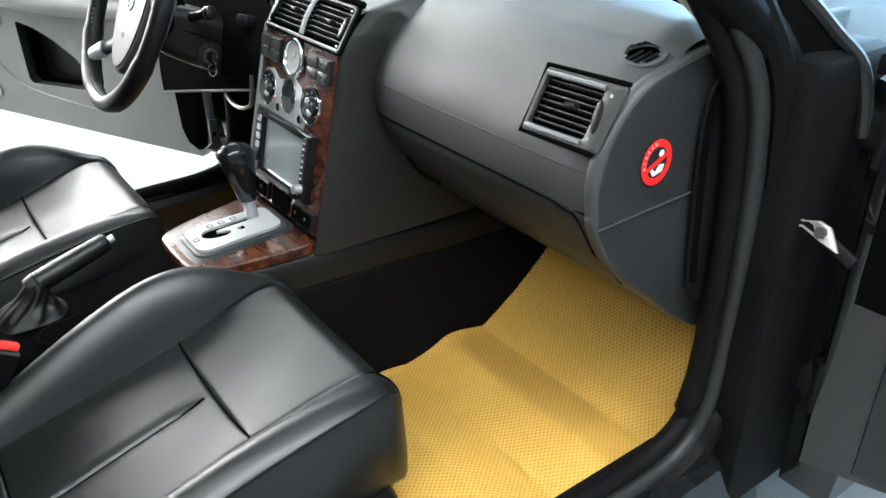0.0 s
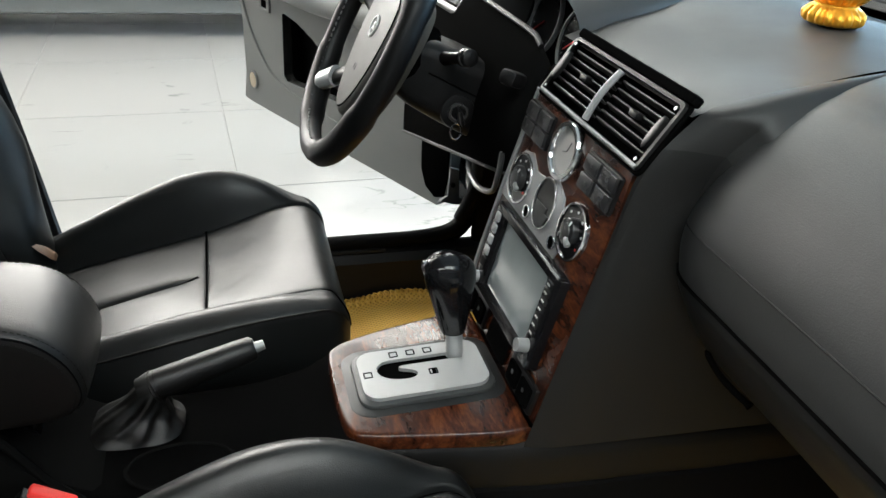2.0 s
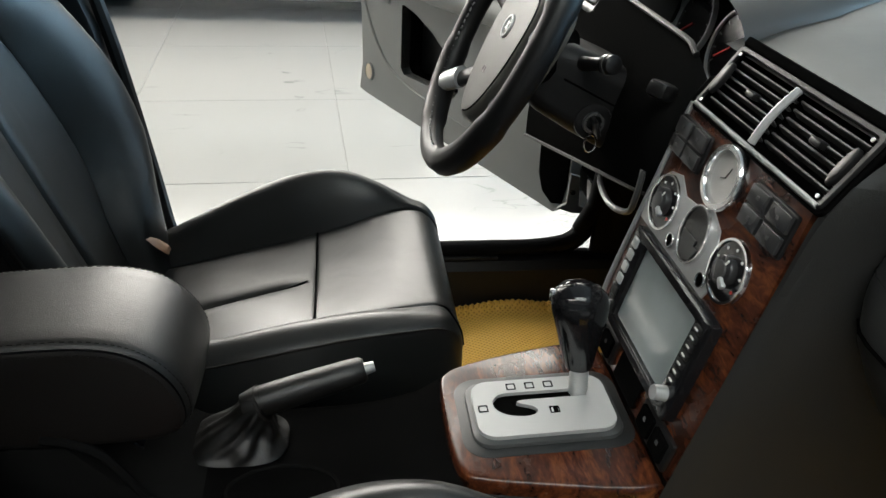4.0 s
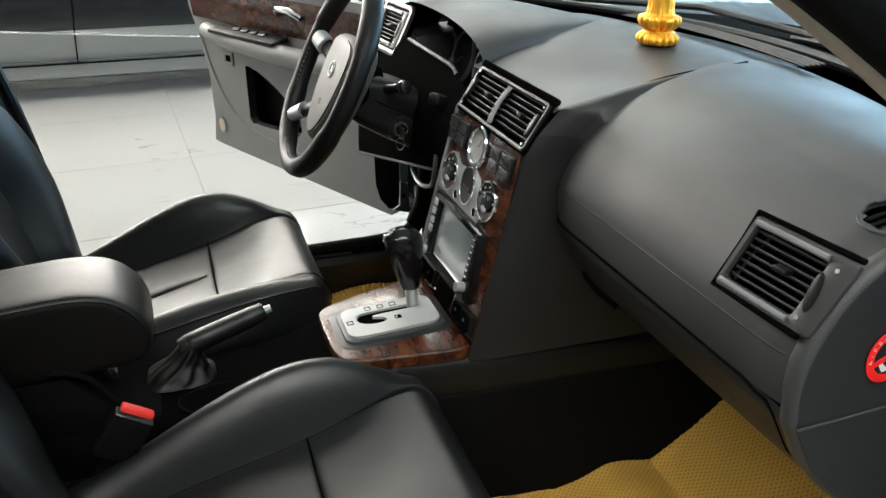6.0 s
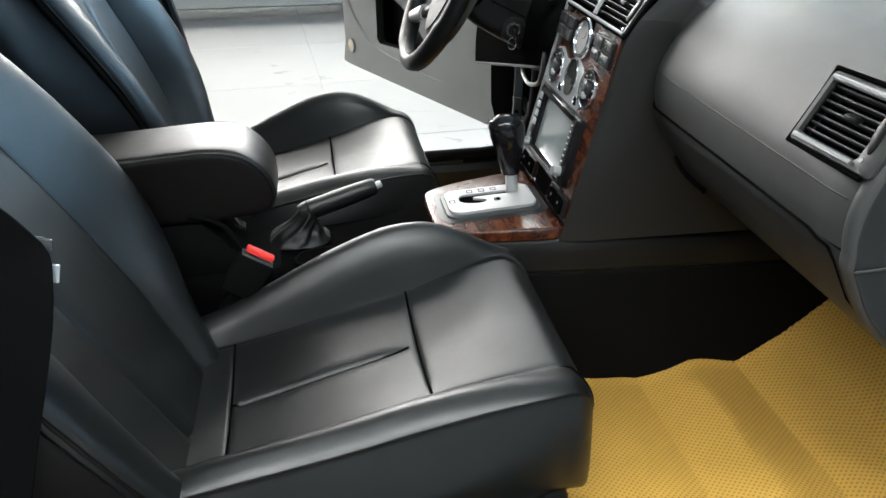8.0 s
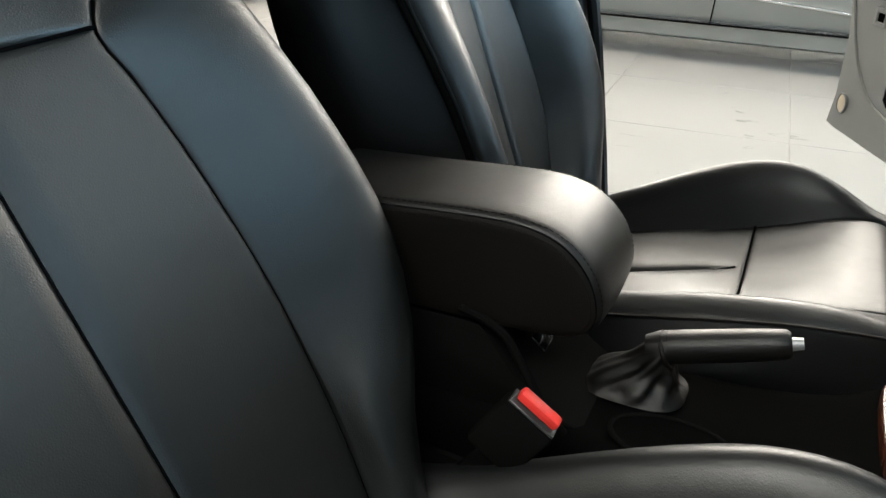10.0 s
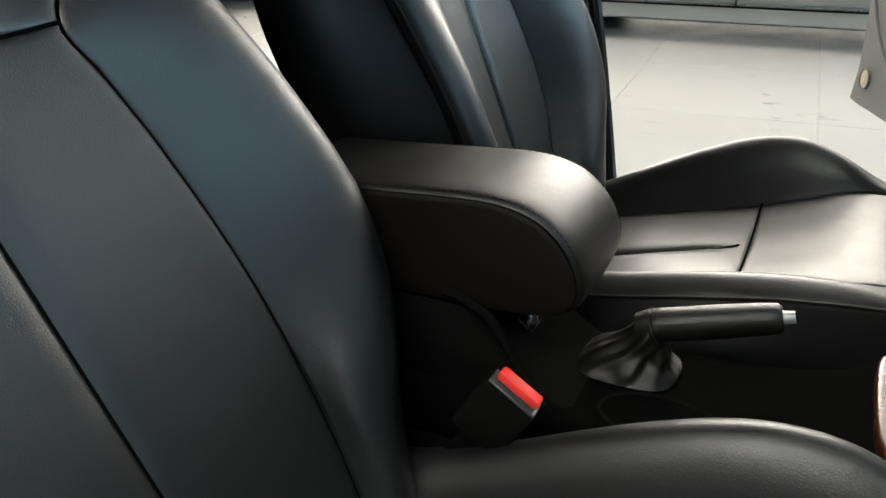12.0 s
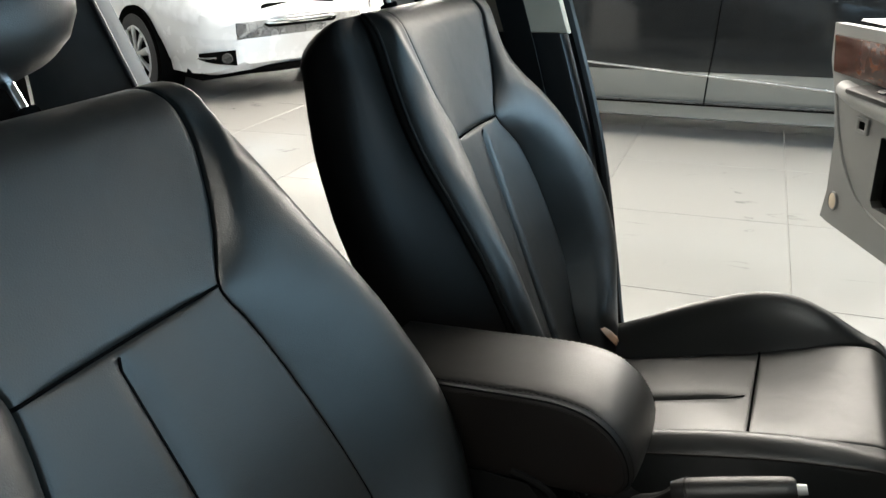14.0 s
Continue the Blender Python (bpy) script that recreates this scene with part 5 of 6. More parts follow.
for q in range(73):
    a = 2 * math.pi * q / 72
    rim.append(WM @ Vector((R * math.cos(a), R * math.sin(a), 0)))
rings = []
for q in range(72):
    a = 2 * math.pi * q / 72
    rr = 0.0165 + (0.0025 if abs(math.sin(a * 2)) > 0.75 else 0)
    rings.append([WM @ Vector(((R + rr * math.cos(b)) * math.cos(a), (R + rr * math.cos(b)) * math.sin(a), rr * 1.05 * math.sin(b))) for b in [2 * math.pi * p / 14 for p in range(14)]])
rings.append(rings[0])
bm = loft(rings, True)
bmesh.ops.remove_doubles(bm, verts=bm.verts, dist=1e-5)
part("rim", bm, SATIN, wheel, "leather wrapped rim")
for lo in (176, 236):
    for q in range(14):
        a = radians(lo + q * 3.2)
        c = Vector(((R - 0.0140) * math.cos(a), (R - 0.0140) * math.sin(a), 0.0100))
        part("stitch", new_box((0, 0, 0), (0.0022, 0.0065, 0.0022), 0.0006, WM @ Matrix.Translation(c) @ pose(0, 0, 0, 0, 0, math.degrees(a) + (28 if q % 2 else -28)), 1), VENT_LIP, wheel)
for a in (166, 14, 224, -44):
    d = Vector((math.cos(radians(a)), math.sin(radians(a)), 0))
    spoke = part("spoke", tube([WM @ (d * 0.055 + Vector((0, 0, -0.034))), WM @ (d * 0.11 + Vector((0, 0, -0.026))), WM @ (d * 0.179)], [0.024, 0.018, 0.014], 12, squash=0.6), SATIN, wheel)
    if a != -44:
        part("insert", tube([WM @ (d * 0.142 + Vector((0, 0, -0.011))), WM @ (d * 0.158 + Vector((0, 0, -0.005))), WM @ (d * 0.174 + Vector((0, 0, 0.001)))], [0.0200, 0.0195, 0.0185], 12, squash=0.72), SILVER, spoke, "silver spoke insert")
hub_out = [(0.0, 0.075), (0.045, 0.072), (0.072, 0.058), (0.080, 0.02), (0.070, -0.035), (0.045, -0.080), (0.015, -0.102), (-0.015, -0.102), (-0.045, -0.080), (-0.070, -0.035), (-0.080, 0.02), (-0.072, 0.058), (-0.045, 0.072)]
hub_s = [(1.13 * p.x, 1.17 * p.y - 0.004) for p in spline([(x, y, 0) for x, y in hub_out + hub_out[:1]], 4)][:-1]
hub = part("airbag_cover", slab(hub_s[::-1], 0.05, WM @ Matrix.Translation((0, 0, -0.056)), 0.016, seg=4), material("wheel_hub_grey", (0.072, 0.069, 0.062), 0.5, bump=0.3, bump_scale=700), wheel, "grey plastic airbag cover")
part("cover_seam", tube([WM @ Vector((x * 0.86 + 0.004, y * 0.9, -0.0055)) for x, y in hub_s[2:26]], 0.0012, 6), HARD, hub)
emblem = part("emblem", ring(ellipse(0.0165, 0.0165, 32), ellipse(0.0125, 0.0125, 32), 0.004, WM @ Matrix.Translation((0, 0.012, -0.007)), 0.001), SILVER, hub, "small oval chrome emblem")
part("emblem_face", slab(ellipse(0.0125, 0.0125, 28), 0.002, WM @ Matrix.Translation((0, 0.012, -0.0070))), SATIN, emblem)
part("emblem_mark", slab([(-0.006, -0.005), (0.006, -0.005), (0.003, 0.001), (0.006, 0.006), (-0.005, 0.006), (-0.002, 0.0)], 0.0012, WM @ Matrix.Translation((0, 0.012, -0.0050))), SILVER, emblem)
part("raised_mark", ring(round_rect(0.012, 0.010, 0.002), round_rect(0.009, 0.007, 0.001), 0.001, WM @ Matrix.Translation((0.0, -0.052, -0.0064)), 0.0003), SATIN, hub)
part("back_cover", tube([WM @ Vector((0, -0.005, -0.050)), WM @ Vector((0, -0.005, -0.065)), WM @ Vector((0, 0, -0.10))], [0.062, 0.058, 0.05], 24), HARD, wheel)
# moulded shroud round the column, with the lock and the stalks
shell = []
for depth, hw, hh in ((-0.055, 0.040, 0.034), (-0.062, 0.052, 0.044), (-0.085, 0.058, 0.050), (-0.14, 0.060, 0.054), (-0.20, 0.060, 0.056), (-0.235, 0.060, 0.056)):
    shell.append([WM @ Vector((x, y - 0.012, depth)) for x, y in round_rect(2 * hw, 2 * hh, 0.024, 6)])
column = part("column_cover", loft(shell, True, True), SATIN, wheel, "black steering column cover")
part("cover_joint", tube([WM @ Vector((0.0600, -0.004, d)) for d in (-0.09, -0.14, -0.20, -0.23)], 0.0011, 6), HARD, column)
IG = face_frame((-0.2925, 0.376, 0.796), (0.05, 1, 0), (0, 0, 1))
part("lock_boss", slab(ellipse(0.026, 0.026, 32), 0.010, IG @ Matrix.Translation((0, 0, -0.004)), 0.004), SATIN, column)
part("ignition_lock", ring(ellipse(0.0150, 0.0150, 32), ellipse(0.0105, 0.0105, 32), 0.006, IG @ Matrix.Translation((0, 0, 0.005)), 0.002), VENT_GREY, column, "worn metal ignition lock ring")
part("key_head", new_box((0, 0, 0), (0.006, 0.024, 0.026), 0.0025, IG @ Matrix.Translation((0, -0.001, 0.022)) @ pose(0, 0, 0, 0, 0, 15)), SATIN, column)
part("key_ring", tube([IG @ Vector((-0.006 + 0.008 * math.cos(a), -0.022 + 0.012 * math.sin(a), 0.026)) for a in [2 * math.pi * q / 16 for q in range(17)]], 0.0013, 6), CHROME, column)
for tip, base in (((-0.228, 0.372, 0.892), (-0.300, 0.352, 0.872)), ((-0.500, 0.352, 0.905), (-0.404, 0.340, 0.872))):
    p, q = Vector(base), Vector(tip)
    stalk = part("stalk", tube([p.lerp(q, t) for t in (0, 0.25, 0.6, 0.72, 0.74, 0.97, 1.0)], [0.010, 0.0085, 0.0085, 0.0095, 0.0125, 0.0120, 0.008], 16), SATIN, wheel)
    part("stalk_band", tube([p.lerp(q, t) for t in (0.80, 0.86)], 0.0131, 16), VENT_GREY, stalk)

# ---- centre console ----
console = thing("centre_console", "black centre console with wood trimmed gear selector", "console", (0, 0.1, 0.22))
#         y      half    top   foot
CON = [(-0.46, 0.088, 0.50, 0.21), (-0.30, 0.090, 0.500, 0.21), (-0.14, 0.094, 0.497, 0.21), (0.02, 0.098, 0.500, 0.21), (0.12, 0.106, 0.520, 0.21), (0.16, 0.110, 0.540, 0.21), (0.26, 0.126, 0.546, 0.21), (0.38, 0.146, 0.549, 0.21), (0.52, 0.150, 0.545, 0.21), (0.66, 0.148, 0.535, 0.21), (1.0, 0.145, 0.53, 0.21)]
rows = []
upper, lower = [], []
for k in range(53):
    y = -0.46 + 1.456 * k / 52
    hw, zt, zb = lerp_table(CON, y)
    half = [(0, zt), (hw * 0.5, zt), (hw - 0.024, zt), (hw - 0.010, zt - 0.004), (hw - 0.002, zt - 0.014), (hw, zt - 0.030), (hw + 0.001, zt - 0.064), (hw - 0.003, zt - 0.067), (hw - 0.003, zt - 0.071), (hw + 0.001, zt - 0.074), (hw + 0.006, zt - 0.12), (hw + 0.012, zb)]
    top = half[:9]
    k_left = 1 - 0.17 * min(1, max(0, (y - 0.0) / 0.12))
    upper.append([Vector((-x * k_left, y, z)) for x, z in top[:0:-1]] + [Vector((x, y, z)) for x, z in top])
    lower.append([[Vector((s * x * (k_left if s < 0 else 1), y, z)) for x, z in half[8:]] for s in (-1, 1)])
# Rear half near-black: the shade between the seats put into its colour
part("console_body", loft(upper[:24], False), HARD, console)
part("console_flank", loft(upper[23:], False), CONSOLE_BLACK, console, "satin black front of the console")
for q in (0, 1):
    part("carpet_side", loft([r[q] for r in lower], False), CARPET, console, "black carpet tunnel side")
GZ = face_frame((0, 0.278, 0.5565), (1, 0, 0), (0, 1, 0.05))
wood_out = spline([(0.136, 0.085, 0), (0.137, 0.05, 0), (0.120, -0.04, 0), (0.106, -0.10, 0), (0.094, -0.116, 0), (0.064, -0.124, 0), (0.005, -0.126, 0), (-0.054, -0.124, 0), (-0.071, -0.116, 0), (-0.083, -0.096, 0), (-0.099, -0.04, 0), (-0.115, 0.05, 0), (-0.116, 0.085, 0)], 4)
wood = part("wood_plate", slab([(p.x, p.y) for p in wood_out][::-1], 0.020, GZ @ Matrix.Translation((0, 0, -0.015)), 0.006, seg=3), WOOD, console, "glossy burl wood selector surround")
gate = thing("gear_selector", "silver gear selector gate with black lever", "gear selector", (0, 0.268, 0.56))
G0 = GZ @ Matrix.Translation((0.013, -0.015, -0.001))
part("gate_base", slab(round_rect(0.132, 0.194, 0.028), 0.007, G0, 0.003), material("gate_base_grey", (0.016, 0.017, 0.017), 0.4), gate, "dark grey selector base")
part("gate_step", slab(round_rect(0.106, 0.170, 0.022), 0.007, G0 @ Matrix.Translation((0, 0, 0.005)), 0.004), material("gate_step_grey", (0.05, 0.052, 0.052), 0.4), gate)


def holed(outer, holes, thickness, m):
    """A plate with holes through it."""
    bm = bmesh.new()
    es = []
    for loop in [outer, *holes]:
        vs = [bm.verts.new((x, y, 0)) for x, y in loop]
        es += [bm.edges.new((vs[i], vs[(i + 1) % len(vs)])) for i in range(len(vs))]
    bmesh.ops.triangle_fill(bm, use_beauty=True, use_dissolve=False, edges=es)
    fs = bm.faces[:]
    r = bmesh.ops.extrude_face_region(bm, geom=fs)
    bmesh.ops.translate(bm, vec=(0, 0, thickness), verts=[v for v in r["geom"] if isinstance(v, bmesh.types.BMVert)])
    bmesh.ops.transform(bm, matrix=m, verts=bm.verts)
    return bm


slot = [(-0.0235, 0.050), (-0.0235, 0.054), (-0.0100, 0.054), (-0.0100, 0.050), (-0.0100, 0.015), (-0.0100, -0.022), (-0.007, -0.028), (-0.003, -0.022), (0.001, -0.012), (0.008, -0.007), (0.015, -0.012), (0.017, -0.025), (0.013, -0.042), (0.004, -0.053), (-0.008, -0.056), (-0.018, -0.051), (-0.0235, -0.040), (-0.0235, 0.0)]
slot = [(p.x, p.y) for p in spline([(x, y, 0) for x, y in slot + slot[:1]], 2)][:-1]
plate = part("gate_plate", holed(round_rect(0.092, 0.156, 0.02), [slot], 0.006, G0 @ Matrix.Translation((0, 0, 0.011))), material("brushed_gate", (0.43, 0.44, 0.44), 0.42, metal=0.3, noise_amount=0.05), gate, "brushed silver gate plate", angle=30)
part("slot_bed", slab([(x * 1.05, y * 1.05) for x, y in slot], 0.001, G0 @ Matrix.Translation((0, 0, 0.0115))), HARD, gate)
for u0, v0, fill in ((-0.034, -0.030, 1), (-0.034, -0.008, 1), (-0.034, 0.014, 1), (0.010, 0.012, 0), (0.000, -0.068, 1)):
    mk = part("position_mark", ring(round_rect(0.011, 0.011, 0.001), round_rect(0.008, 0.008, 0.001), 0.0006, G0 @ Matrix.Translation((u0, v0, 0.017)), 0.0001), HARD, gate)
    if fill == 0:
        part("mark_fill", slab(round_rect(0.008, 0.005, 0.001), 0.0006, G0 @ Matrix.Translation((u0, v0 + 0.001, 0.017))), HARD, mk)
LV0 = Vector((-0.009, 0.310, 0.568))
ltop = Vector((-0.013, 0.301, 0.690))
part("lever_shaft", tube([LV0, LV0.lerp(ltop, 0.36)], [0.0115, 0.0105], 16), SILVER, gate, "silver lever shaft")
ax = (ltop - LV0).normalized()
kr = []
for t, r in ((0.30, 0.008), (0.31, 0.0135), (0.42, 0.0165), (0.6, 0.0205), (0.78, 0.0245), (0.9, 0.0275), (1.02, 0.0285), (1.10, 0.0265), (1.17, 0.020), (1.21, 0.010), (1.22, 0.001)):
    c = LV0 + ax * (ltop - LV0).length * t
    kr.append([c + Vector((0.92 * r * math.cos(a), 1.15 * r * math.sin(a) - 0.004 * t, 0)) for a in [2 * math.pi * q / 24 for q in range(24)]])
knob = part("lever_knob", loft(kr, True, True), GLOSS, gate, "glossy black lever knob")
part("knob_button", new_box((0, 0, 0), (0.010, 0.012, 0.016), 0.004, Matrix.Translation(ltop + Vector((-0.006, -0.032, 0.008)))), CHROME, knob, "chrome lever button")

# hand brake
hb = thing("hand_brake", "black leather hand brake lever with chrome button", "hand brake", (-0.03, 0, 0.5))
p0, p1 = Vector((-0.030, -0.075, 0.549)), Vector((-0.044, 0.064, 0.586))
part("lever_grip", tube([p0.lerp(p1, t) for t in (0, 0.1, 0.3, 0.6, 0.85, 0.97, 1.0)], [0.0145, 0.0182, 0.0184, 0.0178, 0.0168, 0.0155, 0.012], 20), LEATHER_GRAIN, hb, "leather wrapped grip")
part("release_button", new_cyl(p1, p1 + (p1 - p0).normalized() * 0.011, 0.0072, 0.0062, 16), SILVER, hb, "pale release button")
boot = []
collar, foot_c = p0.lerp(p1, 0.17), Vector((-0.028, -0.082, 0.502))
for t in range(25):
    u = t / 24
    ring_pts = []
    for q in range(72):
        a = 2 * math.pi * q / 72
        ca, sa = math.cos(a), math.sin(a)
        top_p = collar + Vector((0.0180 * ca, -0.0050 * sa, 0.0180 * sa))
        rr = 1 / (abs(ca) ** 3 + abs(sa) ** 3) ** (1 / 3)
        low_p = foot_c + Vector((0.045 * rr * ca, -0.057 * rr * sa, 0))
        p = top_p.lerp(low_p, u ** 0.85)
        hold = math.sin(math.pi * u)
        pleat = 0.075 * math.sin(5 * a + 2.2 * u + 0.8 * math.sin(2 * a)) + 0.045 * math.sin(11 * a - 5 * u) + 0.05 * math.sin(9 * u + 2.0 * math.sin(a + 0.6))
        mid = collar.lerp(foot_c, u ** 0.85)
        ring_pts.append(mid + (p - mid) * (1 - 0.10 * hold + pleat * hold ** 0.7))
    boot.append(ring_pts)
boot_ob = part("boot", loft(boot, True), material("boot_leather", (0.0042, 0.004, 0.0038), 0.42, spec=0.35, bump=0.3, bump_scale=420, bump_kind="voronoi", noise_amount=0.12), hb, "creased black leather boot")
part("cord", tube([p + (p - collar) * 0.04 for p in boot[1] + boot[1][:1]], 0.0024, 6), LEATHER_SIDE, boot_ob, "gathered collar of the boot")
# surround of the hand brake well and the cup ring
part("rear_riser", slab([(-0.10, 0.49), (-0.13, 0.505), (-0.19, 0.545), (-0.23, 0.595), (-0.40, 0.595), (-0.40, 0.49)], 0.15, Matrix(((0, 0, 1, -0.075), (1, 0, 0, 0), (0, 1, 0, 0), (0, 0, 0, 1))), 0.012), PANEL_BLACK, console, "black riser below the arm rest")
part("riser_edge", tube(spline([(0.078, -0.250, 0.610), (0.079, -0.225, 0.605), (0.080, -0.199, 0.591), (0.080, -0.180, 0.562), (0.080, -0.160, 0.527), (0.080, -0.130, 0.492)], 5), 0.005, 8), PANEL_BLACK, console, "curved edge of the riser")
part("well_socket", new_box((0, 0, 0), (0.030, 0.004, 0.022), 0.002, Matrix.Translation((0.028, -0.176, 0.566)) @ pose(0, 0, 0, 48)), GLOSS, console, "small black socket cover")
cup = part("cup_ring", tube([(0.056 + 0.036 * math.cos(a), -0.028 + 0.060 * math.sin(a), 0.503) for a in [2 * math.pi * q / 32 for q in range(33)]], 0.0030, 8), PANEL_BLACK, console, "black cup holder ring")
part("cup_well", slab(ellipse(0.033, 0.057, 32, 0.056, -0.028), 0.045, Matrix.Translation((0, 0, 0.4585))), HARD, cup)

# arm rest
ar = thing("arm_rest", "black padded leather centre arm rest with stitched seam", "arm rest", (0, -0.25, 0.5))
arm_line = [(p.x, p.y) for p in spline([(-0.45, 0.700, 0), (-0.33, 0.707, 0), (-0.24, 0.713, 0), (-0.195, 0.713, 0), (-0.163, 0.706, 0), (-0.140, 0.692, 0), (-0.122, 0.670, 0), (-0.113, 0.645, 0), (-0.114, 0.624, 0), (-0.128, 0.608, 0), (-0.165, 0.600, 0), (-0.25, 0.597, 0), (-0.45, 0.597, 0)], 5)]


def arm_loop(grow):
    """The arm rest's side outline, grown or shrunk all round."""
    out = []
    for k, (y, z) in enumerate(arm_line):
        ny, nz = inward(arm_line, k)
        out.append((y + ny * grow, z + nz * grow))
    return out


AX = 0.073
pad_rows = [(-AX, -0.004), (-AX + 0.0015, -0.001), (-AX + 0.004, 0.0020), (-AX + 0.012, 0.0042), (-0.045, 0.0056), (-0.02, 0.0066), (0.0, 0.007), (0.02, 0.0066), (0.045, 0.0056), (AX - 0.012, 0.0042), (AX - 0.004, 0.0020), (AX - 0.0015, -0.001), (AX, -0.004)]
part("pad", loft([[Vector((x, y, z)) for y, z in arm_loop(g)] for x, g in pad_rows], True), LEATHER_GRAIN, ar, "grained leather pad", angle=60)
for sx in (1, -1):
    side_rows = [(AX, -0.004), (AX + 0.0025, -0.0015), (AX + 0.0040, -0.004), (AX + 0.0050, -0.009), (AX + 0.0053, -0.016)]
    part("side_panel", loft([[Vector((sx * x, y, z)) for y, z in arm_loop(g)] for x, g in side_rows], True, True), LEATHER_SIDE, ar, angle=60)
    part("seam", tube([(sx * (AX + 0.0003), y, z) for y, z in arm_loop(-0.0025)[3:]], 0.0018, 8), SEAM, ar)
    for dx, g in ((-0.006, 0.0028), (0.0046, -0.0055)):
        line = [Vector((sx * (AX + dx), y, z)) for y, z in arm_loop(g)[:45]]
        for p, q in zip(line, line[1:]):
            n = max(1, int((q - p).length / 0.006))
            for k in range(n):
                part("stitch", tube([p.lerp(q, (k + 0.15) / n), p.lerp(q, (k + 0.75) / n)], 0.0007, 5), LEATHER_SIDE, ar)
part("support", new_box((0, -0.36, 0.555), (0.10, 0.16, 0.10), 0.02), SATIN, ar)

# seat belt buckles
BM = face_frame((0.150, -0.139, 0.570), (0, 0.83, -0.55), (0, 0.55, 0.83))
bk = thing("belt_buckle", "black seat belt buckle with red release button", "buckle", (0.15, -0.17, 0.44))
part("housing", new_box((0, 0, 0), (0.058, 0.070, 0.026), 0.006, BM @ Matrix.Translation((0, -0.045, 0))), PANEL_BLACK, bk)
part("slot_line", new_box((0, 0, 0), (0.052, 0.003, 0.02), 0.0008, BM @ Matrix.Translation((0, -0.008, 0)), 1), VENT_GREY, bk)
part("red_button", new_box((0, 0, 0), (0.046, 0.010, 0.014), 0.003, BM @ Matrix.Translation((0, 0.001, 0))), RED, bk, "red press button")
part("stem", new_box((0, 0, 0), (0.026, 0.12, 0.012), 0.004, BM @ Matrix.Translation((0, -0.13, 0))), HARD, bk)

# ---- floor mats ----
def floor_mat(name, x0, x1, label):
    mt = thing(name, label, "floor mat", ((x0 + x1) / 2, 0.5, 0.23), "floor mats")
    prof_m = [(0.05, 0.236), (0.25, 0.238), (0.40, 0.254), (0.412, 0.254), (0.52, 0.238), (0.62, 0.262), (0.632, 0.262), (0.72, 0.250), (0.80, 0.290), (0.815, 0.300), (0.90, 0.372), (0.97, 0.44)]
    rows = []
    fine_rows = []
    for (ya, za), (yb, zb) in zip(prof_m, prof_m[1:]):
        n = max(1, int((yb - ya) / 0.006))
        fine_rows += [(ya + (yb - ya) * k / n, za + (zb - za) * k / n) for k in range(n)]
    for k, (y, z) in enumerate(fine_rows + [prof_m[-1]]):
        row = []
        for q in range(33):
            t = q / 32
            x = x0 + (x1 - x0) * t
            e = max(0, 1 - min(t, 1 - t) / 0.06)
            wob = 0.004 * math.sin(41 * y + 3 * t) + 0.003 * noise.noise((x * 9, y * 9, 0))
            tooth = 0.0035 * (1 if k % 2 else -1) + 0.004 * noise.noise((y * 40, x0, 0))
            row.append(Vector((x + tooth * (q in (0, 32)), y, z + 0.016 * e * e + wob * 0.6)))
        rows.append(row)
    part("mat_top", loft(rows, False), MAT, mt, "tan woven mat surface", angle=7)
    low = [[p + Vector((0, 0, -0.010)) for p in r] for r in rows]
    part("mat_backing", loft(low, False), CARPET, mt)
    for side in (0, -1):
        part("edge_binding", tube([r[side] for r in rows], 0.003, 6), MAT, mt, "scalloped mat edge")
    return mt


floor_mat("passenger_floor_mat", 0.145, 0.675, "tan woven floor mat folded up the passenger footwell")
floor_mat("driver_floor_mat", -0.650, -0.150, "tan woven floor mat in the driver footwell")

# ---- driver door, wide open ----
DM = face_frame((-1.742, 0.080, 0), (0.888, 0.46, 0), (0, 0, 1))
door = thing("driver_door", "open grey driver door with armrest and map pocket", "car door", (-0.87, 0.53, 0.36))
edge = [(0.058, 0.377), (0.10, 0.372), (0.50, 0.362), (0.96, 0.352), (1.00, 0.40), (1.00, 0.90), (0.95, 0.925), (0.30, 0.935), (-0.02, 0.93), (-0.012, 0.83), (0.03, 0.745), (0.068, 0.62), (0.074, 0.46), (0.062, 0.40)]
pocket = [(0.288, 0.672), (0.300, 0.676), (0.36, 0.664), (0.44, 0.634), (0.52, 0.588), (0.562, 0.548), (0.566, 0.515), (0.55, 0.494), (0.305, 0.486), (0.288, 0.50)]
part("inner_panel", holed(edge, [pocket], 0.03, DM @ Matrix.Translation((0, 0, -0.03))), DOOR_GREY, door, "grey plastic inner panel", angle=30)
part("pocket_back", slab(pocket, 0.004, DM @ Matrix.Translation((0, 0, -0.075))), SATIN, door, "black map pocket")
part("end_recess", slab([(0.905, 0.66), (0.897, 0.557), (0.902, 0.43), (0.920, 0.390), (0.955, 0.372), (0.985, 0.384), (0.994, 0.43), (0.996, 0.66)], 0.005, DM, 0.002), HARD, door, "black rounded panel at the hinge end")
part("pocket_wall", ring([(0.4 + (x - 0.4) * 1.01, 0.55 + (z - 0.55) * 1.02) for x, z in pocket], pocket, 0.074, DM @ Matrix.Translation((0, 0, -0.075)), 0.001), HARD, door)
part("outer_shell", slab([(0.07, 0.33), (1.02, 0.33), (1.03, 0.93), (-0.03, 0.935), (-0.02, 0.82), (0.06, 0.62), (0.066, 0.45)], 0.085, DM @ Matrix.Translation((0, 0, -0.16)), 0.01), PAINT_DARK, door, "dark painted outer skin")
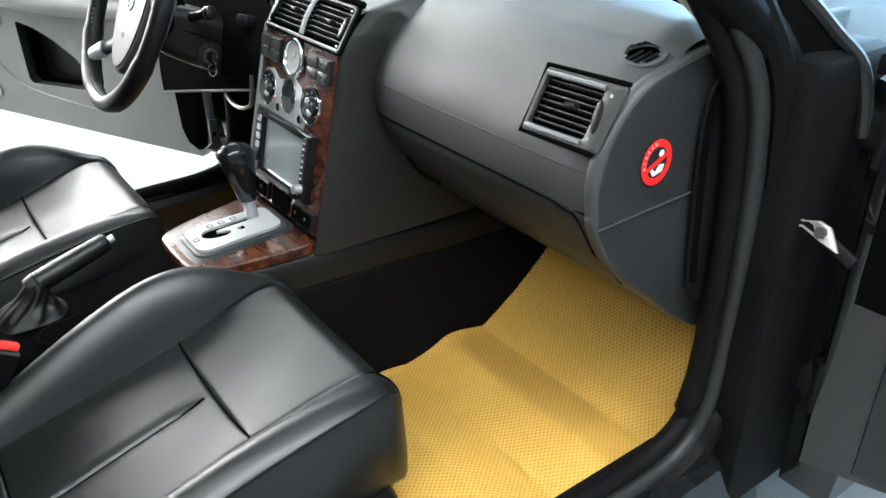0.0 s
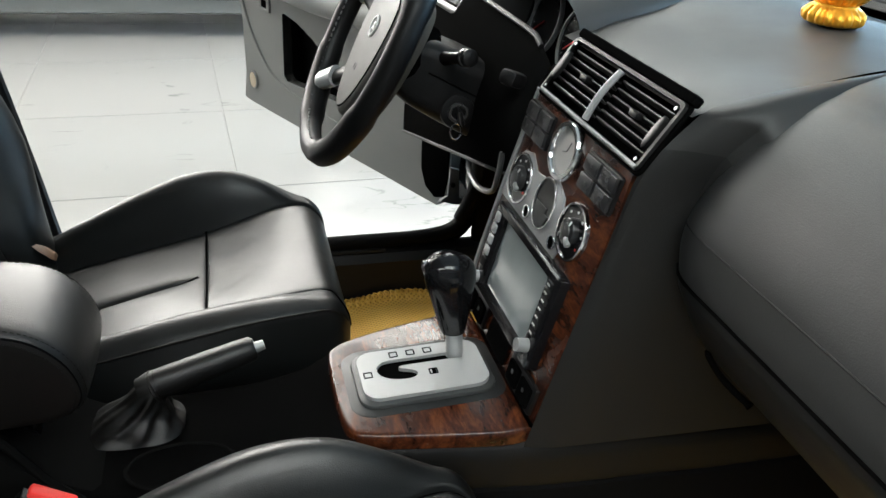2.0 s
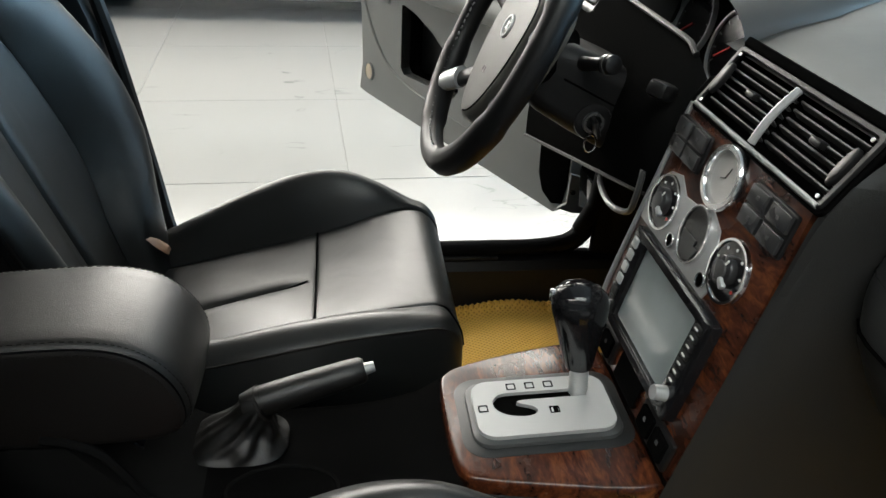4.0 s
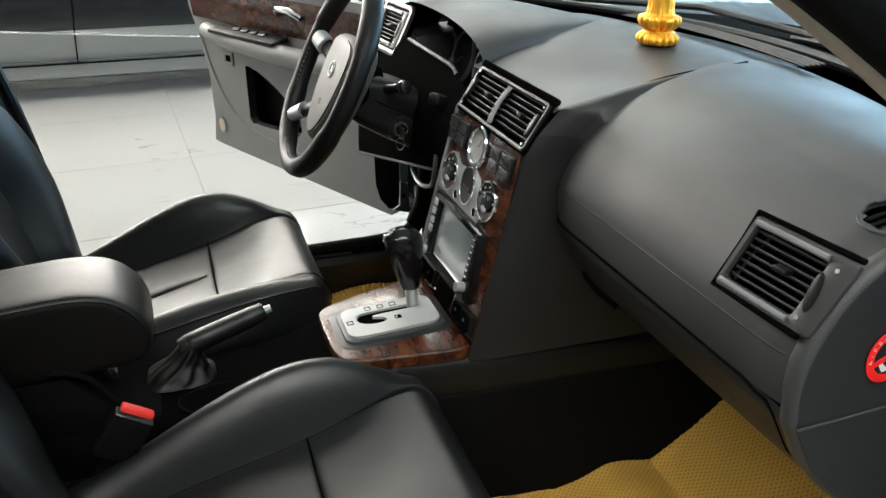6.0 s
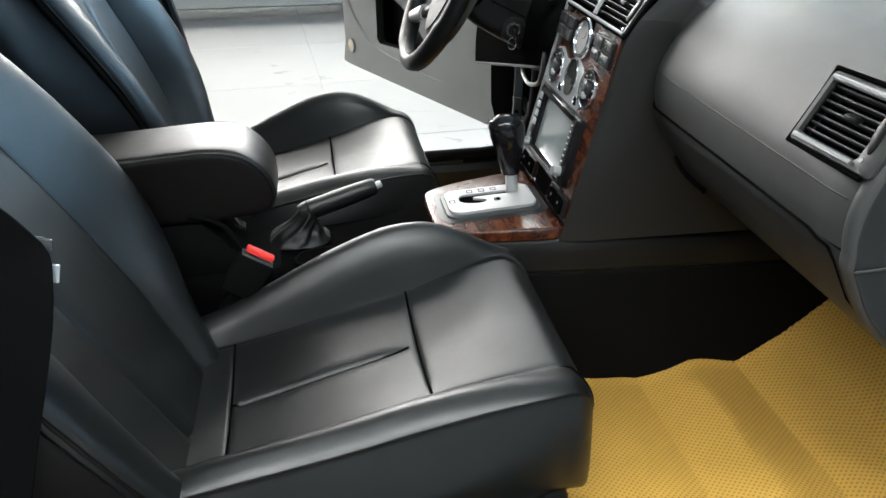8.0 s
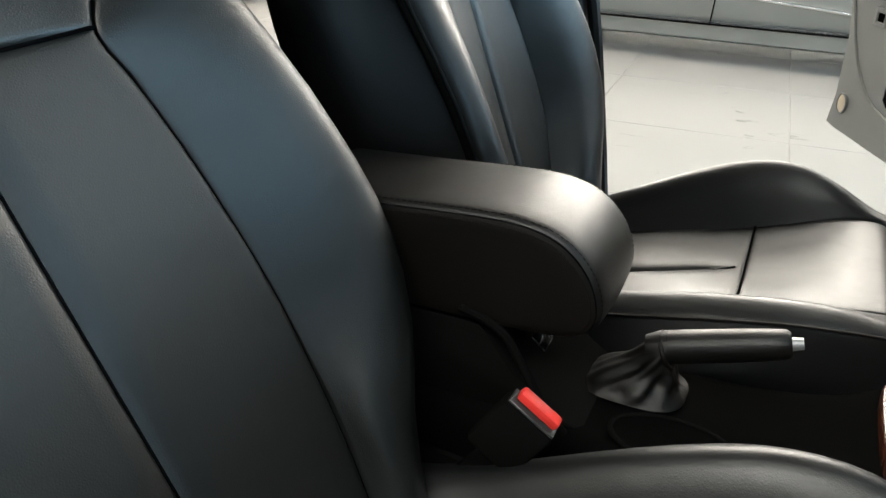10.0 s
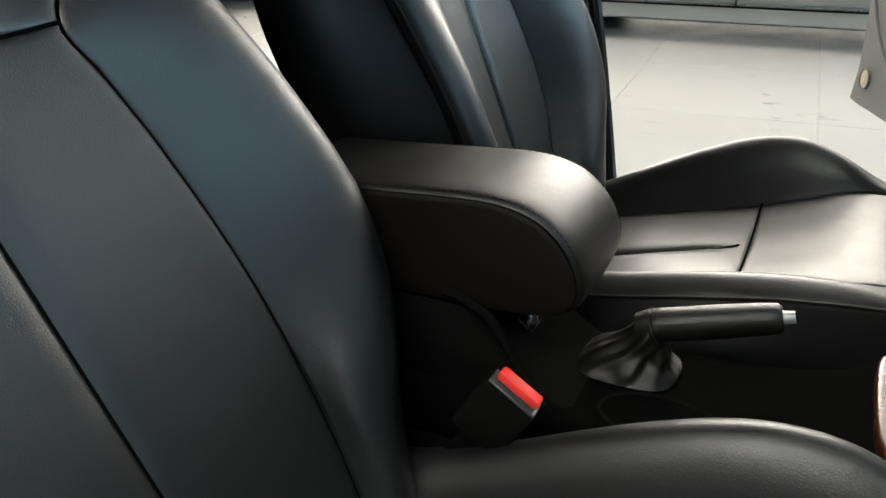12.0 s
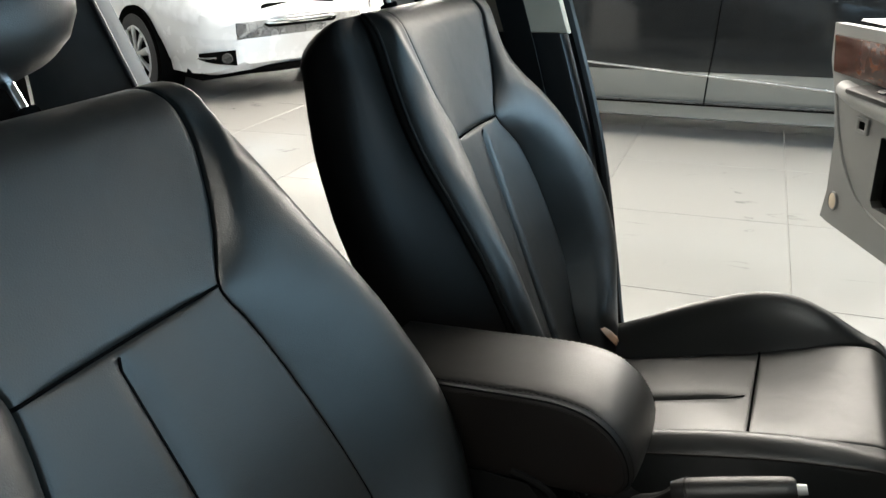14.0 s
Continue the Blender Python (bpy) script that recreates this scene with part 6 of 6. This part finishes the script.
arm = part("door_armrest", tube([DM @ Vector(p) for p in ((0.080, 0.772, 0.000), (0.120, 0.770, 0.022), (0.22, 0.762, 0.036), (0.50, 0.752, 0.044), (0.80, 0.754, 0.042), (0.97, 0.76, 0.02))], [0.012, 0.024, 0.029, 0.030, 0.028, 0.016], 14, squash=1.0), DOOR_GREY, door, "grey padded armrest")
part("switch_panel", new_box((0, 0, 0), (0.34, 0.014, 0.066), 0.005, DM @ Matrix.Translation((0.37, 0.786, 0.036)) @ pose(0, 0, 0, 8)), SATIN, door, "black window switch panel")
for q in range(4):
    part("window_switch", new_box((0, 0, 0), (0.030, 0.010, 0.020), 0.003, DM @ Matrix.Translation((0.31 + 0.045 * q, 0.795, 0.030)) @ pose(0, 0, 0, 18)), GLOSS, door)
part("upper_trim", slab([(0.02, 0.80), (0.95, 0.80), (0.95, 0.90), (0.30, 0.905), (0.0, 0.90)], 0.008, DM @ Matrix.Translation((0, 0, 0.0)), 0.003), WOOD, door, "dark wood door trim")
part("pull_handle", tube([DM @ Vector(p) for p in ((0.50, 0.86, 0.01), (0.53, 0.88, 0.03), (0.58, 0.88, 0.03), (0.61, 0.86, 0.01))], 0.010, 10), CHROME, door, "chrome inner handle")
lockb = part("lock_switch", ring(round_rect(0.058, 0.044, 0.005), round_rect(0.030, 0.022, 0.003), 0.006, DM @ Matrix.Translation((0.200, 0.684, 0.0)), 0.002), DOOR_GREY, door)
part("rocker", slab(round_rect(0.029, 0.021, 0.003), 0.004, DM @ Matrix.Translation((0.200, 0.684, 0.0)), 0.001), HARD, lockb)
lens = part("courtesy_lamp", ring(ellipse(0.024, 0.028, 28), ellipse(0.0195, 0.0235, 28), 0.006, DM @ Matrix.Translation((0.118, 0.444, 0.0)), 0.002), DOOR_GREY, door)
part("lamp_lens", slab(ellipse(0.0195, 0.0235, 28), 0.005, DM @ Matrix.Translation((0.118, 0.444, 0.0)), 0.002), AMBER, lens, "amber lamp lens")
part("panel_crease", tube(spline([DM @ Vector(p) for p in ((0.045, 0.74, 0.001), (0.10, 0.62, 0.001), (0.17, 0.53, 0.001), (0.27, 0.470, -0.001), (0.5, 0.44, -0.003), (0.80, 0.425, -0.006))], 5), 0.005, 8), DOOR_GREY, door)
for z in (0.45, 0.80):
    part("hinge", new_box((-0.83, 0.59, z), (0.09, 0.05, 0.05), 0.008), PAINT_DARK, door)
hinge_leaf = part("hinge_leaf", slab([(0.0, 0.0), (0.030, -0.010), (0.078, -0.014), (0.078, -0.004), (0.046, 0.006), (0.040, 0.075), (0.020, 0.080), (0.018, 0.012)], 0.008, face_frame((-0.795, 0.500, 0.412), (0.05, 1, 0), (0, 0, 1)), 0.002), VENT_LIP, door, "pale grey hinge leaf")
part("leaf_bolt", new_cyl((-0.789, 0.527, 0.452), (-0.781, 0.527, 0.452), 0.006, seg=8), SATIN, hinge_leaf)

# ---- passenger door, wide open beside the camera ----
pd = thing("passenger_door", "open black passenger door with dark inner panel", "car door", (0.86, 0.86, 0.33))
PM = face_frame((0.806, 0.862, 0), (0.95, 0.31, 0), (0, 0, 1))
part("door_shell", slab([(0.0, 0.33), (1.05, 0.36), (1.08, 0.95), (0.0, 0.95)], 0.12, PM @ Matrix.Translation((0, 0, -0.05)), 0.015), PAINT_DARK, pd, "black painted door edge")
part("door_card", slab([(0.075, 0.36), (1.02, 0.38), (1.04, 0.92), (0.075, 0.92)], 0.012, PM @ Matrix.Translation((0, 0, 0.071)), 0.006), material("door_card_black", (0.014, 0.0155, 0.0165), 0.5, bump=0.3, bump_scale=600), pd, "dark grey inner door card")
part("card_crease", tube([PM @ Vector(p) for p in ((0.08, 0.54, 0.083), (0.4, 0.50, 0.083), (1.0, 0.47, 0.083))], 0.004, 8), SATIN, pd)
part("door_pull", tube([PM @ Vector(p) for p in ((0.12, 0.70, 0.09), (0.2, 0.74, 0.125), (0.6, 0.74, 0.13), (0.9, 0.72, 0.09))], 0.022, 12), SATIN, pd)
part("window_frame", tube([PM @ Vector(p) for p in ((0.02, 0.94, 0.0), (0.10, 1.05, 0.0), (0.32, 1.24, 0.02), (0.6, 1.36, 0.03), (1.05, 1.36, 0.03), (1.08, 0.95, 0.0))], 0.02, 8), RUBBER, pd, "black window frame")
part("upper_card", slab([(0.02, 0.64), (0.30, 0.60), (1.02, 0.58), (1.04, 0.935), (0.02, 0.935)], 0.012, PM @ Matrix.Translation((0, 0, 0.082)), 0.006), HARD, pd, "black upper door trim")
for z in (0.47, 0.86):
    hg = part("hinge", new_box((0.815, 0.835, z), (0.11, 0.05, 0.055), 0.01), PAINT_DARK, pd, "painted door hinge")
    part("hinge_pin", new_cyl((0.825, 0.815, z - 0.045), (0.825, 0.815, z + 0.045), 0.012, seg=14), SATIN, hg)
CS = face_frame((0.785, 0.735, 0.747), (1, 0.02, -0.03), (0, 0.25, 1))
lobes = [(-0.050, 0.012), (-0.040, 0.017), (-0.012, 0.010), (0.004, 0.004), (0.022, 0.012), (0.038, 0.008), (0.056, -0.018), (0.030, -0.012), (0.004, -0.003), (-0.012, -0.012), (-0.036, -0.012), (-0.048, -0.004)]
strap = part("check_strap", ring(lobes, [(x * 0.55 - 0.006, y * 0.45 + 0.001) for x, y in lobes], 0.007, CS, 0.0015), material("bare_steel", (0.42, 0.40, 0.36), 0.4, metal=0.6, noise_amount=0.3, noise_scale=60), pd, "bare metal check strap")
part("strap_bolt", new_cyl(CS @ Vector((0.030, 0.0, 0.004)), CS @ Vector((0.030, 0.0, 0.013)), 0.0075, seg=8), VENT_GREY, strap)
part("strap_arm", new_box((0, 0, 0), (0.06, 0.016, 0.008), 0.002, CS @ Matrix.Translation((0.045, -0.016, -0.012)) @ pose(0, 0, 0, 0, 0, -20)), SATIN, strap)
part("mirror_arm", tube([(0.80, 0.80, 0.945), (0.87, 0.82, 0.955), (0.95, 0.84, 0.955)], [0.014, 0.018, 0.013], 10, squash=0.5), HARD, pd, "black mirror mount")


# ---- golden figure on the dashboard ----
def figure():
    rows = []
    #      radius, height, petals, how deep they are cut
    outline = spline([(0.050, 0.0, 0), (0.064, 0.004, 0), (0.067, 0.014, 0), (0.058, 0.022, 0), (0.047, 0.027, 0), (0.047, 0.031, 0), (0.058, 0.036, 0), (0.067, 0.047, 0), (0.064, 0.056, 0), (0.046, 0.060, 0), (0.041, 0.075, 0),
                      (0.039, 0.10, 0), (0.041, 0.13, 0), (0.036, 0.16, 0), (0.022, 0.185, 0), (0.018, 0.20, 0), (0.021, 0.215, 0), (0.019, 0.235, 0), (0.006, 0.250, 0)], 4)
    for p in outline:
        z = p.y
        cut = 0.16 if z < 0.024 else (0.04 if z < 0.033 else (0.18 if z < 0.059 else 0.05))
        row = []
        for q in range(96):
            a = 2 * math.pi * q / 96
            turn = 0.0 if z < 0.028 else math.pi / 18
            petal = abs(math.sin(9 * (a + turn))) ** 0.6
            fold = 0.07 * noise.noise((3.2 * math.cos(a), 3.2 * math.sin(a), z * 90)) if z > 0.06 else 0.02 * noise.noise((9 * math.cos(a), 9 * math.sin(a), z * 200))
            r = 0.57 * p.x * (1 - cut + cut * petal + fold)
            row.append(Vector((-0.018 + r * math.cos(a), 0.744 + 0.9 * r * math.sin(a), 0.987 + 0.8 * z)))
        rows.append(row)
    return loft(rows, True, True)


solo("gold_figure", figure(), GOLD, "gilded figure on a lotus base on the dashboard", "figurine", angle=50)


# ---- other cars in the showroom ----
def parked_car(name, label, m, paint, rim_style, chrome_line):
    c = thing(name, label, "car", (0, 0, 0), "parked cars")

    def add(pn, bm, mat, parent=c, lab="", angle=40):
        bmesh.ops.transform(bm, matrix=m, verts=bm.verts)
        return part(pn, bm, mat, parent, lab, True, angle)
    #        y      half  foot  belt  belt half, top, top half
    T = [(-2.30, 0.66, 0.34, 0.80, 0.60, 0.86, 0.50), (-2.22, 0.78, 0.26, 0.88, 0.74, 0.96, 0.62), (-1.90, 0.86, 0.22, 0.93, 0.82, 1.02, 0.66), (-1.45, 0.885, 0.10, 0.94, 0.85, 1.10, 0.62), (-0.90, 0.89, 0.10, 0.94, 0.86, 1.40, 0.56),
         (-0.2, 0.89, 0.10, 0.93, 0.86, 1.46, 0.57), (0.35, 0.89, 0.10, 0.92, 0.86, 1.40, 0.58), (0.75, 0.89, 0.10, 0.91, 0.85, 1.20, 0.63), (1.15, 0.885, 0.10, 0.89, 0.84, 0.98, 0.68), (1.60, 0.87, 0.20, 0.84, 0.82, 0.92, 0.64), (2.00, 0.83, 0.20, 0.76, 0.76, 0.83, 0.58), (2.22, 0.74, 0.22, 0.68, 0.66, 0.73, 0.48), (2.32, 0.56, 0.28, 0.60, 0.50, 0.64, 0.36)]
    rows = []
    for k in range(61):
        y = -2.30 + 4.62 * k / 60
        hw, z0, zb, hb_, zt, ht = lerp_table(T, y)
        h = [(0, z0 - 0.01), (hw * 0.86, z0), (hw * 0.93, z0 + 0.02), (hw * 0.945, z0 + 0.10), (hw * 0.957, z0 + 0.115), (hw * 1.0, z0 + 0.29), (hw * 1.0, z0 + (zb - z0) * 0.55), (hw * 0.992, z0 + (zb - z0) * 0.72), (hw * 0.985, zb - 0.06), (hb_ + 0.005, zb), (hb_ - 0.012, zb + 0.012),
             ((hb_ + ht) / 2 + 0.01, (zb + zt) / 2), (ht + 0.02, zt - 0.05), (ht - 0.05, zt - 0.012), (0, zt + 0.02)]
        rows.append([Vector((-x, y, z)) for x, z in h[:0:-1]] + [Vector((x, y, z)) for x, z in h])
    if chrome_line:
        bm = loft([r[0:10] for r in rows], False)
        loft([r[19:29] for r in rows], False, False, bm)
        loft([r[13:16] for r in rows], False, False, bm)
        for r in (rows[0], rows[-1]):
            bm.faces.new([bm.verts.new(p) for p in r])
        add("body", bm, paint, c, "", 30)
        # Floor's reflection on the lower sides put into a lighter grey
        for side in (slice(9, 14), slice(15, 20)):
            add("lower_side", loft([r[side] for r in rows], False), PAINT_FLOOR_REFLECT, c, "grey metallic lower side", 30)
    else:
        add("body", loft(rows, False, True), paint, c, "", 30)
    # ends
    for s in (-1, 1):
        for wy in (-1.42, 1.40):
            arch_bm = new_cyl((s * 0.70, wy, 0.315), (s * 0.893, wy, 0.315), 0.365, seg=36)
            add("wheel_arch", arch_bm, HARD)
            trings = []
            for q in range(49):
                a = 2 * math.pi * q / 48
                trings.append([Vector((s * (0.80 + u), wy + (0.315 - dr) * math.cos(a), 0.315 + (0.315 - dr) * math.sin(a))) for u, dr in ((-0.09, 0.09), (-0.095, 0.02), (-0.08, 0.0), (0.07, 0.0), (0.098, 0.015), (0.105, 0.055), (0.10, 0.100), (0.06, 0.105))])
            w_ob = add("wheel", loft(trings, False), TYRE, c, "black tyre on alloy rim")
            add("rim_dish", new_cyl((s * 0.84, wy, 0.315), (s * 0.872, wy, 0.315), 0.215, 0.205, seg=36), HARD, w_ob)
            add("rim_lip", tube([(s * 0.898, wy + 0.207 * math.cos(a), 0.315 + 0.207 * math.sin(a)) for a in [2 * math.pi * q / 36 for q in range(37)]], 0.011, 8), SILVER, w_ob)
            for q in range(rim_style):
                a = 2 * math.pi * q / rim_style + 0.2
                ca, sa = math.cos(a), math.sin(a)
                add("rim_spoke", tube([(s * 0.90, wy + 0.03 * ca, 0.315 + 0.03 * sa), (s * 0.905, wy + 0.12 * ca, 0.315 + 0.12 * sa), (s * 0.895, wy + 0.205 * ca, 0.315 + 0.205 * sa)], [0.026, 0.030, 0.044], 8, squash=0.5), SILVER, w_ob)
            add("hub_cap", new_cyl((s * 0.88, wy, 0.315), (s * 0.912, wy, 0.315), 0.045, 0.035, seg=20), SILVER, w_ob)
        # side glass
        for y0, y1 in ((-1.15, -0.22), (-0.14, 0.72)):
            g = []
            for q in range(9):
                y = y0 + (y1 - y0) * q / 8
                hw, z0, zb, hb_, zt, ht = lerp_table(T, y)
                g.append([Vector((s * ((hb_ - 0.012) + ((hb_ + ht) / 2 + 0.010 - (hb_ - 0.012)) * min(1, t * 2) + (ht + 0.02 - (hb_ + ht) / 2 - 0.01) * max(0, t * 2 - 1) + 0.006), y, zb + 0.02 + (zt - 0.06 - zb - 0.02) * t)) for t in (0, 0.25, 0.5, 0.75, 1)])
            add("side_window", loft(g, False), GLASS_DARK, c, "dark tinted side window")
        for y in (-1.05, -0.18, 0.86):
            hw, z0, zb, hb_, zt, ht = lerp_table(T, y)
            add("door_gap", tube([(s * (hw * 0.988), y, z0 + 0.10), (s * (hw * 1.001), y + 0.01, z0 + 0.24), (s * (hw * 1.001), y + 0.03, z0 + 0.45), (s * (hb_ + 0.008), y + 0.05, zb - 0.01)], 0.004, 6), HARD)
        add("rocker_gap", tube([(s * lerp_table(T, y)[0] * 0.978, y, 0.205) for y in [-1.0 + 1.9 * q / 12 for q in range(13)]], 0.005, 6), HARD)
        if chrome_line:
            add("chrome_strip", tube([(s * (lerp_table(T, y)[0] * 1.0 + 0.003), y, 0.358 - 0.08 * y) for y in [-1.02 + 1.96 * q / 14 for q in range(15)]], 0.008, 8), CHROME, c, "bright side strip")
            add("sill_strip", tube([(s * (lerp_table(T, y)[0] * 0.957 + 0.003), y, 0.213) for y in [-1.0 + 1.9 * q / 14 for q in range(15)]], 0.006, 8), VENT_GREY, c, "bright sill strip")
        for y in (-0.55, 0.40):
            add("door_handle", tube([(s * 0.885, y - 0.08, 0.83), (s * 0.905, y, 0.835), (s * 0.885, y + 0.08, 0.83)], 0.012, 8), CHROME if chrome_line else paint)
    # front
    for s in (-1, 1):
        hl = []
        for q in range(9):
            y = 1.72 + 0.46 * q / 8
            hw, z0, zb, hb_, zt, ht = lerp_table(T, y)
            hl.append([Vector((s * (hw * 1.004), y + 0.012, z0 + (zb - z0) * 0.70)), Vector((s * (hw * 1.004), y + 0.014, z0 + (zb - z0) * 0.84)), Vector((s * (hb_ + 0.018), y + 0.012, zb - 0.01)), Vector((s * (hb_ - 0.03), y + 0.006, zb + 0.02))])
        add("headlamp", loft(hl, False), LAMP_LENS, c, "clear headlamp")
        fg = []
        for q in range(7):
            y = 2.15 + 0.16 * q / 6
            hw, z0, zb, hb_, zt, ht = lerp_table(T, y)
            fg.append([Vector((s * (hw * 1.0 + 0.003), y + 0.012, 0.33 - 0.05 * q / 6)), Vector((s * (hw * 1.0 + 0.006), y + 0.014, 0.35)), Vector((s * (hw * 1.0 + 0.003), y + 0.012, 0.375 + 0.015 * q / 6))])
        fog = add("fog_lamp_recess", loft(fg, False), HARD, c, "black fog lamp recess")
        hw, z0, zb, hb_, zt, ht = lerp_table(T, 2.28)
        add("fog_lamp", new_cyl((s * (hw - 0.04), 2.26, 0.335), (s * (hw + 0.012), 2.305, 0.335), 0.036, seg=20), VENT_GREY, fog)
        add("fog_strip", tube([(s * (lerp_table(T, y)[0] + 0.012), y + 0.02, 0.345) for y in (2.14, 2.19, 2.25)], 0.008, 6), CHROME, fog)
    for q in range(6):
        z = 0.545 + 0.022 * q
        add("grille_bar", tube([(x, 2.345 - 0.35 * x * x - 0.05 * (z > 0.6), z) for x in [-0.32 + 0.64 * k / 10 for k in range(11)]], 0.009, 6), CHROME)
    add("grille_back", slab(round_rect(0.66, 0.17, 0.05), 0.02, face_frame((0, 2.31, 0.60), (1, 0, 0), (0, -0.2, 1))), HARD)
    add("bumper_lip", tube([(x, 2.30 - 0.35 * x * x - 0.3 * abs(x) ** 3, 0.22) for x in [-0.78 + 1.56 * k / 16 for k in range(17)]], 0.03, 8), HARD)
    add("underside", new_box((0, 0, 0.20), (1.5, 4.2, 0.06)), HARD)
    return c


parked_car("dark_saloon", "glossy black saloon with bright side strips parked on tiles", pose(-4.66, -0.30, GROUND, 0, 0, 0), material("saloon_paint", (0.085, 0.09, 0.093), 0.10, metal=0.85, rough_var=0.03, noise_amount=0.06), 7, True)
parked_car("white_saloon", "white saloon with chrome grille parked on tiles", pose(-5.25, -5.64, GROUND, 0, 0, -22), PAINT_WHITE, 9, False)
parked_car("blue_grey_saloon", "blue grey saloon parked ahead of the car", pose(-0.6, 6.2, GROUND, 0, 0, 176), material("blue_grey_paint", (0.10, 0.13, 0.15), 0.3, coat=1.0), 7, True)

# ---- floor tiles ----
TS, GAP = 0.8, 0.0025
tile_mesh = to_mesh("tile", new_box((0, 0, 0), (TS - GAP, TS - GAP, 0.012), 0.0015, seg=1), TILE, False)
turn = pose(-2.54, 0.03, 0, 0, 0, 3.0)
floor_ob = bpy.data.objects["floor"]
near, far_bm = 0, bmesh.new()
for i in range(-9, 13):
    for j in range(-12, 11):
        c = turn @ Vector(((i + 0.5) * TS, (j + 0.5) * TS, GROUND - 0.006))
        if not (ROOM_X[0] + 0.3 < c.x < ROOM_X[1] - 0.3 and ROOM_Y[0] + 0.3 < c.y < ROOM_Y[1] - 0.3):
            continue
        if c.x < 0.5 and -6 < c.y < 3.5:
            t = new("tile", tile_mesh)
            t.parent = floor_ob
            t.matrix_basis = Matrix.Translation(c) @ pose(0, 0, 0, 0, 0, 3.0)
            near += 1
        else:
            box(far_bm, c, (TS - GAP, TS - GAP, 0.012), 0, Matrix.Translation(c) @ pose(0, 0, 0, 0, 0, 3.0))
tagged(part("far_tiles", far_bm, TILE, floor_ob, smooth=False), kind="stuff")
